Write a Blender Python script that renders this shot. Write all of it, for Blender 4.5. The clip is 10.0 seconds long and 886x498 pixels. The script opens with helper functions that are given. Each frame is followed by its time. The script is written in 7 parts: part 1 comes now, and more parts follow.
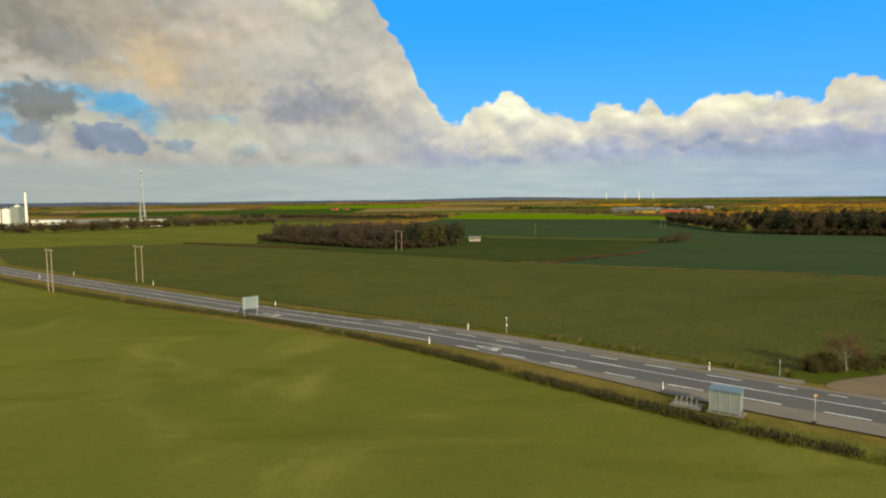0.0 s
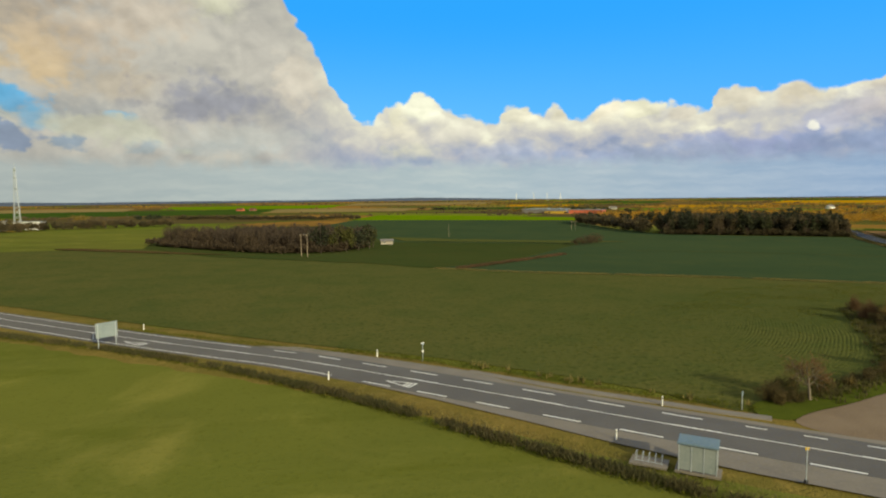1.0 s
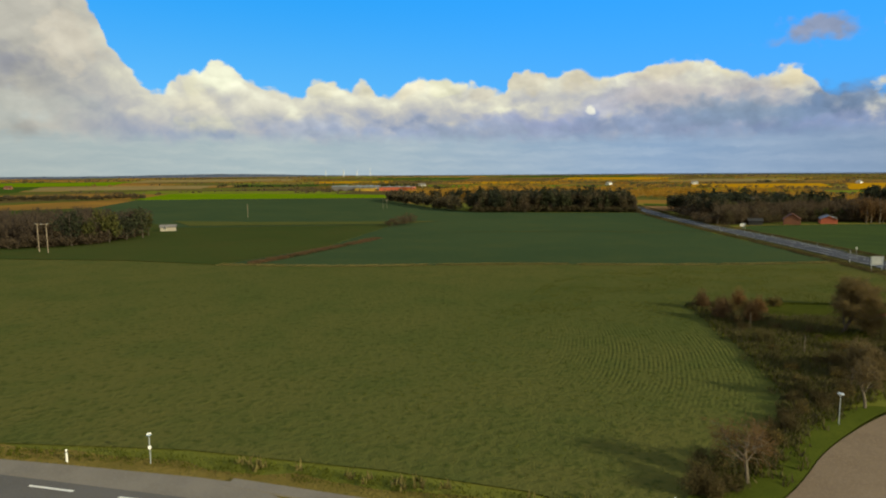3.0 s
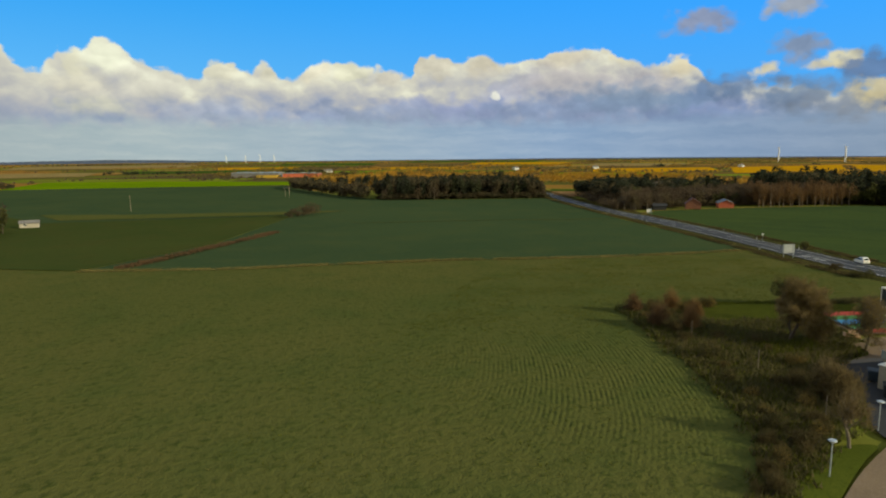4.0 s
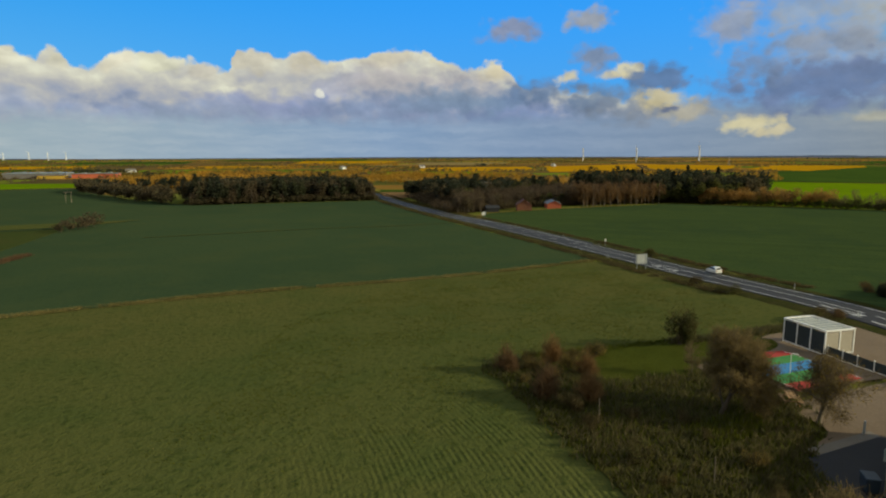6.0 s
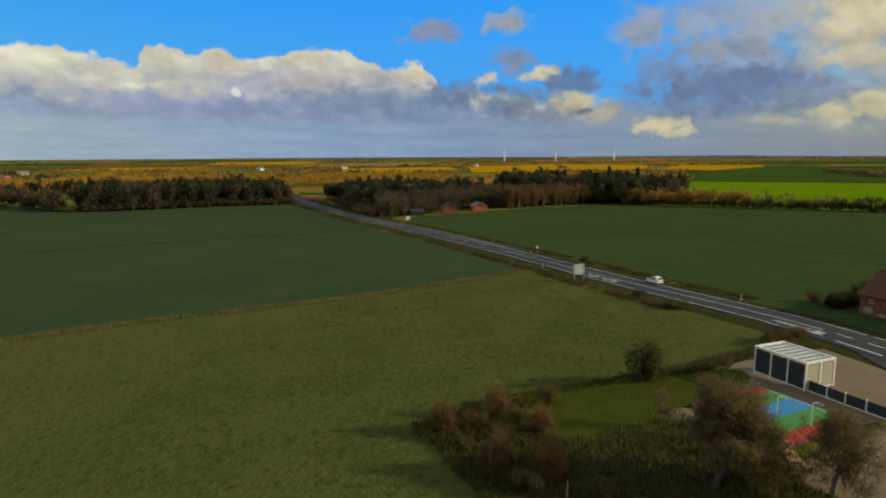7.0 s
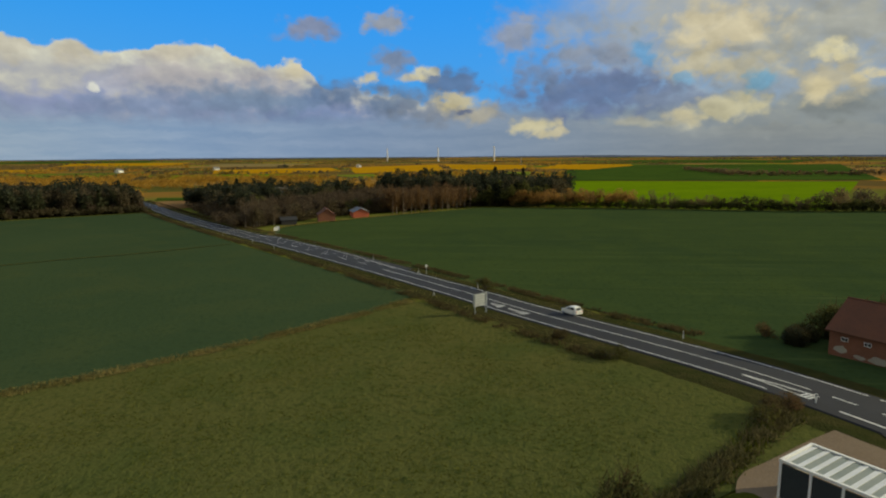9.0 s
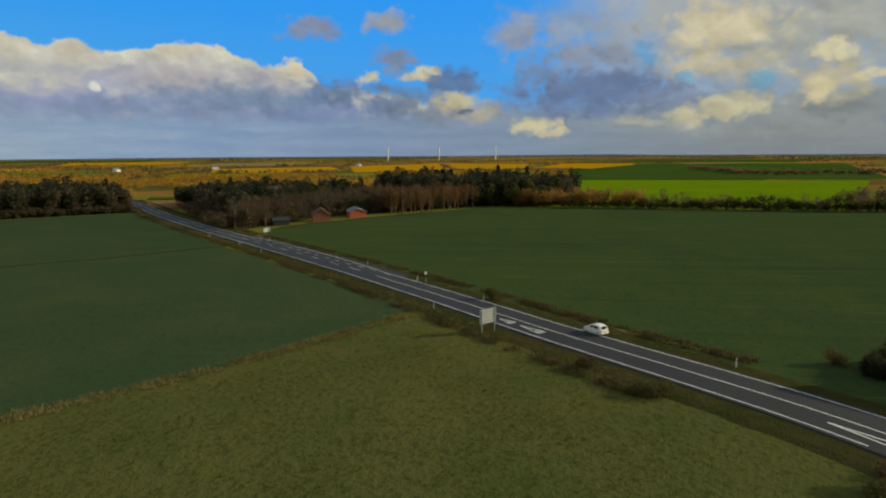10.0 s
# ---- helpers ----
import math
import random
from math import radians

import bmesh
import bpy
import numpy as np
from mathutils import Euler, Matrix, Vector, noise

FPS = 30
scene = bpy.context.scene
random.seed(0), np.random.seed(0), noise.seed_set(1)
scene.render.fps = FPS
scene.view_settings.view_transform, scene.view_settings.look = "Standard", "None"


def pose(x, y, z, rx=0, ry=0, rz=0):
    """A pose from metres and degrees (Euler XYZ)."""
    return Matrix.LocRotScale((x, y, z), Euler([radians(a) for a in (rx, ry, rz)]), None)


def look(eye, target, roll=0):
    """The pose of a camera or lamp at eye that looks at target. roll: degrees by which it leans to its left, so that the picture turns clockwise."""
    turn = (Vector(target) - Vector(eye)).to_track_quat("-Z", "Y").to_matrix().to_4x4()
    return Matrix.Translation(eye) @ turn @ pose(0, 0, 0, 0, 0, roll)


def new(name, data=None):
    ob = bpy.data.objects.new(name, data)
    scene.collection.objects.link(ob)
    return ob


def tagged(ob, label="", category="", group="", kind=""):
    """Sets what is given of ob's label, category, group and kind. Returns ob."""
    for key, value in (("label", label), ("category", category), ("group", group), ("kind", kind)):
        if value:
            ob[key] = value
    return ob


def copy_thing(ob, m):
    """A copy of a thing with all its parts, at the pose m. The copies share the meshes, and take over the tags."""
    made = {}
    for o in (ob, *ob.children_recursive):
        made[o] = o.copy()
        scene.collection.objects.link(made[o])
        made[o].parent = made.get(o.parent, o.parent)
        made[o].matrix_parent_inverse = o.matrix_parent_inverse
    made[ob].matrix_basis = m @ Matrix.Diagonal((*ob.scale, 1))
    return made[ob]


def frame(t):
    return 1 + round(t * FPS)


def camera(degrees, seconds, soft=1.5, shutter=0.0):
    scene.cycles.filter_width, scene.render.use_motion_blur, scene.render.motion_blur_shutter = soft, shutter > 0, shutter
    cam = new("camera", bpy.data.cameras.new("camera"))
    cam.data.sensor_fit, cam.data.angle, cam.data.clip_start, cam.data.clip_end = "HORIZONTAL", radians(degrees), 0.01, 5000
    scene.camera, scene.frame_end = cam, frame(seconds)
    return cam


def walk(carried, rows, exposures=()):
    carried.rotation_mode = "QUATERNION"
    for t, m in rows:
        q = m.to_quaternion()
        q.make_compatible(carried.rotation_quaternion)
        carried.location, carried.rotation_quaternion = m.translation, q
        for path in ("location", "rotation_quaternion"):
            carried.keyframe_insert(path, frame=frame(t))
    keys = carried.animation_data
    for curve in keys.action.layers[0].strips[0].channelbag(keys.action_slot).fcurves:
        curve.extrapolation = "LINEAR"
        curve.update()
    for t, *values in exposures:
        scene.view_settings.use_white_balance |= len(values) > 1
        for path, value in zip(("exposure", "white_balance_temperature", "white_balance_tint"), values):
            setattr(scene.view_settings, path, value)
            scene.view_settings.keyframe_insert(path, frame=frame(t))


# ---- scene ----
cam = camera(72.0, 10.0, soft=2.1)
PATH = [
    (0, (0.796, -0.91, 19.04), (0.795, 1.084, 18.875), -0.6),
    (0.5, (1.167, 5.978, 19.145), (1.307, 7.967, 18.98), -0.6),
    (1, (2.009, 12.889, 19.311), (2.291, 14.862, 19.145), -0.5),
    (1.5, (3.309, 19.623, 19.403), (3.733, 21.571, 19.236), -0.4),
    (2, (5.162, 26.125, 19.604), (5.739, 28.03, 19.41), -0.4),
    (2.5, (7.573, 32.518, 19.704), (8.297, 34.369, 19.485), -0.3),
    (4, (17.602, 50.362, 20.515), (18.715, 51.997, 20.219), -0.5),
    (4.5, (21.604, 55.622, 20.769), (22.831, 57.172, 20.464), -0.4),
    (5, (25.791, 60.608, 20.859), (27.125, 62.067, 20.556), -0.4),
    (5.5, (30.33, 65.356, 20.878), (31.763, 66.718, 20.575), -0.3),
    (7, (45.051, 77.14, 21.485), (46.716, 78.205, 21.182), -0.3),
    (7.5, (50.694, 80.454, 21.681), (52.42, 81.417, 21.377), -0.4),
    (8, (56.582, 83.345, 21.747), (58.366, 84.196, 21.442), -0.3),
    (8.5, (62.677, 85.892, 21.828), (64.512, 86.625, 21.522), -0.4),
    (9, (68.669, 88.253, 21.686), (70.504, 88.987, 21.381), -0.4),
    (9.5, (74.498, 90.655, 21.397), (76.333, 91.39, 21.092), -0.4),
    (10, (80.856, 93.166, 20.7), (82.69, 93.903, 20.393), -0.4),
]
walk(cam, [(t, look(eye, target, roll)) for t, eye, target, roll in PATH],
     exposures=[(0, 0.1, 6600, -2), (2.5, 0.05, 6550, -3), (4.5, -0.1, 6400, -3), (7.5, -0.25, 6350, -2), (10, -0.32, 6350, -2)])

# ---------------------------------------------------------------- light and sky
SUN_AZ, SUN_EL = 153.0, 20.0          # degrees clockwise from +y, and up
sun_dir = Vector((math.sin(radians(SUN_AZ)) * math.cos(radians(SUN_EL)),
                  math.cos(radians(SUN_AZ)) * math.cos(radians(SUN_EL)), math.sin(radians(SUN_EL))))
sun = new("sun", bpy.data.lights.new("sun", "SUN"))
sun.data.energy, sun.data.angle, sun.data.color = 5.2, radians(0.6), (1.0, 0.83, 0.56)
sun.matrix_world = look(sun_dir * 300, (0, 0, 0))


class Nodes:
    """Short calls for building a node tree."""

    def __init__(self, tree):
        self.tree = tree
        tree.nodes.clear()

    def add(self, kind, **values):
        n = self.tree.nodes.new(kind)
        if "air_density" in values:
            n.air_density = values["air_density"]
        if "blend_type" in values:
            n.blend_type = values["blend_type"]
        if "data_type" in values:
            n.data_type = values["data_type"]
        if "distance" in values:
            n.distance = values["distance"]
        if "dust_density" in values:
            n.dust_density = values["dust_density"]
        if "feature" in values:
            n.feature = values["feature"]
        if "interpolation_type" in values:
            n.interpolation_type = values["interpolation_type"]
        if "operation" in values:
            n.operation = values["operation"]
        if "ozone_density" in values:
            n.ozone_density = values["ozone_density"]
        if "rotation_type" in values:
            n.rotation_type = values["rotation_type"]
        if "sky_type" in values:
            n.sky_type = values["sky_type"]
        if "sun_disc" in values:
            n.sun_disc = values["sun_disc"]
        if "sun_elevation" in values:
            n.sun_elevation = values["sun_elevation"]
        if "sun_rotation" in values:
            n.sun_rotation = values["sun_rotation"]
        if "use_clamp" in values:
            n.use_clamp = values["use_clamp"]
        return n

    def plug(self, value, socket):
        if isinstance(value, bpy.types.NodeSocket):
            self.tree.links.new(value, socket)
        elif value is not None:
            if socket.type == "RGBA" and len(value) == 3:
                value = (*value, 1.0)
            socket.default_value = value

    def math(self, op, a, b=None, c=None, clamp=False):
        n = self.add("ShaderNodeMath", operation=op, use_clamp=clamp)
        for value, socket in zip((a, b, c), n.inputs):
            self.plug(value, socket)
        return n.outputs[0]

    def vmath(self, op, a, b=None, scale=None):
        n = self.add("ShaderNodeVectorMath", operation=op)
        self.plug(a, n.inputs[0])
        self.plug(b, n.inputs[1])
        if scale is not None:
            self.plug(scale, n.inputs["Scale"])
        return n.outputs["Value" if op in ("LENGTH", "DOT_PRODUCT", "DISTANCE") else "Vector"]

    def mix(self, f, a, b, blend="MIX"):
        n = self.add("ShaderNodeMix", data_type="RGBA", blend_type=blend)
        for value, socket in ((f, n.inputs[0]), (a, n.inputs[6]), (b, n.inputs[7])):
            self.plug(value, socket)
        return n.outputs[2]

    def noise(self, vec, scale, detail=4.0, rough=0.55, distort=0.0):
        n = self.add("ShaderNodeTexNoise")
        self.plug(vec, n.inputs["Vector"])
        for key, value in (("Scale", scale), ("Detail", detail), ("Roughness", rough), ("Distortion", distort)):
            n.inputs[key].default_value = value
        return n.outputs[0]

    def smooth(self, v, a, b, lo=0.0, hi=1.0):
        n = self.add("ShaderNodeMapRange", interpolation_type="SMOOTHSTEP")
        self.plug(v, n.inputs[0])
        for k, value in zip((1, 2, 3, 4), (a, b, lo, hi)):
            self.plug(value, n.inputs[k])
        return n.outputs[0]

    def ramp(self, v, stops, interp="LINEAR"):
        n = self.add("ShaderNodeValToRGB")
        n.color_ramp.interpolation = interp
        els = n.color_ramp.elements
        while len(els) < len(stops):
            els.new(0.5)
        for el, (pos, c) in zip(els, stops):
            el.position = pos
            el.color = (*c, 1) if isinstance(c, tuple) else (c, c, c, 1)
        self.plug(v, n.inputs[0])
        return n.outputs[0]


def make_world():
    world = bpy.data.worlds.new("sky")
    world.use_nodes = True
    scene.world = world
    n = Nodes(world.node_tree)
    way = n.add("ShaderNodeTexCoord").outputs["Generated"]
    sep = n.add("ShaderNodeSeparateXYZ")
    n.plug(way, sep.inputs[0])
    x, y, z = sep.outputs
    az = n.math("MULTIPLY", n.math("ARCTAN2", x, y), 57.2958)
    el = n.math("MULTIPLY", n.math("ARCSINE", n.math("MINIMUM", z, 0.9999)), 57.2958)
    sky = n.add("ShaderNodeTexSky", sky_type="NISHITA", sun_disc=False, sun_elevation=radians(SUN_EL), sun_rotation=radians(SUN_AZ),
                air_density=1.0, dust_density=0.6, ozone_density=2.0)
    clear = n.mix(1.0, n.vmath("SCALE", sky.outputs[0], scale=0.10), (0.55, 0.95, 1.55), "MULTIPLY")
    blue = n.mix(n.smooth(el, 5.0, 17.0), n.mix(n.smooth(az, 5.0, 60.0), (0.12, 0.47, 1.0), (0.09, 0.43, 1.1)), n.mix(n.smooth(az, 5.0, 60.0), (0.035, 0.36, 1.0), (0.045, 0.37, 1.12)))
    clear = n.mix(n.smooth(el, 2.0, 12.0, 0.7, 0.94), clear, blue)
    # Wide and fine bending of the places, in degrees, so that clouds get billowed outlines.
    co = n.add("ShaderNodeCombineXYZ")
    n.plug(az, co.inputs[0])
    n.plug(n.math("MULTIPLY", el, 1.25), co.inputs[1])
    p = co.outputs[0]

    def bend(scale, detail, amount):
        t = n.add("ShaderNodeTexNoise")
        n.plug(p, t.inputs["Vector"])
        t.inputs["Scale"].default_value, t.inputs["Detail"].default_value, t.inputs["Roughness"].default_value = scale, detail, 0.58
        return n.vmath("MULTIPLY", n.vmath("SUBTRACT", t.outputs["Color"], (0.5, 0.5, 0.5)), amount)

    fine = n.vmath("ADD", p, bend(0.8, 5.0, (1.5, 1.1, 0.0)))
    bent = n.vmath("ADD", fine, bend(0.22, 3.0, (4.5, 2.4, 0.0)))
    billow = n.math("SUBTRACT", n.noise(p, 0.45, 7.0, 0.55, 0.3), 0.5)
    broad = n.math("SUBTRACT", n.noise(n.vmath("ADD", p, (31.0, 17.0, 0.0)), 0.09, 5.0, 0.55), 0.5)

    def lumps(scale):
        """Heaped round heads: the distance from each one's middle and the height on it."""
        v = n.add("ShaderNodeTexVoronoi", feature="SMOOTH_F1")
        n.plug(fine, v.inputs["Vector"])
        v.inputs["Scale"].default_value, v.inputs["Smoothness"].default_value = scale, 0.45
        return v.outputs["Distance"], n.math("MULTIPLY", n.vmath("DOT_PRODUCT", n.vmath("SUBTRACT", fine, v.outputs["Position"]), (0.25, 0.95, 0.0)), scale)

    d1, up1 = lumps(0.42)
    d2, up2 = lumps(1.05)
    soft_up = n.math("SUBTRACT", n.noise(p, 0.30, 5.0, 0.5, 0.3), n.noise(n.vmath("ADD", p, (0.35, 1.0, 0.0)), 0.30, 5.0, 0.5, 0.3))
    calm = n.smooth(az, -6.0, 6.0, 0.35, 1.0)
    relief = n.math("ADD", n.math("MULTIPLY", n.math("ADD", n.math("MULTIPLY", up1, 0.17), n.math("MULTIPLY", up2, 0.07)), calm), n.math("MULTIPLY", soft_up, 0.75))
    edge = n.math("ADD", n.math("MULTIPLY", n.math("SUBTRACT", d2, 0.42), 0.7), n.math("MULTIPLY", billow, -2.0))
    glow = n.math("ADD", 0.93, n.math("MULTIPLY", relief, 0.9))

    def cloud(out, a, e, w, h, colour, strength, soft):
        """A patch of cloud of that place and half size in degrees, laid over what is behind it."""
        after = n.add("ShaderNodeVectorMath", operation="MULTIPLY_ADD")   # keeps the patches in their order
        n.plug(out, after.inputs[0])
        n.plug((1e-7, 1e-7, 0.0), after.inputs[1])
        n.plug(bent, after.inputs[2])
        q = n.vmath("LENGTH", n.vmath("MULTIPLY", n.vmath("SUBTRACT", after.outputs[0], (a, e * 1.25, 0.0)), (1 / w, 0.8 / h, 0.0)))
        there = n.smooth(n.math("ADD", q, edge), 1.0 + soft, 1.0 - soft, 0.0, strength)
        return n.mix(there, out, n.vmath("SCALE", colour, scale=n.math("MULTIPLY_ADD", there, 1e-6, glow)))

    # Places, half sizes, colours, strengths and softness of the patches, from west to east.
    west = [(-29.6, 13.6, 8.6, 3.7, (0.41, 0.33, 0.27), 0.75, 0.50), (-33.7, 13.8, 3.2, 2.4, (0.28, 0.26, 0.23), 0.80, 0.60), (-30.9, 12.0, 2.3, 1.3, (0.32, 0.31, 0.31), 0.60, 0.60),
        (-24.7, 11.4, 2.7, 2.2, (0.71, 0.52, 0.33), 0.90, 0.60), (-17.5, 15.1, 3.8, 1.8, (0.64, 0.53, 0.45), 0.80, 0.60), (-22.2, 13.0, 4.0, 2.0, (0.57, 0.45, 0.36), 0.60, 0.70),
        (-11.4, 16.7, 2.0, 1.3, (0.72, 0.67, 0.52), 0.80, 0.60), (-29.1, 10.2, 1.8, 0.7, (0.57, 0.48, 0.37), 0.70, 0.60), (-19.2, 9.5, 3.3, 1.3, (0.57, 0.47, 0.38), 0.75, 0.60),
        (-7.3, 12.3, 3.1, 3.8, (0.59, 0.53, 0.49), 0.70, 0.60), (-4.6, 10.4, 2.0, 2.2, (0.71, 0.61, 0.53), 0.80, 0.50), (-12.2, 8.5, 4.7, 1.8, (0.32, 0.31, 0.38), 0.85, 0.60),
        (-22.4, 7.3, 4.0, 1.0, (0.38, 0.37, 0.38), 0.70, 0.60), (-9.5, 5.3, 5.6, 1.0, (0.58, 0.56, 0.54), 0.60, 0.70), (-18.4, 5.5, 2.8, 1.1, (0.59, 0.55, 0.47), 0.70, 0.50)]
    gaps = [(-31.5, 8.4, 5.3, 0.9, (0.19, 0.43, 0.68), 0.90, 0.40), (-27.4, 7.5, 2.9, 1.1, (0.15, 0.42, 0.72), 0.90, 0.35), (-35.2, 5.7, 1.0, 1.9, (0.18, 0.42, 0.67), 0.80, 0.40),
        (-25.5, 6.7, 1.9, 0.9, (0.23, 0.43, 0.63), 0.80, 0.50), (-19.5, 6.9, 1.2, 0.4, (0.28, 0.48, 0.67), 0.80, 0.50)]
    small = [(-33.0, 7.6, 2.4, 1.8, (0.24, 0.24, 0.25), 0.95, 0.30), (-33.5, 5.0, 1.9, 1.0, (0.24, 0.28, 0.36), 0.90, 0.40), (-30.0, 5.9, 1.4, 1.0, (0.54, 0.52, 0.43), 0.85, 0.50),
        (-28.2, 6.2, 2.2, 0.7, (0.52, 0.48, 0.42), 0.85, 0.40), (-27.8, 5.1, 2.9, 1.1, (0.25, 0.29, 0.41), 0.95, 0.25), (-23.3, 4.8, 1.6, 0.7, (0.28, 0.33, 0.42), 0.90, 0.30),
        (-21.6, 6.2, 2.7, 0.9, (0.59, 0.55, 0.45), 0.80, 0.45), (-18.4, 5.7, 2.1, 1.0, (0.58, 0.55, 0.46), 0.70, 0.50), (-17.9, 4.6, 1.1, 0.6, (0.37, 0.41, 0.46), 0.80, 0.50),
        (-14.3, 4.3, 0.7, 0.4, (0.61, 0.58, 0.48), 0.80, 0.50), (-11.6, 4.4, 4.5, 0.6, (0.48, 0.49, 0.50), 0.60, 0.70)]
    puffs = [(6.3, 8.3, 1.5, 1.4, (0.99, 0.93, 0.75), 0.90, 0.60), (4.0, 7.7, 0.8, 1.6, (0.92, 0.83, 0.65), 0.80, 0.60), (4.7, 5.9, 2.5, 1.2, (0.82, 0.72, 0.59), 0.60, 0.70),
        (9.6, 6.2, 2.4, 1.3, (0.80, 0.72, 0.63), 0.70, 0.70), (15.0, 7.3, 1.7, 1.2, (0.86, 0.77, 0.62), 0.85, 0.60), (18.8, 7.7, 0.7, 0.7, (0.88, 0.78, 0.62), 0.90, 0.60),
        (23.2, 7.7, 1.4, 0.8, (0.90, 0.78, 0.62), 0.85, 0.60), (26.5, 7.8, 1.5, 0.8, (0.93, 0.85, 0.66), 0.90, 0.50), (29.6, 7.3, 2.0, 0.8, (0.78, 0.68, 0.59), 0.80, 0.60),
        (33.7, 8.2, 1.5, 1.0, (0.75, 0.65, 0.54), 0.85, 0.60), (38.3, 8.2, 1.7, 1.2, (0.80, 0.68, 0.54), 0.85, 0.60), (40.8, 6.3, 2.6, 1.2, (0.47, 0.47, 0.66), 0.60, 0.70),
        (45.2, 8.7, 2.0, 0.9, (0.78, 0.66, 0.53), 0.85, 0.60), (49.9, 8.6, 1.6, 0.7, (0.90, 0.78, 0.59), 0.90, 0.50), (46.0, 6.7, 4.0, 1.3, (0.59, 0.51, 0.53), 0.70, 0.70),
        (55.0, 7.6, 1.4, 0.9, (0.83, 0.69, 0.50), 0.90, 0.50), (52.4, 6.0, 2.9, 1.3, (0.53, 0.47, 0.53), 0.70, 0.70), (14.8, 4.1, 4.3, 0.9, (0.48, 0.50, 0.65), 0.70, 0.70),
        (5.2, 4.3, 2.5, 0.7, (0.78, 0.71, 0.55), 0.60, 0.70), (24.0, 3.8, 6.3, 0.8, (0.33, 0.38, 0.59), 0.80, 0.70), (34.1, 4.3, 6.2, 1.1, (0.33, 0.36, 0.61), 0.75, 0.70),
        (47.0, 4.2, 7.1, 1.1, (0.31, 0.34, 0.55), 0.75, 0.70), (58.2, 4.2, 5.5, 1.3, (0.25, 0.31, 0.55), 0.85, 0.60)]
    east = [(56.3, 10.8, 2.7, 0.8, (0.36, 0.35, 0.46), 0.86, 0.54), (62.9, 11.5, 2.1, 0.9, (0.46, 0.42, 0.42), 0.86, 0.49), (59.0, 5.6, 3.2, 1.0, (0.18, 0.25, 0.43), 0.86, 0.59),
        (64.7, 4.6, 4.6, 1.1, (0.20, 0.26, 0.40), 0.86, 0.64), (68.8, 3.6, 4.2, 0.9, (0.29, 0.30, 0.37), 0.77, 0.74), (64.1, 8.1, 1.9, 1.0, (0.30, 0.32, 0.43), 0.86, 0.54),
        (61.5, 6.8, 0.7, 0.4, (0.79, 0.66, 0.46), 0.91, 0.49), (66.2, 6.8, 1.4, 0.4, (0.70, 0.58, 0.40), 0.86, 0.54), (66.9, 7.2, 1.0, 0.7, (0.85, 0.72, 0.48), 0.91, 0.44),
        (69.0, 6.4, 2.0, 1.1, (0.16, 0.23, 0.42), 0.91, 0.49), (69.5, 4.5, 2.3, 0.8, (0.77, 0.63, 0.40), 0.91, 0.49), (71.4, 3.4, 1.8, 0.8, (0.57, 0.49, 0.39), 0.77, 0.64),
        (70.1, 3.7, 0.7, 0.2, (0.18, 0.21, 0.35), 0.86, 0.54), (39.6, 5.7, 0.4, 0.35, (0.89, 0.82, 0.75), 0.91, 0.54)]
    far_east = [(99.0, 9.0, 12.4, 3.1, (0.55, 0.50, 0.42), 0.77, 0.74), (97.4, 4.9, 10.2, 2.6, (0.44, 0.43, 0.42), 0.67, 0.84), (74.7, 10.5, 2.5, 1.6, (0.42, 0.42, 0.53), 0.82, 0.59),
        (79.7, 10.8, 4.4, 1.1, (0.44, 0.44, 0.48), 0.53, 0.84), (82.4, 8.4, 4.0, 1.4, (0.37, 0.39, 0.50), 0.86, 0.59), (82.0, 5.3, 8.0, 2.1, (0.19, 0.24, 0.43), 0.91, 0.49),
        (88.0, 4.8, 3.2, 1.0, (0.27, 0.31, 0.44), 0.77, 0.64), (77.3, 7.1, 2.0, 1.3, (0.25, 0.31, 0.49), 0.72, 0.64), (91.7, 10.3, 3.8, 2.3, (0.83, 0.68, 0.47), 0.91, 0.59),
        (89.9, 7.4, 2.3, 1.1, (0.76, 0.64, 0.46), 0.86, 0.59), (94.0, 7.3, 2.5, 1.3, (0.63, 0.54, 0.40), 0.77, 0.64), (86.1, 8.6, 1.1, 1.2, (0.19, 0.41, 0.72), 0.86, 0.49),
        (95.0, 5.6, 1.1, 0.9, (0.24, 0.46, 0.67), 0.86, 0.49), (89.8, 6.3, 1.0, 0.5, (0.27, 0.47, 0.71), 0.82, 0.54), (93.9, 8.6, 1.4, 0.4, (0.43, 0.43, 0.45), 0.77, 0.64),
        (99.9, 3.9, 4.1, 1.2, (0.31, 0.32, 0.33), 0.86, 0.59), (99.8, 5.6, 2.8, 1.6, (0.68, 0.57, 0.41), 0.86, 0.54), (99.9, 7.8, 1.6, 0.7, (0.94, 0.79, 0.51), 0.91, 0.44),
        (98.9, 5.0, 1.5, 0.7, (0.84, 0.68, 0.43), 0.86, 0.59), (103.0, 5.8, 0.9, 0.5, (0.84, 0.68, 0.43), 0.86, 0.54), (92.7, 3.7, 3.8, 0.9, (0.76, 0.65, 0.43), 0.88, 0.49),
        (89.2, 3.3, 1.8, 0.5, (0.79, 0.66, 0.44), 0.77, 0.64), (85.8, 2.6, 2.8, 0.4, (0.58, 0.52, 0.41), 0.67, 0.74), (76.3, 2.6, 1.9, 0.7, (0.84, 0.70, 0.44), 0.88, 0.49),
        (78.2, 1.9, 1.2, 0.4, (0.76, 0.63, 0.42), 0.86, 0.54)]
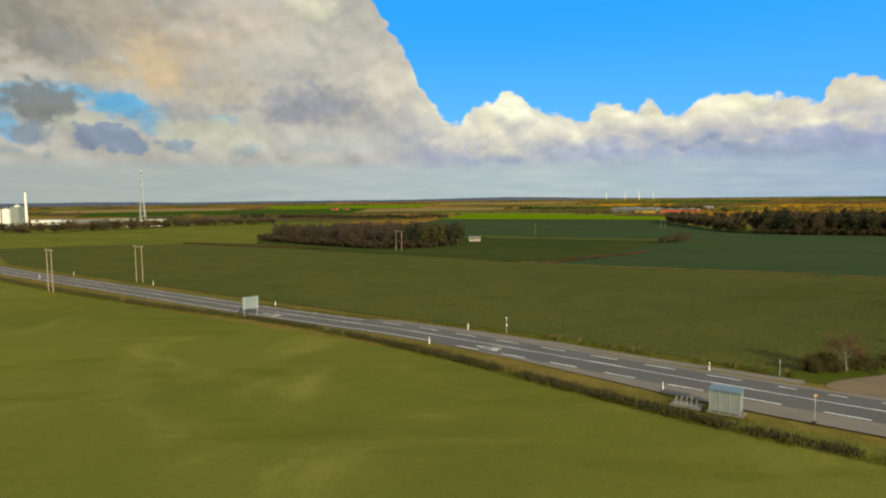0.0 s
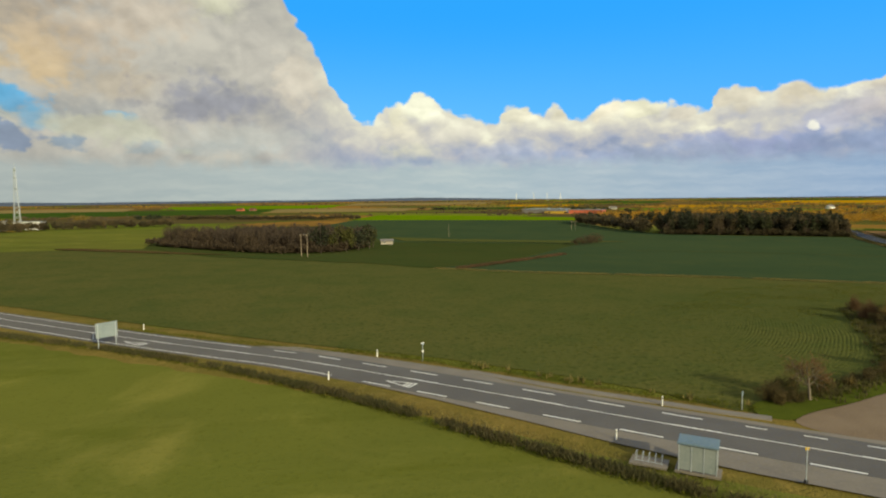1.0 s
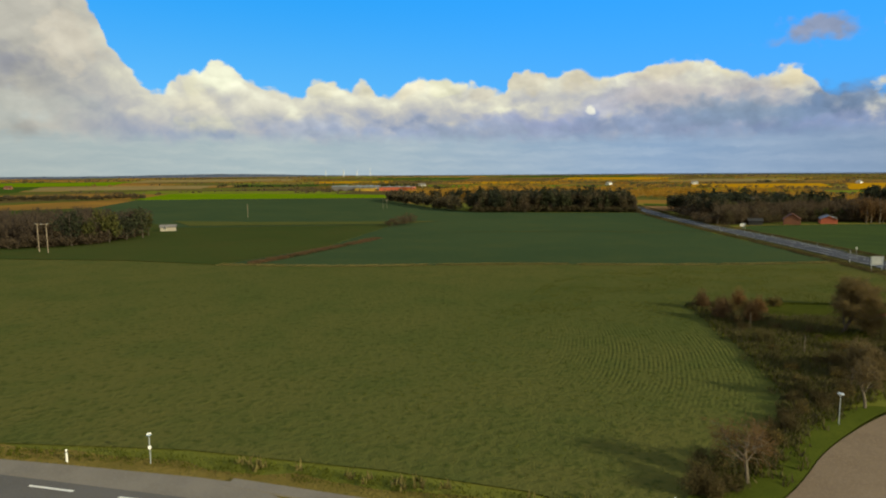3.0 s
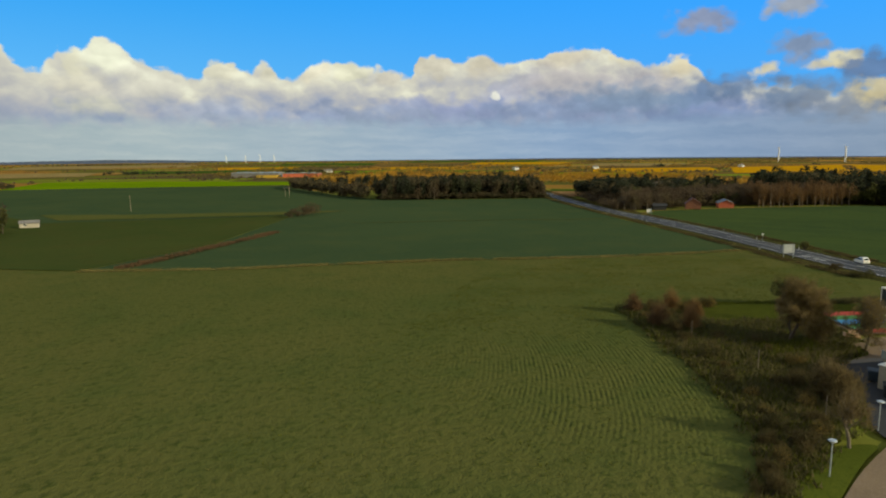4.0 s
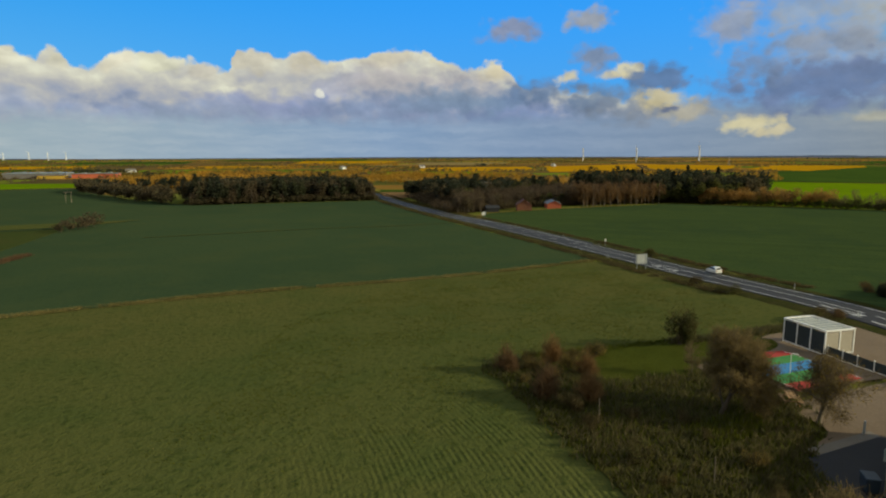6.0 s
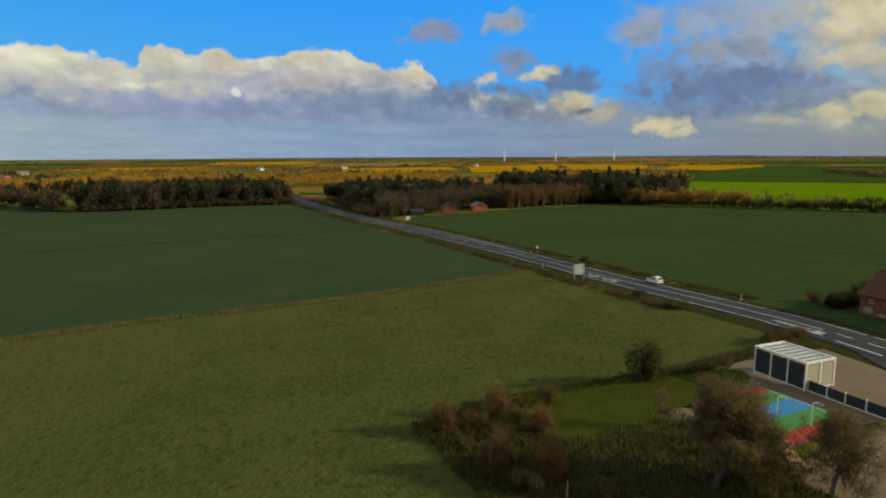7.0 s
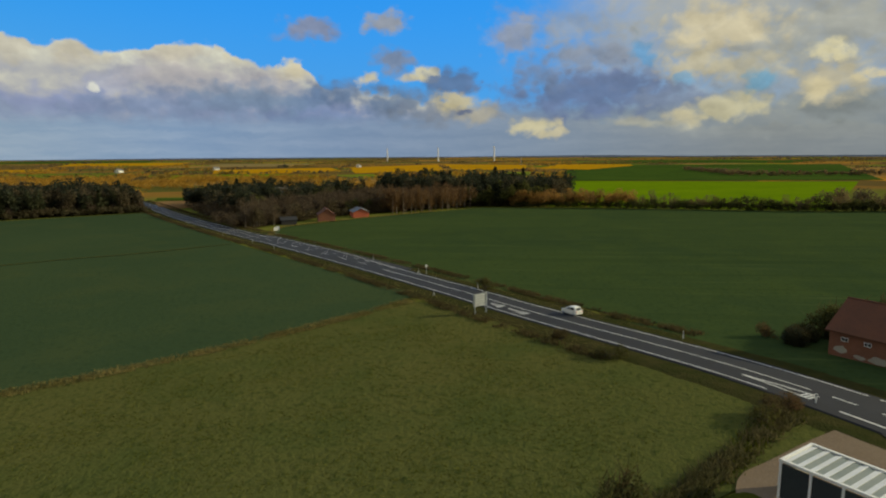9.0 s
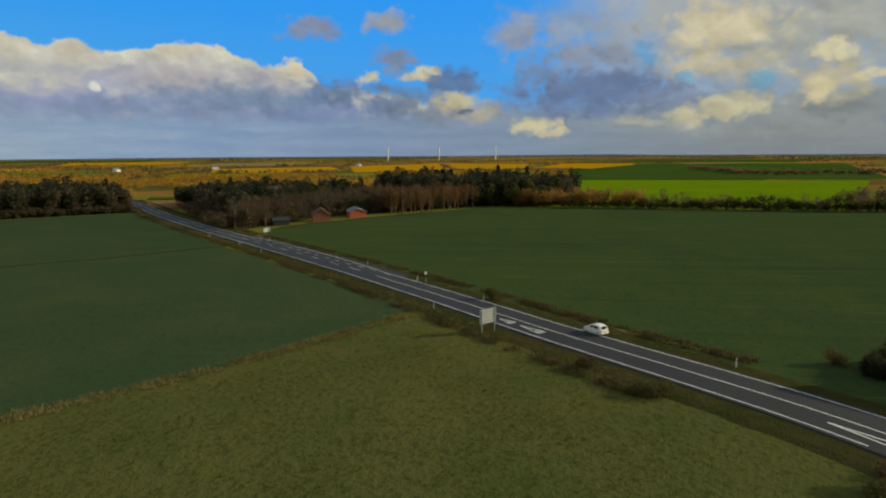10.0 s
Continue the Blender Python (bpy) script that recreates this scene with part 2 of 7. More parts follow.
    # Thin high veil to the south-east.
    out = n.mix(n.math("MULTIPLY", n.smooth(n.math("ADD", az, n.math("MULTIPLY", billow, 12.0)), 72.0, 88.0), n.smooth(n.math("ADD", el, n.math("MULTIPLY", billow, 5.0)), 5.0, 11.0, 0.55, 0.88)), clear, n.mix(n.smooth(broad, -0.15, 0.15), (0.42, 0.42, 0.44), (0.60, 0.54, 0.46)))
    # The cumulus bank: its top in degrees by azimuth.
    tops_west = [(-20, 38), (-9, 23), (-6.2, 17.5), (-4.7, 15.2), (-2.9, 12.8), (-2.2, 10.6), (-0.9, 8.9), (0.4, 7.2), (1.7, 7.0), (3.0, 8.7), (4.6, 8.7), (5.6, 9.8), (6.4, 10.0), (7.2, 9.4), (8.2, 8.4), (9.4, 7.9), (11.4, 7.4),
                 (13.2, 7.0), (13.9, 8.2), (15.1, 8.4), (16.5, 7.9), (17.5, 7.5), (18.2, 8.5), (18.9, 8.5), (19.7, 7.4), (20.9, 6.9), (21.6, 7.4), (22.2, 8.2), (24, 8.6)]
    tops_east = [(20, 8.2), (22.2, 8.2), (23.2, 8.6), (25.2, 8.4), (27.4, 8.4), (29.1, 8.0), (31.6, 7.4), (32.2, 8.9), (33.5, 9.2), (35.0, 8.8), (36.2, 8.5), (36.9, 9.3), (38.3, 9.1), (39.3, 8.4), (41.6, 8.7), (43.4, 8.8), (44.4, 9.4), (46.2, 9.4), (48.2, 9.5),
                 (50.0, 8.9), (51.4, 8.2), (52.5, 7.7), (53.5, 8.0), (54.2, 8.5), (55.6, 8.3), (56.5, 7.4), (57.2, 6.2), (64.0, 5.6), (74.0, 4.0), (90, 2.4)]
    turn = n.math("DIVIDE", n.math("ADD", az, 180.0), 360.0)
    heights = [n.ramp(n.math("DIVIDE", n.math("SUBTRACT", az, tops[0][0]), tops[-1][0] - tops[0][0], clamp=True), [((a - tops[0][0]) / (tops[-1][0] - tops[0][0]), h / 40) for a, h in tops]) for tops in (tops_west, tops_east)]
    top = n.math("MULTIPLY", n.mix(n.math("GREATER_THAN", az, 22.2), heights[0], heights[1]), 40.0)
    depth = n.math("SUBTRACT", n.math("SUBTRACT", top, el), n.math("ADD", n.math("MULTIPLY", edge, 0.9), 0.08))
    bank = n.smooth(depth, -0.16, 0.30)
    low_part = n.math("DIVIDE", depth, n.math("MAXIMUM", n.math("SUBTRACT", top, 3.2), 1.5))
    lit = n.math("ADD", n.math("ADD", n.smooth(low_part, 0.0, 1.05, 0.84, 0.30), relief), n.math("MULTIPLY", broad, 0.3))
    lit = n.math("SUBTRACT", lit, n.math("MULTIPLY", n.smooth(az, 20.0, 60.0), n.smooth(depth, 0.3, 2.6, 0.05, 0.24)), clamp=True)
    body = n.ramp(lit, [(0.0, (0.22, 0.27, 0.45)), (0.3, (0.36, 0.38, 0.52)), (0.55, (0.55, 0.51, 0.53)), (0.8, (0.76, 0.69, 0.60)), (1.0, (0.95, 0.88, 0.73))])
    west_part = n.smooth(az, -10.0, 3.0, 1.0, 0.0)
    body = n.mix(west_part, body, n.mix(n.smooth(n.math("ADD", relief, broad), -0.3, 0.3), (0.38, 0.35, 0.34), (0.60, 0.54, 0.49)))
    shades_low = [(52.0, 4.9, 6.0, 1.2, (0.24, 0.32, 0.48), 0.75, 0.6), (45.0, 4.2, 6.0, 0.9, (0.28, 0.34, 0.52), 0.6, 0.6), (29.0, 4.0, 6.0, 0.8, (0.36, 0.40, 0.54), 0.6, 0.6)]
    for row in west + puffs + shades_low:
        body = cloud(body, *row)
    out = n.mix(bank, out, body)
    # Blue gap and small clouds under the large western cloud.
    for row in gaps + small:
        out = cloud(out, *row)
    high = n.math("MULTIPLY", n.smooth(n.noise(way, 2.6, 6.0, 0.55), 0.34, 0.48), n.smooth(el, 20.0, 30.0))
    out = n.mix(high, out, (0.58, 0.54, 0.49))
    # Pale damp air low over the land, with faint level streaks.
    streaks = n.noise(n.vmath("MULTIPLY", fine, (0.1, 0.7, 1.0)), 1.6, 5.0, 0.55)
    low = n.mix(n.smooth(streaks, 0.2, 0.9), n.ramp(turn, [((a + 180) / 360, c) for a, c in ((-30, (0.35, 0.38, 0.40)), (10, (0.40, 0.47, 0.53)), (45, (0.27, 0.37, 0.58)), (60, (0.24, 0.32, 0.50)), (75, (0.25, 0.31, 0.44)), (95, (0.27, 0.28, 0.30)))]),
                n.ramp(turn, [((a + 180) / 360, c) for a, c in ((-30, (0.43, 0.45, 0.45)), (10, (0.55, 0.58, 0.60)), (45, (0.40, 0.48, 0.66)), (60, (0.33, 0.40, 0.58)), (75, (0.33, 0.38, 0.50)), (95, (0.34, 0.34, 0.35)))]))
    reach = n.math("SUBTRACT", n.math("ADD", el, n.math("MULTIPLY", n.math("ADD", billow, edge), 0.9)), n.smooth(az, 58.0, 74.0, 0.0, 1.3))
    out = n.mix(n.smooth(reach, 2.4, 4.1, 0.93, 0.0), out, low)
    # Loose clouds and broken cumulus to the east.
    for row in east + far_east:
        out = cloud(out, *row)
    back = n.add("ShaderNodeBackground")
    n.plug(out, back.inputs[0])
    back.inputs[1].default_value = 1.0
    n.plug(back.outputs[0], n.add("ShaderNodeOutputWorld").inputs[0])


make_world()

# ---------------------------------------------------------------- materials


def material(name, colours, scale=1.0, fine=12.0, rough=0.9, bump=0.3, metal=0.0, island=0.0, per_object=0.0, relief=0.05, spec=0.3, stretch=(1, 1, 1), leafy=0.0):
    """A matt surface: three colours mixed by a broad and a fine noise, with relief of the fine one."""
    m = bpy.data.materials.new(name)
    m.use_nodes = True
    n = Nodes(m.node_tree)
    co = n.vmath("MULTIPLY", n.add("ShaderNodeTexCoord").outputs["Object"], stretch)
    a, b = n.noise(co, scale, 5.0, 0.6), n.noise(co, fine, 4.0, 0.65)
    c = n.mix(n.smooth(a, 0.32, 0.68), colours[0], colours[1])
    c = n.mix(n.smooth(b, 0.45, 0.75, 0.0, 0.75), c, colours[2 % len(colours)])
    if island:
        r = n.add("ShaderNodeNewGeometry").outputs["Random Per Island"]
        c = n.mix(1.0, c, n.ramp(r, [(0.0, 1 - island), (1.0, 1 + island)]), "MULTIPLY")
    if per_object:
        r = n.add("ShaderNodeObjectInfo").outputs["Random"]
        c = n.mix(1.0, c, n.ramp(r, [(0.0, (1 - per_object, 1 - per_object, 1 - per_object * 0.6)), (1.0, (1 + per_object, 1 + per_object * 0.7, 1.0))]), "MULTIPLY")
    shade = n.add("ShaderNodeBsdfPrincipled")
    n.plug(c, shade.inputs["Base Color"])
    shade.inputs["Roughness"].default_value, shade.inputs["Metallic"].default_value = rough, metal
    shade.inputs["Specular IOR Level"].default_value = spec
    if bump:
        h = n.add("ShaderNodeBump")
        h.inputs["Strength"].default_value, h.inputs["Distance"].default_value = bump, relief
        n.plug(b, h.inputs["Height"])
        n.plug(h.outputs[0], shade.inputs["Normal"])
    surface = shade.outputs[0]
    if leafy:
        # light that passes through thin leaves and twig sprays
        thin, both = n.add("ShaderNodeBsdfTranslucent"), n.add("ShaderNodeMixShader")
        n.plug(c, thin.inputs[0])
        n.plug(leafy, both.inputs[0])
        n.plug(surface, both.inputs[1])
        n.plug(thin.outputs[0], both.inputs[2])
        surface = both.outputs[0]
    n.plug(surface, n.add("ShaderNodeOutputMaterial").inputs[0])
    return m


def crop(name, colours, broad, mid, fine, rows=None, bump=0.5, relief=0.12, patch=None, tracks=None):
    """A field: colour at three scales, relief of the plants; rows: (centre of their arcs, spacing, strength)."""
    m = bpy.data.materials.new(name)
    m.use_nodes = True
    n = Nodes(m.node_tree)
    co = n.add("ShaderNodeTexCoord").outputs["Object"]
    a, b, c = n.noise(co, broad, 5.0, 0.55, 0.4), n.noise(co, mid, 5.0, 0.6), n.noise(co, fine, 3.0, 0.7)
    col = n.mix(n.smooth(a, 0.34, 0.66), colours[0], colours[1])
    col = n.mix(n.smooth(b, 0.42, 0.72, 0.0, 0.7), col, colours[2])
    col = n.mix(n.smooth(c, 0.48, 0.72, 0.0, 0.72), col, colours[3])
    height = n.math("ADD", n.math("MULTIPLY", b, 0.6), c)
    if rows:
        cx, cy, gap, strength = rows
        round_it = n.vmath("DISTANCE", n.vmath("MULTIPLY", co, (1, 1, 0)), (cx, cy, 0))
        wob = n.math("ADD", round_it, n.math("MULTIPLY", n.noise(co, 0.05, 2.0), 1.6))
        w = n.math("SINE", n.math("MULTIPLY", wob, 2 * math.pi / gap))
        w = n.math("MULTIPLY", w, n.smooth(n.noise(co, 0.3, 5.0, 0.75), 0.36, 0.66))
        w = n.math("MULTIPLY", w, n.smooth(n.math("ADD", n.vmath("DISTANCE", co, (*patch[:2], 0)), n.math("MULTIPLY", n.noise(co, 0.08, 3.0), 14.0)), patch[2], patch[3], 1.0, 0.0))
        height = n.math("ADD", height, n.math("MULTIPLY", w, strength))
        col = n.mix(n.math("MULTIPLY", n.smooth(w, 0.0, 1.0), min(0.5, strength)), col, colours[3])
    if tracks:
        # long thin streaks of thinner growth along the drilling
        dx, dy, pale = tracks
        along, across = n.vmath("DOT_PRODUCT", co, (dx, dy, 0)), n.vmath("DOT_PRODUCT", co, (-dy, dx, 0))
        lane = n.add("ShaderNodeCombineXYZ")
        n.plug(n.math("MULTIPLY", along, 0.012), lane.inputs[0])
        n.plug(n.math("MULTIPLY", across, 0.30), lane.inputs[1])
        col = n.mix(n.smooth(n.noise(lane.outputs[0], 1.6, 4.0, 0.65), 0.56, 0.72, 0.0, 0.5), col, pale)
        col = n.mix(n.smooth(n.noise(n.vmath("ADD", lane.outputs[0], (7.0, 3.0, 0.0)), 0.5, 3.0, 0.6), 0.5, 0.7, 0.0, 0.35), col, colours[3])
    shade = n.add("ShaderNodeBsdfPrincipled")
    n.plug(col, shade.inputs["Base Color"])
    shade.inputs["Roughness"].default_value, shade.inputs["Specular IOR Level"].default_value = 1.0, 0.0
    h = n.add("ShaderNodeBump")
    h.inputs["Strength"].default_value, h.inputs["Distance"].default_value = bump, relief
    n.plug(height, h.inputs["Height"])
    n.plug(h.outputs[0], shade.inputs["Normal"])
    n.plug(shade.outputs[0], n.add("ShaderNodeOutputMaterial").inputs[0])
    return m


def patchwork(name):
    """Far farmland: plots of stubble, winter wheat, grass and ploughed earth."""
    m = bpy.data.materials.new(name)
    m.use_nodes = True
    n = Nodes(m.node_tree)
    co = n.add("ShaderNodeTexCoord").outputs["Object"]
    turned = n.add("ShaderNodeVectorRotate", rotation_type="Z_AXIS")
    n.plug(co, turned.inputs["Vector"])
    turned.inputs["Angle"].default_value = radians(38)
    v = n.add("ShaderNodeTexVoronoi", feature="F1", distance="CHEBYCHEV")
    n.plug(n.vmath("MULTIPLY", turned.outputs[0], (1 / 330, 1 / 170, 0.0)), v.inputs["Vector"])
    v.inputs["Scale"].default_value = 1.0
    v.inputs["Randomness"].default_value = 0.75
    sep = n.add("ShaderNodeSeparateColor")
    n.plug(v.outputs["Color"], sep.inputs[0])
    plots = n.ramp(sep.outputs[0], [(0.0, (0.075, 0.125, 0.012)), (0.10, (0.17, 0.105, 0.026)), (0.22, (0.085, 0.066, 0.024)), (0.34, (0.060, 0.075, 0.018)), (0.44, (0.105, 0.155, 0.014)), (0.52, (0.27, 0.155, 0.022)),
                                    (0.60, (0.115, 0.078, 0.030)), (0.70, (0.055, 0.050, 0.024)), (0.80, (0.16, 0.115, 0.030)), (0.88, (0.070, 0.090, 0.018)), (0.95, (0.22, 0.15, 0.05))], "CONSTANT")
    plots = n.mix(n.smooth(n.noise(co, 0.006, 5.0, 0.65), 0.4, 0.65, 0.0, 0.6), plots, (0.075, 0.058, 0.026))
    # sun on the far land is put into the plots by this warm gain
    plots = n.mix(1.0, plots, (1.45, 1.25, 1.1), "MULTIPLY")
    near = n.mix(n.smooth(n.noise(co, 0.012, 5.0, 0.6, 0.8), 0.36, 0.66), (0.132, 0.138, 0.026), (0.106, 0.120, 0.022))
    near = n.mix(n.smooth(n.noise(co, 0.05, 5.0, 0.65, 1.0), 0.48, 0.74, 0.0, 0.75), near, (0.205, 0.190, 0.044))
    near = n.mix(n.smooth(n.noise(n.vmath("MULTIPLY", co, (0.25, 1.0, 1.0)), 0.14, 4.0, 0.6), 0.52, 0.74, 0.0, 0.5), near, (0.078, 0.093, 0.010))
    near = n.mix(n.smooth(n.noise(co, 2.2, 4.0, 0.7), 0.5, 0.8, 0.0, 0.45), near, (0.052, 0.064, 0.006))
    far = n.smooth(n.vmath("LENGTH", co), 560.0, 640.0)
    col = n.mix(far, near, plots)
    col = n.mix(n.smooth(n.noise(co, 0.02, 4.0, 0.6), 0.35, 0.75, 0.0, 0.35), col, (0.06, 0.06, 0.02))
    shade = n.add("ShaderNodeBsdfPrincipled")
    n.plug(col, shade.inputs["Base Color"])
    shade.inputs["Roughness"].default_value, shade.inputs["Specular IOR Level"].default_value = 1.0, 0.0
    h = n.add("ShaderNodeBump")
    h.inputs["Strength"].default_value, h.inputs["Distance"].default_value = 0.5, 0.12
    n.plug(n.noise(co, 2.2, 4.0, 0.7), h.inputs["Height"])
    n.plug(h.outputs[0], shade.inputs["Normal"])
    n.plug(shade.outputs[0], n.add("ShaderNodeOutputMaterial").inputs[0])
    return m


M = {
    # air haze over the far hills is put into this blue-grey base colour
    "ridge": material("haze_blue_hills", [(0.085, 0.105, 0.155), (0.070, 0.088, 0.130), (0.105, 0.115, 0.140)], 0.004, 0.02, 1.0, 0, spec=0.0),
    "land": patchwork("farmland"),
    "meadow": crop("meadow_grass", [(0.074, 0.082, 0.024), (0.090, 0.089, 0.027), (0.058, 0.074, 0.021), (0.034, 0.047, 0.012)], 0.014, 0.10, 1.3, rows=(20, 124, 0.46, 0.17), patch=(64, 87, 10, 32), bump=0.9, relief=0.22),
    # cloud shade over the nearer wheat is put into these two dark greens
    "wheat": crop("winter_wheat", [(0.038, 0.060, 0.028), (0.045, 0.067, 0.030), (0.053, 0.070, 0.029), (0.030, 0.049, 0.023)], 0.01, 0.06, 1.2, bump=0.6),
    "wheat2": crop("winter_wheat_right", [(0.036, 0.057, 0.022), (0.044, 0.066, 0.022), (0.050, 0.072, 0.022), (0.027, 0.045, 0.016)], 0.012, 0.09, 1.2, bump=0.6, tracks=(0.2, -0.98, (0.085, 0.105, 0.036))),
    # sun on the farther crop is put into this bright green
    "bright": crop("young_crop", [(0.105, 0.175, 0.004), (0.135, 0.205, 0.005), (0.09, 0.155, 0.004), (0.072, 0.13, 0.003)], 0.006, 0.04, 0.8),
    "fallow": crop("fallow_grass", [(0.040, 0.056, 0.016), (0.050, 0.062, 0.018), (0.056, 0.058, 0.018), (0.029, 0.043, 0.012)], 0.012, 0.08, 1.4, bump=0.8, relief=0.2),
    "plough": crop("ploughed_earth", [(0.20, 0.12, 0.055), (0.17, 0.10, 0.045), (0.24, 0.15, 0.07), (0.12, 0.075, 0.035)], 0.02, 0.1, 1.0),
    "green_far": crop("far_green_crop", [(0.038, 0.070, 0.012), (0.050, 0.084, 0.013), (0.032, 0.058, 0.012), (0.026, 0.047, 0.010)], 0.004, 0.02, 0.6),
    "pale_stubble": crop("pale_stubble", [(0.23, 0.17, 0.07), (0.19, 0.145, 0.055), (0.27, 0.20, 0.09), (0.14, 0.11, 0.04)], 0.006, 0.04, 0.8),
    # sun on the far stubble is put into this strong gold
    "stubble": crop("stubble", [(0.40, 0.21, 0.006), (0.34, 0.18, 0.006), (0.45, 0.26, 0.012), (0.26, 0.14, 0.006)], 0.006, 0.04, 0.8),
    "rough": crop("rough_grass", [(0.062, 0.064, 0.018), (0.078, 0.074, 0.020), (0.088, 0.074, 0.024), (0.042, 0.048, 0.012)], 0.05, 0.3, 3.0, bump=0.9, relief=0.3),
    "verge": crop("dry_verge_grass", [(0.175, 0.130, 0.036), (0.130, 0.110, 0.028), (0.215, 0.160, 0.048), (0.075, 0.074, 0.017)], 0.06, 0.5, 4.0, bump=0.9, relief=0.2),
    "verge_brown": crop("brown_verge_grass", [(0.046, 0.044, 0.016), (0.036, 0.040, 0.013), (0.066, 0.056, 0.022), (0.024, 0.029, 0.009)], 0.06, 0.5, 4.0, bump=0.9, relief=0.2),
    "wood_floor": crop("wood_floor", [(0.050, 0.038, 0.018), (0.040, 0.034, 0.015), (0.062, 0.044, 0.020), (0.028, 0.024, 0.010)], 0.06, 0.5, 3.0, bump=0.9, relief=0.2),
    "lawn": crop("lawn_grass", [(0.050, 0.060, 0.010), (0.062, 0.067, 0.012), (0.041, 0.050, 0.008), (0.029, 0.038, 0.006)], 0.1, 0.5, 4.0, bump=0.8, relief=0.15),
    "gravel": material("gravel", [(0.185, 0.140, 0.098), (0.150, 0.112, 0.078), (0.225, 0.175, 0.125)], 0.15, 6.0, 0.95, 0.5, spec=0.05),
    "asphalt": material("asphalt", [(0.098, 0.091, 0.086), (0.082, 0.076, 0.072), (0.120, 0.112, 0.105)], 0.2, 9.0, 0.8, 0.3, relief=0.02),
    "asphalt_dark": material("dark_asphalt", [(0.034, 0.035, 0.041), (0.028, 0.029, 0.034), (0.044, 0.045, 0.050)], 0.12, 9.0, 0.85, 0.3, relief=0.02, spec=0.15),
    "asphalt_old": material("worn_asphalt", [(0.175, 0.155, 0.13), (0.145, 0.128, 0.108), (0.205, 0.185, 0.155)], 0.25, 7.0, 0.85, 0.3, relief=0.02),
    "paint": material("road_paint", [(0.72, 0.72, 0.70), (0.62, 0.62, 0.60), (0.48, 0.48, 0.47)], 0.8, 5.0, 0.7, 0.1),
    "white": material("white_paint", [(0.78, 0.78, 0.76), (0.72, 0.72, 0.70), (0.62, 0.61, 0.58)], 0.6, 6.0, 0.5, 0.05),
    "grey": material("grey_metal", [(0.42, 0.46, 0.50), (0.36, 0.40, 0.44), (0.30, 0.33, 0.36)], 0.8, 5.0, 0.45, 0.05, metal=0.3),
}

# ---------------------------------------------------------------- lie of the land
_us = np.arange(-400.0, 9600.0, 5.0)
_zs = np.interp(_us, [-1e4, 100, 140, 190, 243, 330, 450, 700, 1500, 4000, 9000], [0, 0, -0.3, -1.8, -3.1, -5.0, -6.5, -7.5, -7.5, 3, 3])
_k = np.exp(-(np.arange(-60, 61, 5.0) / 22) ** 2)
_zs = np.convolve(np.pad(_zs, 12, mode="edge"), _k / _k.sum(), mode="valid")


def gz(x, y):
    """Height of the ground."""
    return np.interp(0.6 * x + 0.8 * y, _us, _zs) - 0.28 + 1.2 * np.exp(-((x - 106.0) ** 2 + (y - 74.0) ** 2) / (2 * 24.0 ** 2))


def ground_at(x, y, lift=0.0):
    return Vector((x, y, float(gz(x, y)) + lift))


def mesh_object(name, verts, faces, mat, parent=None, smooth=False):
    me = bpy.data.meshes.new(name)
    me.from_pydata([tuple(v) for v in verts], [], faces)
    if isinstance(mat, (list, tuple)):
        for one in mat:
            me.materials.append(one)
    else:
        me.materials.append(mat)
    if smooth:
        me.polygons.foreach_set("use_smooth", [True] * len(me.polygons))
    ob = new(name, me)
    ob.parent = parent
    return ob


def make_ground():
    steps = [0.0]
    while steps[-1] < 4700:
        steps.append(steps[-1] + max(9.0, (steps[-1] - 260) * 0.09))
    axis = np.array([-v for v in steps[:0:-1]] + steps)
    xs, ys = axis + 80, axis + 120
    gx, gy = np.meshgrid(xs, ys)
    z = gz(gx, gy)
    n = len(xs)
    verts = np.stack([gx.ravel(), gy.ravel(), z.ravel()], 1)
    faces = [(j * n + i, j * n + i + 1, j * n + n + i + 1, j * n + n + i) for j in range(n - 1) for i in range(n - 1)]
    ob = mesh_object("ground", verts, faces, M["land"], smooth=True)
    tagged(ob, "olive grassland and far patchwork of farm fields", "ground", kind="structure")


make_ground()


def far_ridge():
    """Low wooded hills on the skyline, distance haze put into their blue colour; heights of the crest in degrees by
    azimuth.
    """
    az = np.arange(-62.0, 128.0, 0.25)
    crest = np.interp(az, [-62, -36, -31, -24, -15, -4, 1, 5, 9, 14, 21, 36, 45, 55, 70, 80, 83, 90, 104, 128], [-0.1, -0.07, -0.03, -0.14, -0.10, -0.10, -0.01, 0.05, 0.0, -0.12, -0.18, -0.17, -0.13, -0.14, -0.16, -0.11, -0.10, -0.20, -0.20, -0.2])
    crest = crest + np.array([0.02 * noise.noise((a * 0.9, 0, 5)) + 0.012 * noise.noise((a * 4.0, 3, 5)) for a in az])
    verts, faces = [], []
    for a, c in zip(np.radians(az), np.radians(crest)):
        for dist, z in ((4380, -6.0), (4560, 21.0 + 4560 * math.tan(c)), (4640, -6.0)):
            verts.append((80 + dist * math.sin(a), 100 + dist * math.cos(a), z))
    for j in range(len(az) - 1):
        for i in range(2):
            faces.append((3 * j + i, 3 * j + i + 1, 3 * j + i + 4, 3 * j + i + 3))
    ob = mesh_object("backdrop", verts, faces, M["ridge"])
    tagged(ob, "low wooded hills along the skyline, haze put into their blue-grey colour", "hills", kind="structure")


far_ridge()


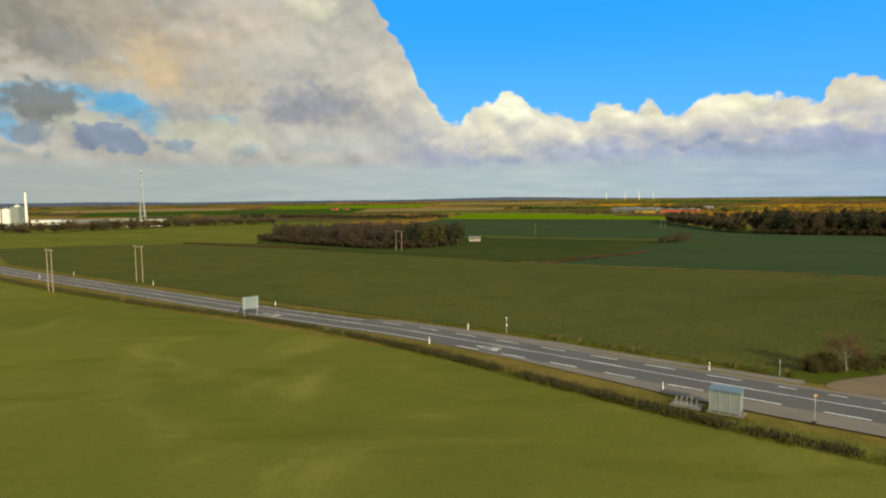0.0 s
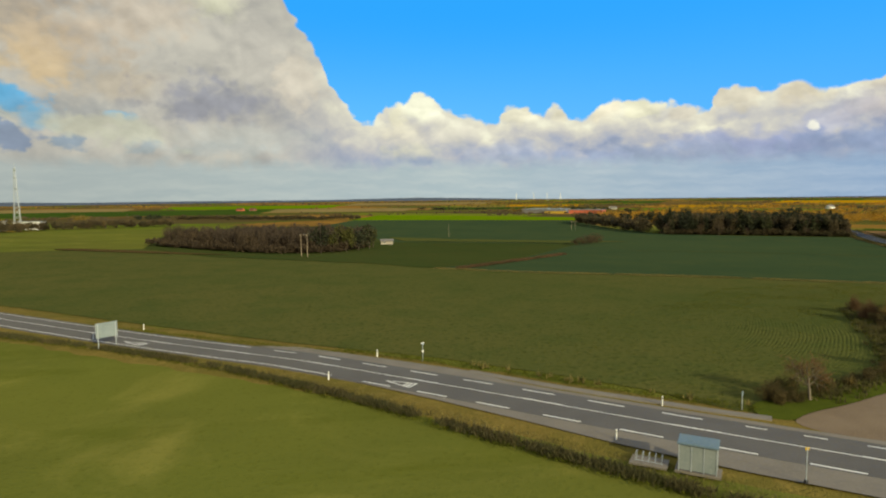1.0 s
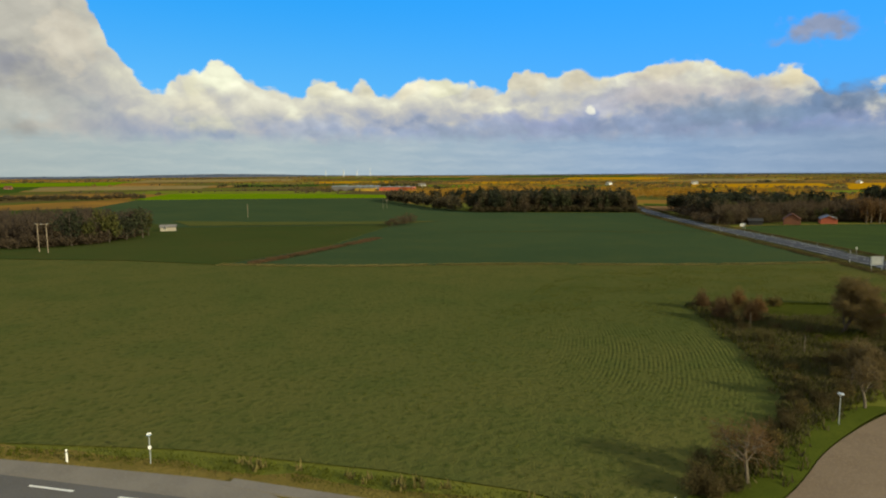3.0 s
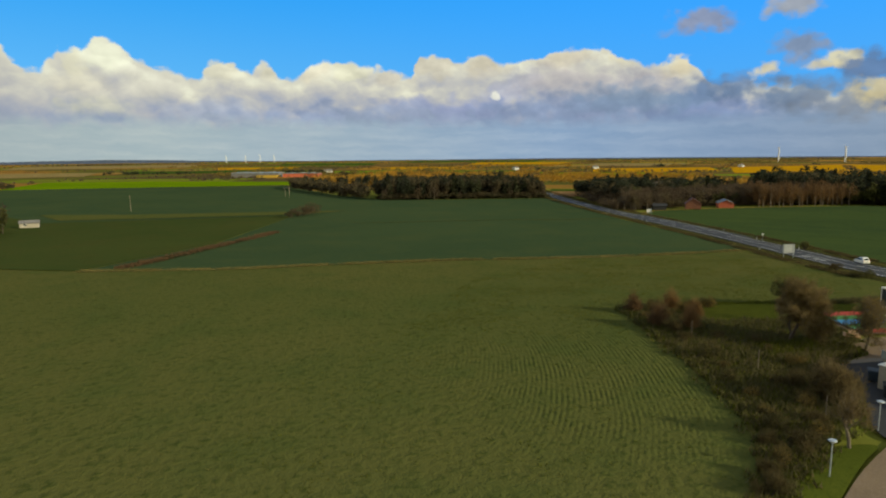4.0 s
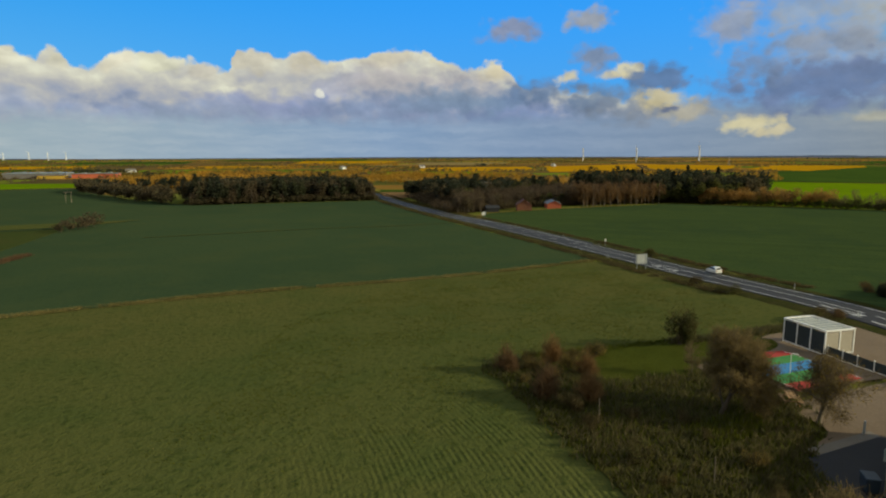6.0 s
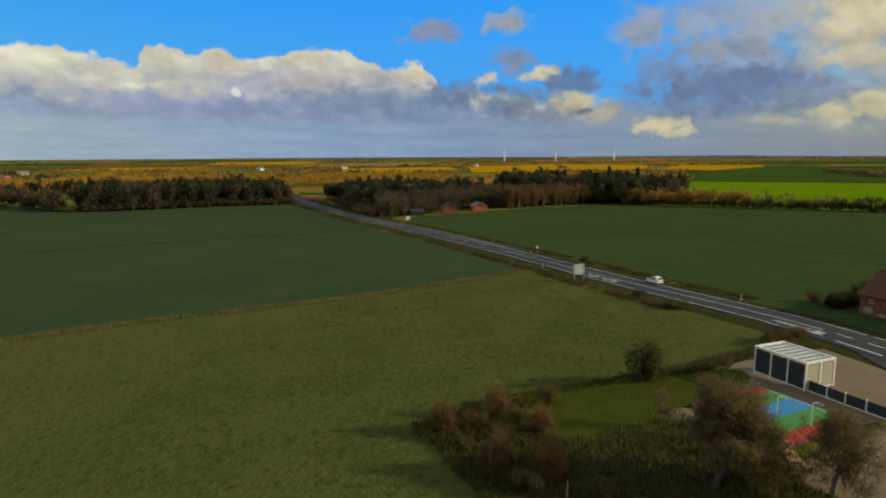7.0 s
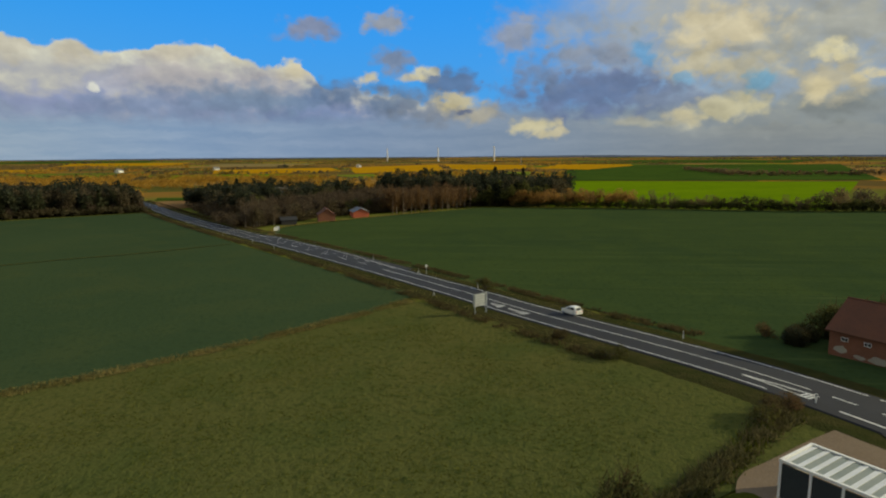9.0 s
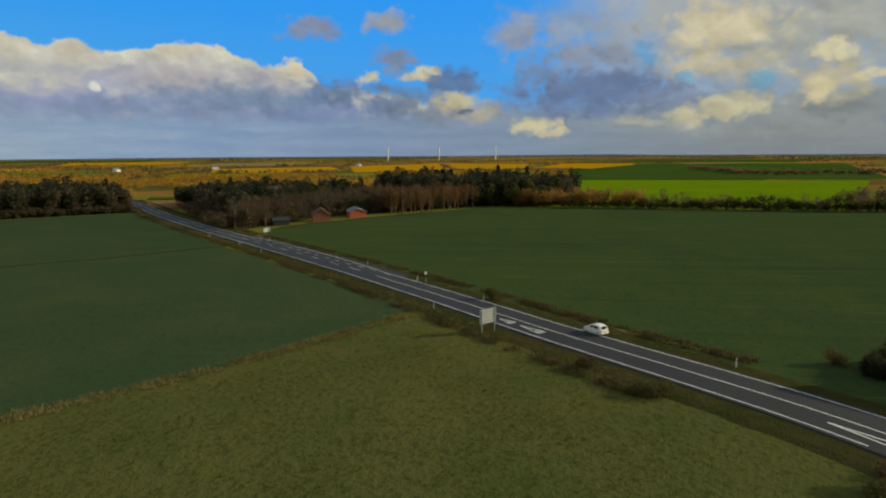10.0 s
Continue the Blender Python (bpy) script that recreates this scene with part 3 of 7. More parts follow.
def drape(name, outline, lift, mat, step, label, category="field", drop=0.0):
    """A sheet with that outline, laid over the ground."""
    bm = bmesh.new()
    bm.faces.new([bm.verts.new((x, y, 0)) for x, y in outline])
    bm.normal_update()
    bmesh.ops.triangulate(bm, faces=bm.faces[:], ngon_method="EAR_CLIP")
    pts = np.array(outline)
    for axis in (0, 1):
        for v in np.arange(pts[:, axis].min() + step, pts[:, axis].max(), step):
            co, no = [0, 0, 0], [0, 0, 0]
            co[axis], no[axis] = v, 1
            bmesh.ops.bisect_plane(bm, geom=bm.verts[:] + bm.edges[:] + bm.faces[:], plane_co=co, plane_no=no)
    for v in bm.verts:
        v.co.z = float(gz(v.co.x, v.co.y)) + lift - (drop if v.is_boundary else 0)
    bmesh.ops.recalc_face_normals(bm, faces=bm.faces[:])
    if sum(f.normal.z for f in bm.faces) < 0:
        bmesh.ops.reverse_faces(bm, faces=bm.faces[:])
    me = bpy.data.meshes.new(name)
    bm.to_mesh(me)
    bm.free()
    me.materials.append(mat)
    me.polygons.foreach_set("use_smooth", [True] * len(me.polygons))
    return tagged(new(name, me), label, category, kind="structure")


def rounded(outline, times=2):
    """The same outline with its corners cut round."""
    for _ in range(times):
        outline = [(a[0] + (b[0] - a[0]) * f, a[1] + (b[1] - a[1]) * f) for a, b in zip(outline, outline[1:] + outline[:1]) for f in (0.22, 0.78)]
    return outline


def spline(points, step=3.0):
    """Even points on a smooth line through the given ones, and the line's left-hand normals."""
    p = np.array(points, float)
    p = np.vstack([2 * p[0] - p[1], p, 2 * p[-1] - p[-2]])
    out = []
    for a, b, c, d in zip(p, p[1:], p[2:], p[3:]):
        m = max(2, int(np.linalg.norm(c - b) / 0.5))
        for t in np.arange(m) / m:
            out.append(0.5 * (2 * b + (c - a) * t + (2 * a - 5 * b + 4 * c - d) * t ** 2 + (3 * b - a - 3 * c + d) * t ** 3))
    out = np.array(out + [p[-2]])
    run = np.r_[0, np.cumsum(np.linalg.norm(np.diff(out, axis=0), axis=1))]
    at = np.linspace(0, run[-1], max(2, int(run[-1] / step) + 1))
    line = np.stack([np.interp(at, run, out[:, k]) for k in (0, 1)], 1)
    d = np.gradient(line, axis=0)
    d /= np.linalg.norm(d, axis=1)[:, None]
    return line, np.stack([-d[:, 1], d[:, 0]], 1), at


def ribbon(name, points, section, mat, label="", category="road", step=3.0, kind="structure", ragged=0.0, parent=None):
    """A strip along a line. section: pairs of offset to the left and height over the ground."""
    line, left, _ = spline(points, step)
    k = len(section)
    rng = random.Random(len(points) * 7 + k)
    verts, faces = [], []
    for (x, y), (nx, ny) in zip(line, left):
        for i, (off, up) in enumerate(section):
            o = off + (rng.uniform(-ragged, ragged) if i in (0, k - 1) else 0)
            px, py = x + nx * o, y + ny * o
            verts.append((px, py, float(gz(px, py)) + up))
    for j in range(len(line) - 1):
        for i in range(k - 1):
            a = j * k + i
            faces.append((a + 1, a, a + k, a + k + 1))
    ob = mesh_object(name, verts, faces, mat, parent)
    if label:
        tagged(ob, label, category, kind=kind)
    return ob


ROAD_A = [(-420, 395), (-240, 259), (-132, 177), (-115.8, 164.7), (-70, 131.6), (-31.8, 104.2), (-14.9, 92.9), (-5.8, 87.0), (5.6, 78.1), (15.8, 69.9), (25.8, 61.6), (37.4, 52.4), (57, 37.0), (76, 22), (120, -13), (300, -160)]
ROAD_B = [(600, 900), (440, 560), (364, 423), (329, 369), (298.5, 325), (263.4, 271.6), (225.4, 211.2), (193.4, 162.0), (169.6, 127.9), (154.9, 108.4), (141.9, 90.8), (132.0, 79.0), (115.2, 62.7), (95, 41), (76, 23.5), (40, -12)]

# fields
drape("field_wheat", [(25, 190), (49, 175.2), (65, 169.3), (90, 160), (113.5, 147), (131, 138.8), (147, 133), (163, 130.5), (178, 155), (210, 206), (256, 276), (303, 345),
                      (262, 368), (211, 402), (215, 500), (236, 620), (250, 690), (130, 745), (0, 790), (-30, 620), (3, 420), (22, 345), (118, 318), (60, 225)], 0.15, M["wheat"], 12, "dark green winter wheat field")
drape("field_grass_strip", [(28, 352), (120, 322), (150, 330), (60, 372), (22, 400)], 0.3, M["meadow"], 12, "pale strip of rough grass between crops")
drape("field_fallow", [(25, 191), (60, 226), (117, 317), (22, 345), (3, 420), (-30, 620), (-100, 600), (-120, 420), (-91, 297), (-50, 244), (4, 211)], 0.12, M["fallow"], 12, "dark olive fallow field between meadow and wheat")
drape("field_bright", [(-10, 792), (130, 747), (268, 695), (290, 800), (150, 960), (40, 1010)], 0.2, M["bright"], 20, "bright green sunlit young crop field")
drape("field_wheat_right", [(177, 130), (166, 110), (155, 93), (143, 77), (150, 62), (200, 20), (260, -40), (390, -60), (372, 32), (380, 124), (371, 188), (306, 219), (262, 231), (240, 226), (205, 172)], 0.15, M["wheat2"], 12, "green winter wheat field beside the main road")
drape("field_young_crop", [(388, 165), (480, 215), (735, 275), (760, -64), (448, 12), (378, 30)], 0.25, M["bright"], 15, "bright green sunlit young crop field")
drape("field_stubble", [(958, 600), (1396, 870), (1780, 790), (1091, 488)], 0.4, M["stubble"], 30, "golden stubble field")
drape("field_stubble", [(1100, 470), (1780, 770), (1790, 520), (1300, 395)], 0.4, M["stubble"], 30, "golden stubble field")
drape("field_stubble", [(1240, 262), (1320, 380), (1830, 430), (1850, 240), (1650, 215)], 0.4, M["stubble"], 30, "orange-brown stubble field on a far rise")
drape("field_green", [(735, 278), (1240, 300), (1750, 250), (1850, -260), (800, -94)], 0.35, M["green_far"], 40, "green crop field behind the bright one")
drape("field_green", [(791, 878), (841, 803), (894, 717), (863, 607), (777, 551), (673, 621), (709, 789)], 0.4, M["bright"], 30, "bright green field between golden belts")
drape("field_stubble", [(1109, 1040), (1368, 902), (1048, 678), (922, 738), (897, 841)], 0.4, M["stubble"], 30, "golden field before the far ridge")
drape("field_stubble", [(590, 473), (637, 461), (569, 417), (550, 440)], 0.4, M["stubble"], 20, "golden clearing behind the hamlet")
drape("field_stubble", [(897, 478), (960, 458), (838, 416), (811, 433)], 0.4, M["stubble"], 20, "golden clearing behind the large wood")
drape("earth_field", [(364, 406), (383, 384), (334, 341), (326, 352), (333, 370)], 0.4, M["plough"], 15, "brown ploughed plot beside the main road")
drape("field_green", [(393, 434), (404, 403), (388, 389), (373, 415)], 0.4, M["green_far"], 15, "green plot beside the main road")
drape("field_pasture", [(36, 62.5), (31, 69.5), (24, 76), (12, 85.5), (-8, 97.5), (-36, 117), (-72, 143), (-136, 190), (-190, 255), (-91, 296), (-50, 243), (4, 210), (25, 190), (49, 175), (90, 160), (131, 138.8), (158, 129.5), (153, 112), (143, 96), (132, 83), (127, 76.5), (118, 77.5), (112, 82.5), (108, 85), (97, 95), (84.5, 104.5), (76, 92), (64, 75), (57, 70), (44, 64)], 0.1, M["meadow"], 6, "olive-green pasture with faint curving rows")

# far plots, sun and cloud put into their colours, by azimuth and distance
PLOTS = [(-37, -10, 1180, 1700, "green_far", "green"), (-37, -21, 1720, 2300, "pale_stubble", "pale tan"), (-20, -3, 1800, 2500, "bright", "bright green"), (-12, 3, 1250, 1600, "pale_stubble", "pale tan"), (4, 16, 1350, 1600, "green_far", "green"),
         (-3, 12, 2300, 3000, "pale_stubble", "pale tan"), (12, 20, 1700, 1960, "stubble", "golden"), (22, 30, 1150, 1330, "bright", "bright green"), (27, 36, 1500, 1700, "stubble", "golden"), (33, 40, 1000, 1120, "bright", "bright green"), (36, 46, 2100, 2600, "stubble", "golden"),
         (44, 52, 860, 990, "bright", "bright green"), (47, 57, 1750, 2150, "pale_stubble", "pale tan"), (18, 28, 2300, 2900, "green_far", "green"), (84, 100, 2000, 2700, "green_far", "green"), (30, 44, 2900, 3500, "green_far", "green")]


def plot_corners(a0, a1, d0, d1):
    skew = (a1 - a0) * 0.12
    return [(80 + d * math.sin(radians(a)), 100 + d * math.cos(radians(a))) for a, d in ((a0, d0), (a1 - skew, d0 * 0.97), (a1, d1), (a0 + skew, d1 * 1.03))]


for a0, a1, d0, d1, mat, word in PLOTS:
    drape("field_far", plot_corners(a0, a1, d0, d1), 0.45, M[mat], 60, word + " field in the far patchwork of farmland")

# roads
for pts, side in ((ROAD_A, "A"), (ROAD_B, "B")):
    ribbon("verge", pts, [(-9.0, -0.12), (-6.0, 0.22), (0, 0.26), (6.0, 0.22), (9.0, -0.12)], M["verge" if side == "A" else "verge_brown"], "dry yellow-brown grass verge along the road", "verge", ragged=0.6)
ribbon("road", ROAD_A, [(-3.6, 0.2), (-3.45, 0.33), (0, 0.37), (3.45, 0.33), (3.6, 0.2)], M["asphalt"], "grey asphalt country road with white markings", "road")
ribbon("road", ROAD_B, [(-3.85, 0.2), (-3.7, 0.33), (0, 0.38), (3.7, 0.33), (3.85, 0.2)], M["asphalt_dark"], "dark grey asphalt main road with white markings", "road")

# ---------------------------------------------------------------- building helpers


def root(name, at, turn=0.0, label="", category="", group="", kind=""):
    """An empty at a thing's base, to hold its parts."""
    ob = new(name)
    ob.empty_display_size = 0.3
    ob.matrix_world = Matrix.Translation(at) @ Matrix.Rotation(turn, 4, "Z")
    return tagged(ob, label, category, group, kind)


def part(name, bm, mat, parent, label=""):
    me = bpy.data.meshes.new(name)
    bmesh.ops.recalc_face_normals(bm, faces=bm.faces[:])
    bm.to_mesh(me)
    bm.free()
    me.materials.append(mat)
    ob = new(name, me)
    ob.parent = parent
    return tagged(ob, label)


def box(bm, x0, y0, z0, x1, y1, z1, bevel=0.0):
    r = bmesh.ops.create_cube(bm, size=1.0, matrix=Matrix.Translation(((x0 + x1) / 2, (y0 + y1) / 2, (z0 + z1) / 2)) @ Matrix.Diagonal((x1 - x0, y1 - y0, z1 - z0, 1)))
    if bevel:
        es = list({e for v in r["verts"] for e in v.link_edges})
        bmesh.ops.bevel(bm, geom=es, offset=bevel, segments=1, affect="EDGES")
    return bm


def boxed(*dims, bevel=0.0):
    return box(bmesh.new(), *dims, bevel=bevel)


def rod(bm, a, b, r0, r1=None, sides=8):
    a, b = Vector(a), Vector(b)
    d = b - a
    m = Matrix.Translation((a + b) / 2) @ d.to_track_quat("Z", "Y").to_matrix().to_4x4()
    bmesh.ops.create_cone(bm, cap_ends=True, segments=sides, radius1=r0, radius2=r0 if r1 is None else r1, depth=d.length, matrix=m)
    return bm


def rodded(a, b, r0, r1=None, sides=8):
    return rod(bmesh.new(), a, b, r0, r1, sides)


def poly(bm, pts):
    return bm.faces.new([bm.verts.new(p) for p in pts])


def prism(pts, z0, z1):
    """A flat outline pushed up from z0 to z1."""
    bm = bmesh.new()
    f = poly(bm, [(x, y, z0) for x, y in pts])
    r = bmesh.ops.extrude_face_region(bm, geom=[f])
    bmesh.ops.translate(bm, vec=(0, 0, z1 - z0), verts=[v for v in r["geom"] if isinstance(v, bmesh.types.BMVert)])
    return bm


# more materials
M.update({
    "mown": crop("mown_grass", [(0.062, 0.078, 0.012), (0.076, 0.090, 0.014), (0.054, 0.068, 0.011), (0.040, 0.054, 0.009)], 0.1, 0.5, 5.0),
    "bark": material("bark", [(0.085, 0.068, 0.05), (0.06, 0.05, 0.04), (0.12, 0.10, 0.08)], 2.0, 20.0, 0.95, 0.5),
    "pale_bark": material("pale_bark", [(0.15, 0.125, 0.09), (0.11, 0.09, 0.07), (0.20, 0.165, 0.13)], 2.0, 20.0, 0.9, 0.4),
    "birch_bark": material("birch_bark", [(0.45, 0.40, 0.34), (0.34, 0.29, 0.24), (0.16, 0.13, 0.11)], 1.5, 6.0, 0.85, 0.3),
    "twigs": material("bare_twigs", [(0.150, 0.118, 0.064), (0.120, 0.096, 0.052), (0.185, 0.140, 0.072)], 0.8, 6.0, 0.95, 0, island=0.15, per_object=0.25, leafy=0.45, spec=0.1),
    "twigs_red": material("reddish_twigs", [(0.165, 0.100, 0.046), (0.130, 0.084, 0.042), (0.190, 0.118, 0.052)], 0.8, 6.0, 0.95, 0, island=0.15, per_object=0.2, leafy=0.45, spec=0.1),
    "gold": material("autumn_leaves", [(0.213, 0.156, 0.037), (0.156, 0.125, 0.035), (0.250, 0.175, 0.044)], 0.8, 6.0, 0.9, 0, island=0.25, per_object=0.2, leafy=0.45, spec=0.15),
    # sun on the far autumn trees is put into this golden colour
    "amber": material("sunlit_far_leaves", [(0.42, 0.235, 0.03), (0.34, 0.195, 0.03), (0.29, 0.195, 0.035)], 0.05, 0.6, 0.9, 0, island=0.2, per_object=0.2, leafy=0.45, spec=0.1),
    "leaf": material("olive_leaves", [(0.074, 0.084, 0.022), (0.095, 0.092, 0.027), (0.057, 0.068, 0.019)], 0.8, 6.0, 0.85, 0, island=0.25, per_object=0.2, leafy=0.45, spec=0.2),
    # cloud shade over the woods is put into the next two dark crown colours
    "fir": material("fir_needles", [(0.038, 0.048, 0.026), (0.052, 0.055, 0.028), (0.032, 0.041, 0.022)], 0.8, 6.0, 0.9, 0, island=0.15, per_object=0.25, leafy=0.4, spec=0.15),
    "woodland": material("woodland_crowns", [(0.100, 0.076, 0.044), (0.078, 0.072, 0.038), (0.122, 0.090, 0.048)], 0.06, 0.8, 0.95, 0, island=0.15, leafy=0.45, spec=0.1),
    "tree_brown": material("withered_leaves", [(0.150, 0.120, 0.052), (0.120, 0.100, 0.044), (0.185, 0.142, 0.062)], 0.8, 6.0, 0.95, 0, island=0.25, leafy=0.45, spec=0.1),
    "signpale": material("pale_sign_back", [(0.30, 0.315, 0.315), (0.26, 0.275, 0.275), (0.34, 0.355, 0.355)], 0.8, 5.0, 0.7, 0.05),
    "beech": material("beech_leaves", [(0.34, 0.20, 0.060), (0.28, 0.17, 0.050), (0.38, 0.23, 0.07)], 0.1, 1.0, 0.9, 0, island=0.2, per_object=0.2, leafy=0.45, spec=0.1),
    "weeds": material("scrub_weeds", [(0.110, 0.092, 0.042), (0.084, 0.080, 0.034), (0.092, 0.096, 0.032)], 0.12, 1.0, 0.9, 0, island=0.35, leafy=0.45, spec=0.1),
    "twigs_dark": material("dark_bare_twigs", [(0.098, 0.074, 0.048), (0.078, 0.062, 0.042), (0.120, 0.088, 0.054)], 0.8, 6.0, 0.95, 0, island=0.15, per_object=0.2, leafy=0.45, spec=0.1),
    "blade": material("green_grass_blades", [(0.073, 0.086, 0.008), (0.092, 0.097, 0.010), (0.049, 0.064, 0.007)], 0.05, 0.6, 0.9, 0, island=0.35, leafy=0.35, spec=0.12),
    "straw": material("dry_grass_blades", [(0.190, 0.158, 0.056), (0.132, 0.115, 0.036), (0.250, 0.205, 0.080)], 0.06, 0.8, 0.9, 0, island=0.4, leafy=0.35, spec=0.12),
    "brush": material("brown_brush", [(0.096, 0.072, 0.032), (0.072, 0.060, 0.026), (0.082, 0.078, 0.024)], 0.1, 1.0, 0.9, 0, island=0.45, leafy=0.4, spec=0.1),
    "brick": material("old_red_brick", [(0.210, 0.084, 0.046), (0.160, 0.068, 0.040), (0.250, 0.140, 0.092)], 0.5, 7.0, 0.9, 0.4),
    "tiles": material("red_roof_tiles", [(0.125, 0.050, 0.028), (0.098, 0.042, 0.025), (0.070, 0.038, 0.025)], 0.4, 5.0, 0.85, 0.4),
    "redwall": material("red_painted_wall", [(0.46, 0.12, 0.06), (0.40, 0.10, 0.055), (0.52, 0.16, 0.08)], 0.3, 2.0, 0.8, 0.1),
    "dark": material("dark_screen", [(0.030, 0.038, 0.042), (0.037, 0.045, 0.048), (0.022, 0.028, 0.031)], 0.5, 5.0, 0.6, 0.05),
    "glass": material("dark_glass", [(0.02, 0.025, 0.03), (0.03, 0.035, 0.04), (0.015, 0.02, 0.024)], 0.4, 2.0, 0.08, 0, spec=0.6),
    "beige": material("beige_panel", [(0.34, 0.31, 0.25), (0.30, 0.27, 0.22), (0.38, 0.35, 0.29)], 0.4, 4.0, 0.75, 0.05),
    "bluegrey": material("bluegrey_sheet", [(0.12, 0.17, 0.21), (0.10, 0.145, 0.18), (0.155, 0.205, 0.24)], 0.6, 5.0, 0.5, 0.05),
    "frosted": material("frosted_panel", [(0.22, 0.245, 0.24), (0.18, 0.21, 0.21), (0.26, 0.285, 0.27)], 0.7, 4.0, 0.4, 0.03),
    "yellow": material("yellow_paint", [(0.46, 0.31, 0.04), (0.40, 0.27, 0.04), (0.38, 0.26, 0.05)], 0.6, 5.0, 0.6, 0.05),
    "court_red": material("red_court", [(0.375, 0.034, 0.022), (0.323, 0.030, 0.021), (0.270, 0.034, 0.026)], 0.3, 5.0, 0.85, 0.1, relief=0.01),
    "court_green": material("green_court", [(0.060, 0.225, 0.053), (0.049, 0.188, 0.045), (0.041, 0.150, 0.041)], 0.3, 5.0, 0.85, 0.1, relief=0.01),
    "court_blue": material("blue_court", [(0.048, 0.216, 0.464), (0.040, 0.184, 0.400), (0.040, 0.152, 0.336)], 0.3, 5.0, 0.85, 0.1, relief=0.01),
    "wood": material("weathered_wood", [(0.30, 0.24, 0.17), (0.24, 0.19, 0.14), (0.36, 0.29, 0.21)], 1.0, 12.0, 0.85, 0.3),
    "plank": material("warm_wood", [(0.40, 0.24, 0.11), (0.34, 0.20, 0.09), (0.46, 0.29, 0.14)], 1.0, 12.0, 0.75, 0.3),
    "black": material("black_plastic", [(0.02, 0.02, 0.022), (0.028, 0.028, 0.03), (0.015, 0.015, 0.016)], 1.0, 6.0, 0.6, 0.05),
    "car_paint": material("white_car_paint", [(0.80, 0.79, 0.74), (0.78, 0.77, 0.72), (0.74, 0.73, 0.68)], 0.5, 3.0, 0.22, 0, spec=0.5),
    "tail": material("red_lamp_glass", [(0.45, 0.02, 0.02), (0.40, 0.02, 0.02), (0.36, 0.02, 0.02)], 0.5, 3.0, 0.25, 0),
    "bluebin": material("blue_plastic", [(0.022, 0.036, 0.055), (0.028, 0.042, 0.062), (0.018, 0.028, 0.045)], 0.5, 4.0, 0.5, 0.05),
    "sheet": material("grey_roof_sheet", [(0.16, 0.15, 0.145), (0.13, 0.125, 0.12), (0.20, 0.19, 0.18)], 0.3, 3.0, 0.6, 0.1),
    "signback": material("sign_back", [(0.20, 0.24, 0.26), (0.17, 0.21, 0.23), (0.24, 0.28, 0.29)], 0.8, 5.0, 0.7, 0.05),
    "earth": material("brown_earth", [(0.085, 0.055, 0.022), (0.060, 0.046, 0.018), (0.11, 0.072, 0.032)], 0.3, 3.0, 0.95, 0.4, spec=0.0),
    "signblue": material("blue_sign", [(0.08, 0.22, 0.45), (0.07, 0.19, 0.40), (0.10, 0.25, 0.48)], 1.0, 5.0, 0.5, 0),
})


# ---------------------------------------------------------------- roads: markings


class Road:
    """Places on a road by metres along it and offset to the left."""

    def __init__(self, points, half, crown, edge):
        self.line, self.left, self.run = spline(points, 0.5)
        self.half, self.crown, self.edge = half, crown, edge

    def find(self, x, y):
        d = np.hypot(self.line[:, 0] - x, self.line[:, 1] - y)
        k = int(d.argmin())
        return float(self.run[k]), float((x - self.line[k, 0]) * self.left[k, 0] + (y - self.line[k, 1]) * self.left[k, 1])

    def at(self, s, o, lift=0.006):
        x, y, nx, ny = (float(np.interp(s, self.run, a)) for a in (self.line[:, 0], self.line[:, 1], self.left[:, 0], self.left[:, 1]))
        px, py = x + nx * o, y + ny * o
        return Vector((px, py, float(gz(x, y)) + self.crown - (self.crown - self.edge) * abs(o) / self.half + lift + (float(gz(px, py)) - float(gz(x, y)))))

    def stripe(self, s0, s1, o, width, o1=None, step=2.0):
        o1 = o if o1 is None else o1
        n = max(1, int(abs(s1 - s0) / step))
        verts, faces = [], []
        for k in range(n + 1):
            f = k / n
            s, c = s0 + (s1 - s0) * f, o + (o1 - o) * f
            verts += [self.at(s, c - width / 2), self.at(s, c + width / 2)]
            if k:
                faces.append((2 * k - 2, 2 * k - 1, 2 * k + 1, 2 * k))
        return verts, faces


def markings(name, strips, label):
    """Each painted stroke is a part of its own under the marking."""
    holder = tagged(new(name), label, "road marking", kind="structure")
    for verts, faces in strips:
        mesh_object("stroke", verts, faces, M["paint"], holder)


A, B = Road(ROAD_A, 3.45, 0.37, 0.33), Road(ROAD_B, 3.7, 0.38, 0.33)
sA, sB = (lambda x, y: A.find(x, y)[0]), (lambda x, y: B.find(x, y)[0])


def give_way(road, tip, base_s, o_tip, o_lo, o_hi):
    """A long outlined triangle with a barred foot."""
    sgn = 1 if base_s > tip else -1
    out = [road.stripe(tip, base_s, o_tip, 0.16, o_lo + 0.08), road.stripe(tip, base_s, o_tip, 0.16, o_hi - 0.08)]
    for k in range(3):
        s0 = base_s - sgn * 0.42 * k
        f = 1 - 0.42 * k / max(0.1, abs(base_s - tip))
        verts = [road.at(s0, o_tip + (o_lo - o_tip) * f + 0.17), road.at(s0, o_tip + (o_hi - o_tip) * f - 0.17), road.at(s0 - sgn * 0.22, o_tip + (o_hi - o_tip) * f - 0.22), road.at(s0 - sgn * 0.22, o_tip + (o_lo - o_tip) * f + 0.22)]
        out.append((verts, [(0, 1, 2, 3)]))
    return out


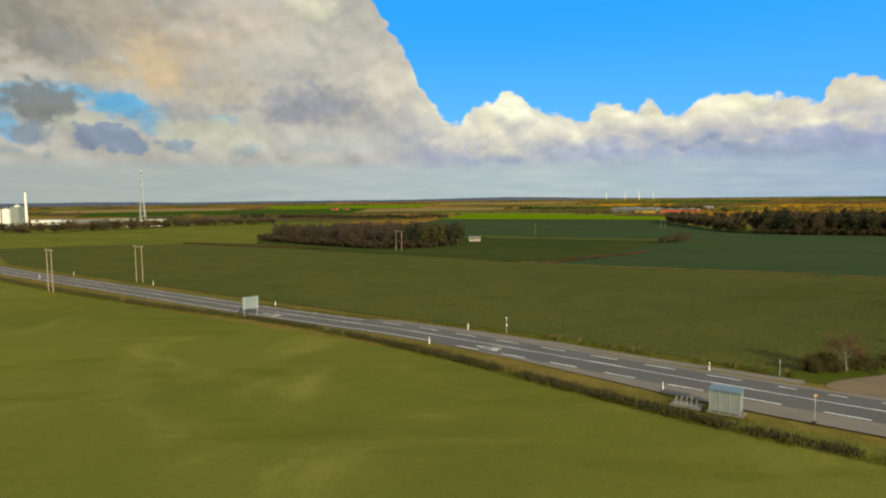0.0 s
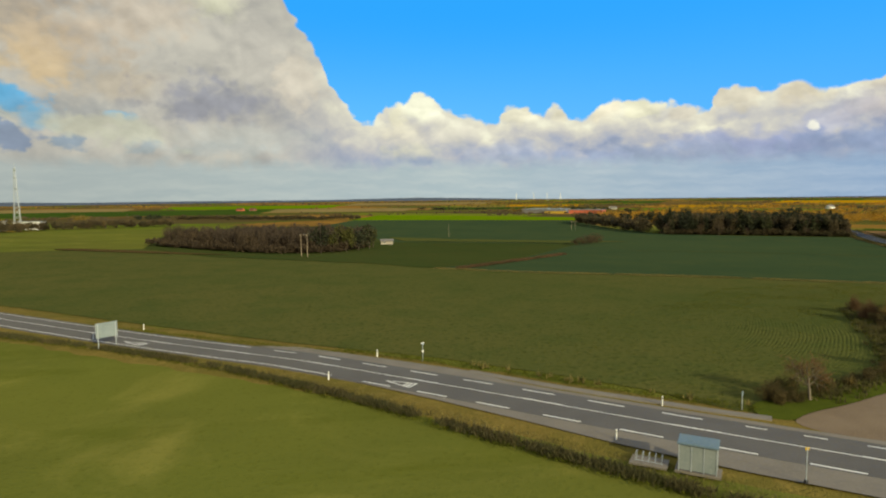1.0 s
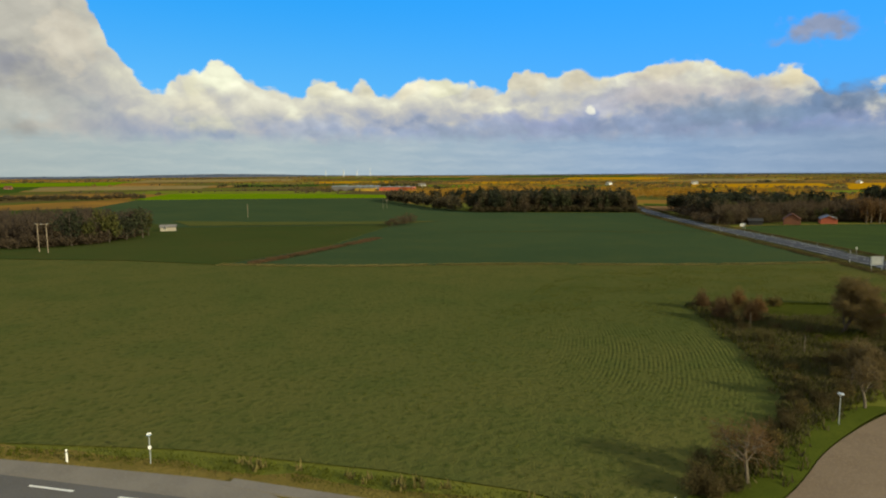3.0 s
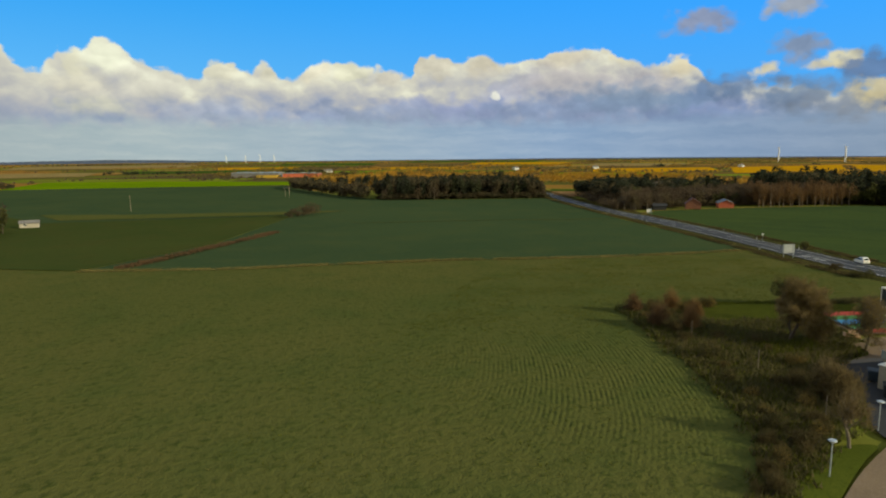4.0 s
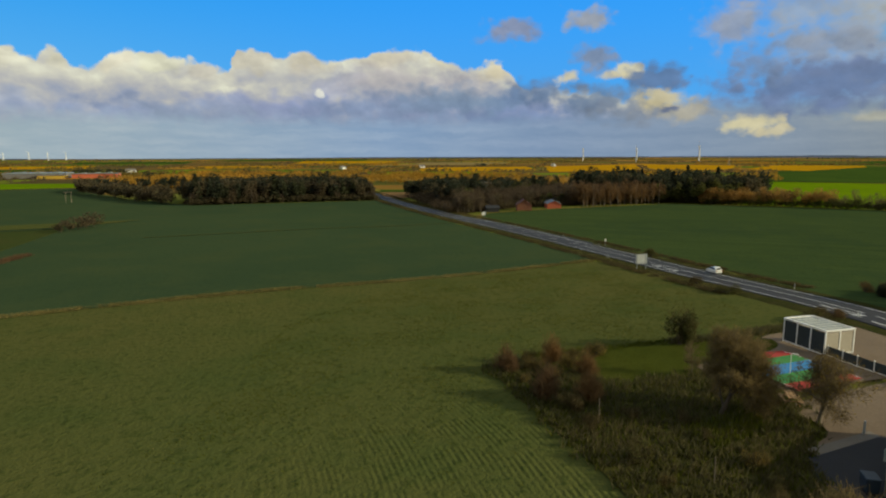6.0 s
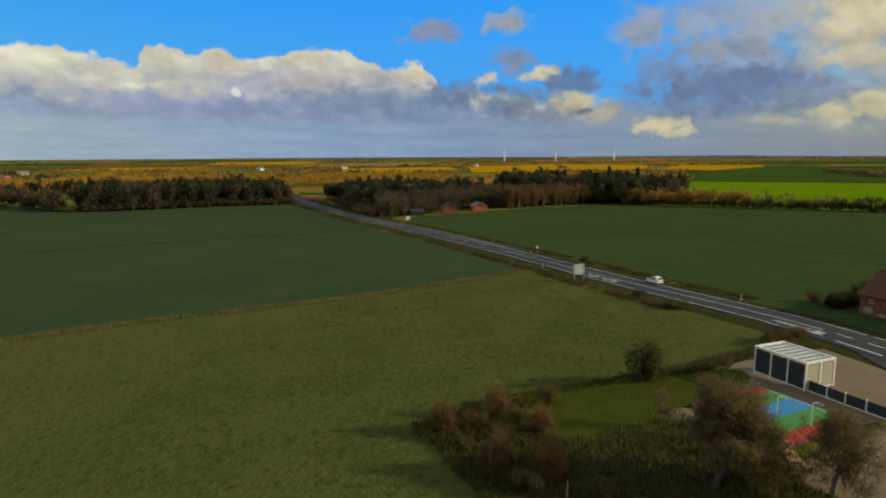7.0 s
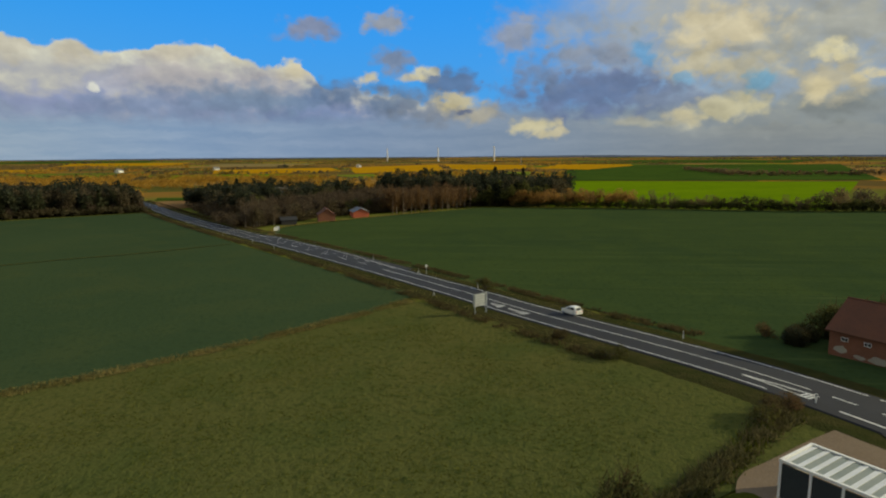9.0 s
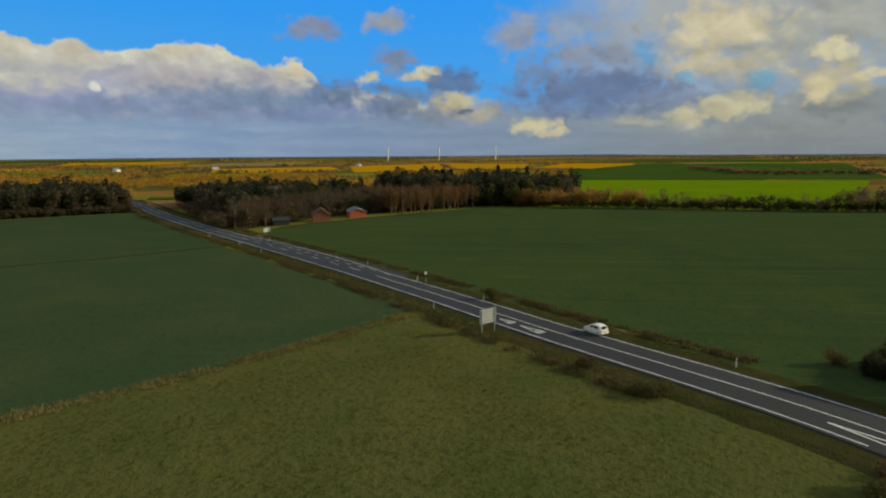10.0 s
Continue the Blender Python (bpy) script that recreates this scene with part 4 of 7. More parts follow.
far0, near0 = sA(-8.4, 92.4), sA(2.5, 76.8)
end_A = sA(60, 35)
markings("centre_line", [A.stripe(sA(-400, 380), end_A, 0.0, 0.13)] + [A.stripe(s, s + 4.2, 0.05, 0.2) for s in np.arange(sA(-60, 124), end_A - 5, 13.6)], "thin white centre line on the country road")
markings("edge_line", [A.stripe(sA(-400, 380), near0 - 4.5, -2.95, 0.15), A.stripe(sA(-400, 380), far0 - 4, 2.75, 0.15)], "white edge lines of the country road")
markings("dashed_line", [A.stripe(near0 + 6.75 * k, near0 + 6.75 * k + 3.45, -3.1, 0.2) for k in range(10)] + [A.stripe(far0 + 6.75 * k, far0 + 6.75 * k + 3.4, 2.6, 0.2) for k in range(8)]
         + [A.stripe(far0 + 54 + 4.2 * k, far0 + 55.6 + 4.2 * k, 2.6, 0.16) for k in range(5)], "broad white dashes along the bus bays")
markings("triangle_marking", give_way(A, sA(5, 76.5), sA(7.7, 74.6), -1.75, -2.6, -0.95), "white triangle painted on the lane")
markings("triangle_marking", give_way(A, sA(-29.5, 100.8), sA(-26.4, 98.6), -1.7, -2.5, -0.95), "white triangle painted on the lane")
bs = {k: sB(*v) for k, v in {"gap0": (230, 222), "gap1": (183, 150), "j": (130, 77)}.items()}
ribbon("turning_lane", [B.at(s, 3.9)[:2] for s in np.linspace(bs["gap0"] - 2, bs["gap1"] + 4, 12)], [(-1.7, 0.28), (1.75, 0.3), (1.9, 0.2)], M["asphalt_dark"], "dark asphalt turning lane beside the main road", "road")
markings("edge_line", [B.stripe(sB(330, 390), bs["j"] - 2, -3.2, 0.14), B.stripe(sB(330, 390), bs["gap0"], 3.2, 0.17), B.stripe(bs["gap1"], bs["j"] + 3, 3.2, 0.14)]
         + [B.stripe(bs["gap0"], bs["gap0"] + 9, 3.2, 0.17, 5.0), B.stripe(bs["gap0"] + 9, bs["gap1"] - 30, 5.0, 0.17), B.stripe(bs["gap1"] - 30, bs["gap1"], 5.0, 0.17, 3.2)], "white edge lines of the main road")
markings("centre_line", [B.stripe(sB(330, 390), bs["gap0"], 0.0, 0.14), B.stripe(bs["gap1"], bs["j"], 0.0, 0.14)] + [B.stripe(s, s + 2.2, 0.0, 0.14) for s in np.arange(bs["j"] + 2, bs["j"] + 30, 4.2)], "thin white centre line on the main road")
markings("dashed_line", [B.stripe(s, s + 2.2, 2.7, 0.18) for s in np.arange(bs["gap0"] + 2, bs["gap1"], 5.9)] + [B.stripe(s, s + 4.8, 0.3, 0.16) for s in np.arange(bs["gap0"], bs["gap1"] - 4, 10.5)]
         + [B.stripe(bs["j"] + 4 + 4.4 * k, bs["j"] + 5.6 + 4.4 * k, 3.2, 0.16) for k in range(6)] + [B.stripe(bs["j"] + 4.5, bs["j"] + 10.5, -2.6, 0.2)], "white dashes at the turning lane of the main road")
for tip, foot, ot, lo, hi in (((155.6, 113.2), (152.9, 109.4), -1.5, -2.2, -0.9), ((158.4, 117.0), (156.6, 114.6), -1.5, -2.2, -0.8), ((132.2, 82.8), (127.4, 77.2), -1.6, -2.3, -0.9)):
    markings("triangle_marking", give_way(B, sB(*tip), sB(*foot), ot, lo, hi), "white triangle painted on the lane")

# bus bays, foot path, gravel, drives


def along_A(rows):
    """Outline given by metres along and across the straight part of the country road, in world places."""
    return [(0.785 * s + 0.62 * (64.6 + o), -0.62 * s + 0.785 * (64.6 + o)) for s, o in rows]


drape("bus_bay", along_A([(-68, 3.0), (-62, 5.2), (-50, 5.7), (-40, 6.0), (-36.5, 5.9), (-33, 4.6), (-26, 4.1), (-2, 3.9), (6, 4.4), (6, 3.0)]), 0.325, M["asphalt_old"], 3, "worn pale grey asphalt bus bay", "bus bay")
drape("bus_bay", along_A([(-47, -3.0), (-47, -3.3), (-36, -4.2), (-27, -5.2), (-18, -6.4), (-9, -7.0), (6, -7.0), (18, -6.4), (34, -3.4), (34, -3.0)]), 0.325, M["asphalt_old"], 3, "worn pale grey asphalt bus bay", "bus bay")
ribbon("footpath", [(14.2, 78.6), (23.1, 70.7), (29.4, 65.8), (33.6, 62.4), (37.4, 59.8)], [(-0.55, 0.24), (-0.5, 0.345), (0.5, 0.345), (0.55, 0.24)], M["asphalt_old"], "narrow pale asphalt footpath beside the road", "footpath", 2.0)
drape("gravel_yard", rounded([(38.2, 58.6), (41.5, 60.6), (46.8, 61.9), (53.1, 64.3), (62.1, 66.0), (75, 66.5), (79, 69.4), (82.1, 75.6), (86.4, 74.6), (88.5, 78.5), (93, 76.5), (99.5, 72.6), (104, 70.5), (112, 70), (123, 72.5), (124, 66), (98, 42), (80, 26), (70, 32), (41, 54.4)]), 0.25, M["gravel"], 3, "pale brown gravel yard", "gravel yard")
drape("gravel_yard", rounded([(93, 78), (98.9, 74.3), (104, 70.5), (112, 70), (124, 72.5), (122.5, 75.5), (118, 79), (113.6, 82), (110.8, 84.2), (107.4, 84.6), (104.5, 83.4), (98.5, 86.0), (97.0, 85.8), (94.8, 82.8), (92.2, 79.0)]), 0.20, M["gravel"], 2, "brown gravel round the sports court and carport", "gravel yard")
drape("paved_yard", rounded([(82.4, 75.6), (87, 72.8), (88, 68), (82, 58), (70, 58), (66, 66.8), (72.5, 70), (76, 71.6), (78.3, 75.1)]), 0.275, M["asphalt_dark"], 2, "dark asphalt apron beside the white building", "paving")
drape("barn_verge", rounded([(133, 77), (140, 84), (150, 98), (154, 96), (150, 84), (151, 66), (140, 62), (126, 64)]), 0.17, M["wheat2"], 3, "dark green rough grass in front of the barn", "verge")
drape("junction_mouth", rounded([(127.6, 76.4), (126.4, 76.0), (123.9, 74.5), (119.6, 73.4), (117.1, 72.3), (114.5, 70.8), (110, 66), (113, 61), (120, 68)]), 0.30, M["asphalt_dark"], 2, "dark asphalt mouth of the yard's drive", "road")
drape("sand_patch", rounded([(94.6, 87.3), (96.0, 86.7), (96.4, 85.6), (94.7, 85.0), (93.2, 85.7)]), 0.235, M["gravel"], 1, "bare sandy patch beside the court", "sand")
ribbon("pale_kerb_strip", [(81.6, 75.4), (84.4, 73.9), (87.4, 72.3)], [(-0.45, 0.27), (-0.42, 0.30), (0.42, 0.30), (0.45, 0.27)], M["asphalt_old"], "pale paved edge strip beside the scrub", "paving", 1.0)
drape("lawn", rounded([(86, 103.6), (92, 99.8), (97.1, 94.9), (101.3, 91.0), (106.6, 86.0), (109.0, 83.6), (106.5, 82.2), (103.4, 82.6), (99.5, 85.2), (96.8, 86.0), (95.2, 87.4), (92.6, 87.2), (90.4, 85.4), (86, 90), (82, 98)]), 0.215, M["lawn"], 2, "green lawn strip at the edge of the yard", "lawn")
drape("lawn", rounded([(36.6, 61.2), (38.6, 58.9), (41.5, 60.7), (46.8, 62), (53.1, 64.4), (62.1, 66.2), (66, 66.4), (64, 68), (60, 68), (53, 66.8), (44, 64.2), (39, 64.5)]), 0.24, M["mown"], 2, "bright green mown grass strip beside the gravel", "lawn")
drape("scrub_ground", rounded([(83.4, 104.6), (75.2, 92.6), (69.2, 83.2), (62.8, 75), (57.5, 70.5), (44, 65.2), (40, 64.8), (39, 62), (46, 63.2), (57, 67.5), (70, 69.6), (76, 72.5), (80, 75.6), (84.5, 75.4), (89.5, 77.6), (92.4, 78.6), (95.4, 83.2), (97.0, 85.6), (94.5, 87.2), (90, 88.5), (86, 92), (86.5, 103)]), 0.205, M["rough"], 2, "rough brown grass and scrub ground", "scrub")
drape("earth_patch", rounded([(-118, 300), (-60, 262), (-40, 250), (-75, 262), (-130, 292)]), 0.3, M["earth"], 8, "bare brown earth along the grove", "earth")
drape("earth_patch", rounded([(30, 189), (35, 189), (55, 211), (71, 229), (67, 229), (51, 212)]), 0.35, M["wood_floor"], 5, "reddish strip of dead bracken along a ditch", "earth")
ribbon("farm_track", [(120, 262), (171.1, 239.4), (190, 226.3), (214, 215)], [(-0.4, 0.3), (0.4, 0.3)], M["rough"], "thin faint track across the wheat", "track", 4.0)
ribbon("farm_track", [(236, 218), (262, 231.5), (300, 221.5), (345, 203)], [(-1.2, 0.32), (1.2, 0.32)], M["verge"], "pale grass track along the wood", "track", 4.0)

# ---------------------------------------------------------------- plants: shapes


def blades(centres, size, rng, tall=1.0, lean=0.5, per=1, thin=1.0):
    """Triangles standing on the given places: grass, twigs."""
    c = np.repeat(np.asarray(centres, float), per, axis=0)
    n = len(c)
    yaw = rng.uniform(0, 2 * np.pi, n)
    h = size * rng.uniform(0.55, 1.3, n) * tall
    w = size * rng.uniform(0.10, 0.24, n) * thin
    tilt = rng.normal(0, lean, (n, 2))
    side = np.stack([np.cos(yaw), np.sin(yaw), np.zeros(n)], 1) * w[:, None]
    tip = c + np.stack([tilt[:, 0] * h, tilt[:, 1] * h, h], 1)
    verts = np.stack([c - side, c + side, tip], 1).reshape(-1, 3)
    return verts, np.arange(3 * n).reshape(-1, 3)


def flakes(centres, size, rng, flat=1.0):
    """Small four-sided leaves or leaf clumps, turned at random."""
    c = np.asarray(centres, float)
    n = len(c)
    a = rng.normal(size=(n, 3)) * (1, 1, flat)
    a /= np.linalg.norm(a, axis=1)[:, None]
    b = np.cross(a, rng.normal(size=(n, 3)))
    b /= np.linalg.norm(b, axis=1)[:, None] + 1e-9
    s = (size * rng.uniform(0.5, 1.35, n))[:, None]
    t = s * rng.uniform(0.45, 0.9, n)[:, None]
    verts = np.stack([c - a * s, c - b * t, c + a * s, c + b * t], 1).reshape(-1, 3)
    return verts, np.arange(4 * n).reshape(-1, 4)


def joined(pieces):
    verts, faces, base = [], [], 0
    for v, f in pieces:
        verts.append(np.asarray(v, float))
        faces += (np.asarray(f) + base).tolist()
        base += len(v)
    return np.concatenate(verts), faces


def tube(a, b, r0, r1, sides):
    d = (b - a) / (np.linalg.norm(b - a) + 1e-9)
    u = np.cross(d, (0.3, 0.9, 0.2))
    u /= np.linalg.norm(u)
    v = np.cross(d, u)
    ang = np.arange(sides) / sides * 2 * np.pi
    ring = np.cos(ang)[:, None] * u + np.sin(ang)[:, None] * v
    verts = np.concatenate([a + ring * r0, b + ring * r1])
    return verts, [(i, (i + 1) % sides, sides + (i + 1) % sides, sides + i) for i in range(sides)]


def limbs(rng, height, spread, levels=4, trunk=0.25, first=0.28, forks=(4, 3, 3), droop=0.0):
    """A trunk with limbs: tubes, and the places and directions of the outer twigs."""
    tubes, tips = [], []

    def grow(a, d, length, r, level):
        steps = 3 if level < 2 else 2
        p = a
        for k in range(steps):
            d = d + rng.normal(0, 0.13, 3) + np.array([0, 0, 0.05 - droop * level * 0.06])
            d /= np.linalg.norm(d)
            q = p + d * length / steps
            r1 = max(0.008, r * (0.84 if level else 0.86))
            tubes.append(tube(p, q, r, r1, 7 if level == 0 else 5 if level == 1 else 3))
            if level >= levels - 2:
                tips.append((q, d, level))
            p, r = q, r1
            if level < levels - 1 and (level > 0 or k >= 1 or first < 0.2):
                for _ in range(forks[min(level, len(forks) - 1)] if k else 1):
                    side = rng.normal(0, 1, 3)
                    side -= d * (side @ d)
                    side /= np.linalg.norm(side)
                    e = d * rng.uniform(0.35, 0.8) + side * spread * rng.uniform(0.6, 1.1)
                    grow(p - d * length / steps * rng.uniform(0, 0.5), e / np.linalg.norm(e), length * rng.uniform(0.5, 0.72), r * 0.58, level + 1)

    grow(np.zeros(3), np.array([0.02, 0.01, 1.0]), height * 0.52, trunk, 0)
    v, f = joined([(v, f) for v, f in tubes])
    k = height / max(0.1, v[:, 2].max())
    return v * k, f, [(p * k, d) for p, d, _ in tips]


def tree_thing(name, trunk, crown, trunk_mat, crown_mat, label, category="tree", group=""):
    ob = new(name)
    ob.empty_display_size = 0.4
    mesh_object("trunk", trunk[0], trunk[1], trunk_mat, ob, smooth=True)
    if crown is not None:
        mesh_object("crown", crown[0], crown[1], crown_mat, ob)
    return tagged(ob, label, category, group)


def bare_tree(seed, height, spread=0.8, twig=0.5, count=5, mat="twigs", bark="bark", label="", levels=4, leaves=0, leaf_mat=None, width=0.018, name="tree", trunk=None, forks=(4, 3, 3), group="", first=0.28):
    rng = np.random.default_rng(seed)
    v, f, tips = limbs(rng, height, spread, levels, trunk or height * 0.03, first, forks)
    pts, dirs = np.array([t[0] for t in tips]), np.array([t[1] for t in tips])
    # fine twigs: thin triangles that follow the branches
    n = len(pts) * count
    c, d = np.repeat(pts, count, 0), np.repeat(dirs, count, 0) + rng.normal(0, 0.6, (n, 3))
    d /= np.linalg.norm(d, axis=1)[:, None]
    c = c + rng.normal(0, twig * 0.25, (n, 3))
    s = np.cross(d, rng.normal(size=(n, 3)))
    s /= np.linalg.norm(s, axis=1)[:, None] + 1e-9
    ln = twig * rng.uniform(0.5, 1.3, n)[:, None]
    tri = np.stack([c - s * width, c + s * width, c + d * ln], 1).reshape(-1, 3)
    twigs = (tri, np.arange(len(tri)).reshape(-1, 3).tolist())
    ob = tree_thing(name, (v, f), twigs, M[bark], M[mat], label, group=group)
    ob.children[1].name = "twig_spray"
    if leaves:
        lc = pts[rng.integers(0, len(pts), leaves)] + rng.normal(0, twig * 0.55, (leaves, 3))
        lv, lf = flakes(lc, twig * 0.13, rng)
        mesh_object("crown", lv, lf.tolist(), M[leaf_mat], ob)
    return ob


def bush(seed, height, radius, mat, label, leaves=900, leaf=0.10, twig_mat="brush", name="bush", group="", per=240):
    """Many stems from one foot and leaf clumps with gaps."""
    rng = np.random.default_rng(seed)
    lumps = rng.uniform(-1, 1, (7, 3)) * (radius * 0.66, radius * 0.66, height * 0.26) + (0, 0, height * 0.45)
    tubes = []
    for _ in range(26):
        e = lumps[rng.integers(7)] + rng.normal(0, radius * 0.32, 3) * (1, 1, 0.6)
        e[2] = max(e[2], height * 0.35)
        m = e * (0.35, 0.35, 0.55) + rng.normal(0, 0.06, 3)
        tubes += [tube(rng.normal(0, 0.12, 3) * (1, 1, 0), m, 0.03, 0.02, 3), tube(m, e, 0.02, 0.006, 3)]
    stems = joined(tubes)
    q = rng.normal(size=(leaves, 3))
    q /= np.linalg.norm(q, axis=1)[:, None]
    c = lumps[rng.integers(0, 7, leaves)] + q * (rng.uniform(0.15, 1, leaves) ** 0.5)[:, None] * (radius * 0.48, radius * 0.48, height * 0.40)
    c[:, 2] = np.abs(c[:, 2])
    tri = blades(np.repeat(c, 3, 0)[:per * 3] + rng.normal(0, radius * 0.08, (min(len(c) * 3, per * 3), 3)), height * 0.22, rng, 1.0, 0.6, 1, 0.22)
    ob = new(name)
    ob.empty_display_size = 0.3
    mesh_object("stem", stems[0], stems[1], M["bark"], ob)
    tagged(mesh_object("twig_spray", tri[0], tri[1].tolist(), M[twig_mat], ob), kind="stuff")
    fl = flakes(c, leaf, rng)
    mesh_object("foliage", fl[0], fl[1].tolist(), M[mat], ob)
    return tagged(ob, label, "bush", group)


def far_crown(rng, height, radius, kind, n):
    """Places of leaf clumps of a tree that is seen from far off."""
    if kind == "fir":
        z = rng.uniform(0.08, 1.0, n) ** 0.8
        r = radius * 1.15 * (1.02 - z) ** 0.75 * np.sqrt(rng.uniform(0.15, 1, n)) * (0.75 + 0.35 * np.sin(z * 34))
        a = rng.uniform(0, 2 * np.pi, n)
        return np.stack([r * np.cos(a), r * np.sin(a), z * height], 1)
    k = 9
    lumps = rng.normal(0, 0.42, (k, 3)) * (radius, radius, height * 0.34) + (0, 0, height * 0.54)
    q = rng.normal(size=(n, 3))
    q /= np.linalg.norm(q, axis=1)[:, None]
    c = lumps[rng.integers(0, k, n)] + q * (rng.uniform(0, 1, n) ** 0.4)[:, None] * (radius * 0.48, radius * 0.48, height * 0.24)
    c[:, 2] = height * np.clip(c[:, 2] / height, 0.03 + rng.uniform(0, 0.15, n), 1.0)
    return c


def far_tree(seed, height, radius, kind, mat, bark="bark", n=170, size=0.5, label="", name="tree", group=""):
    rng = np.random.default_rng(seed)
    if kind == "leaf":
        n, size = int(n * 1.9), size * 0.66
    c = far_crown(rng, height, radius, kind, n)
    stem = [tube(np.zeros(3), np.array([0.1, 0, height * 0.55]), height * 0.016 + 0.05, height * 0.010 + 0.02, 5), tube(np.array([0.1, 0, height * 0.55]), np.array([0.0, 0.1, height * 0.95]), height * 0.010 + 0.02, 0.02, 4)]
    if kind != "fir":
        for _ in range(9):
            a = np.array([0.05, 0, height * rng.uniform(0.2, 0.6)])
            stem.append(tube(a, c[rng.integers(n)], 0.07, 0.02, 3))
    if kind == "bare":
        d = rng.normal(0, 0.5, (n * 2, 3)) + (0, 0, 1.0)
        d /= np.linalg.norm(d, axis=1)[:, None]
        cc = np.repeat(c, 2, 0) + rng.normal(0, size * 0.5, (n * 2, 3))
        s = np.cross(d, rng.normal(size=(n * 2, 3)))
        s /= np.linalg.norm(s, axis=1)[:, None]
        v = np.stack([cc - s * size * 0.13, cc + s * size * 0.13, cc + d * size * 2.2], 1).reshape(-1, 3)
        crown = (v, np.arange(len(v)).reshape(-1, 3).tolist())
    else:
        v, f = flakes(c, size, rng, 0.5 if kind == "fir" else 1.0)
        crown = (v, f.tolist())
    return tree_thing(name, joined(stem), crown, M[bark], M[mat], label, group=group)


def scatter(maker, spots, rng, lo=0.8, hi=1.25, lift=0.1):
    """Puts one of the made things at every spot: the first at its own place, the rest as copies."""
    used = [False] * len(maker)
    for x, y in spots:
        k = rng.randrange(len(maker))
        s = rng.uniform(lo, hi)
        m = Matrix.Translation(ground_at(x, y, lift)) @ Matrix.Rotation(rng.uniform(0, 6.28), 4, "Z")
        if used[k]:
            ob = copy_thing(maker[k], m)
        else:
            ob = maker[k]
            ob.matrix_basis = m
            used[k] = True
        ob.scale = (s * rng.uniform(0.9, 1.1), s * rng.uniform(0.9, 1.1), s)
    for ob, u in zip(maker, used):
        if not u:
            for c in list(ob.children_recursive) + [ob]:
                bpy.data.objects.remove(c)


def inside(poly_pts, x, y):
    hit = False
    for (x0, y0), (x1, y1) in zip(poly_pts, poly_pts[1:] + poly_pts[:1]):
        if (y0 > y) != (y1 > y) and x < x0 + (y - y0) / (y1 - y0) * (x1 - x0):
            hit = not hit
    return hit


def spots_in(outline, gap, rng, jitter=0.45):
    xs, ys = [p[0] for p in outline], [p[1] for p in outline]
    out = []
    for x in np.arange(min(xs), max(xs), gap):
        for y in np.arange(min(ys), max(ys), gap):
            px, py = x + rng.uniform(-jitter, jitter) * gap, y + rng.uniform(-jitter, jitter) * gap
            if inside(outline, px, py):
                out.append((px, py))
    return out


def spots_on(points, gap, rng, wide=1.0):
    line, left, run = spline(points, gap)
    return [(x + nx * o + rng.uniform(-0.3, 0.3) * gap, y + ny * o) for (x, y), (nx, ny) in zip(line, left) for o in [rng.uniform(-wide, wide)]]

# ---------------------------------------------------------------- woods
rs = random.Random(5)
bare_far = lambda g, n=4, h=9.0, r=3.2, mat="twigs_dark", label="bare brown tree in the wood", bark="bark": [far_tree(40 + k + int(h * 10), h * (0.9 + 0.1 * k), r, "bare", mat, bark, 300, 0.5, label, group=g) for k in range(n)]
fir_far = lambda g, n=3, h=14.0, r=3.6, label="dark green fir tree in the wood": [far_tree(70 + k + int(h * 10), h * (0.85 + 0.14 * k), r, "fir", "fir", "bark", 420, 0.8, label, group=g) for k in range(n)]

def wood_stuff(name, spots, kind, mat, h, r, n, size, label, seed):
    """The inner trees of a wood, in one mesh."""
    rng = np.random.default_rng(seed)
    c = []
    if kind == "leaf":
        n, size = int(n * 1.7), size * 0.68
    for x, y in spots:
        k = rng.uniform(0.75, 1.15)
        c.append(far_crown(rng, h * k, r * rng.uniform(0.85, 1.15), kind, n) + np.array([x, y, float(gz(x, y))]))
    c = np.concatenate(c)
    if kind == "bare":
        d = rng.normal(0, 0.45, (len(c), 3)) + (0, 0, 1.0)
        d /= np.linalg.norm(d, axis=1)[:, None]
        s = np.cross(d, rng.normal(size=(len(c), 3)))
        s /= np.linalg.norm(s, axis=1)[:, None]
        v = np.stack([c - s * size * 0.2, c + s * size * 0.2, c + d * size * 2.4], 1).reshape(-1, 3)
        f = np.arange(len(v)).reshape(-1, 3)
    else:
        v, f = flakes(c, size, rng, 0.6)
    tagged(mesh_object(name, v, f.tolist(), M[mat]), label, "trees", kind="stuff")


def front(spots, line, reach):
    """Parts spots into those within reach of a line and the rest."""
    pts = spline(line, 2.0)[0]
    near = [p for p in spots if np.hypot(pts[:, 0] - p[0], pts[:, 1] - p[1]).min() < reach]
    return near, [p for p in spots if p not in near]


def wood_floor(outline, label):
    drape("wood_floor", outline, 0.34, M["wood_floor"], 12, label, "ground")


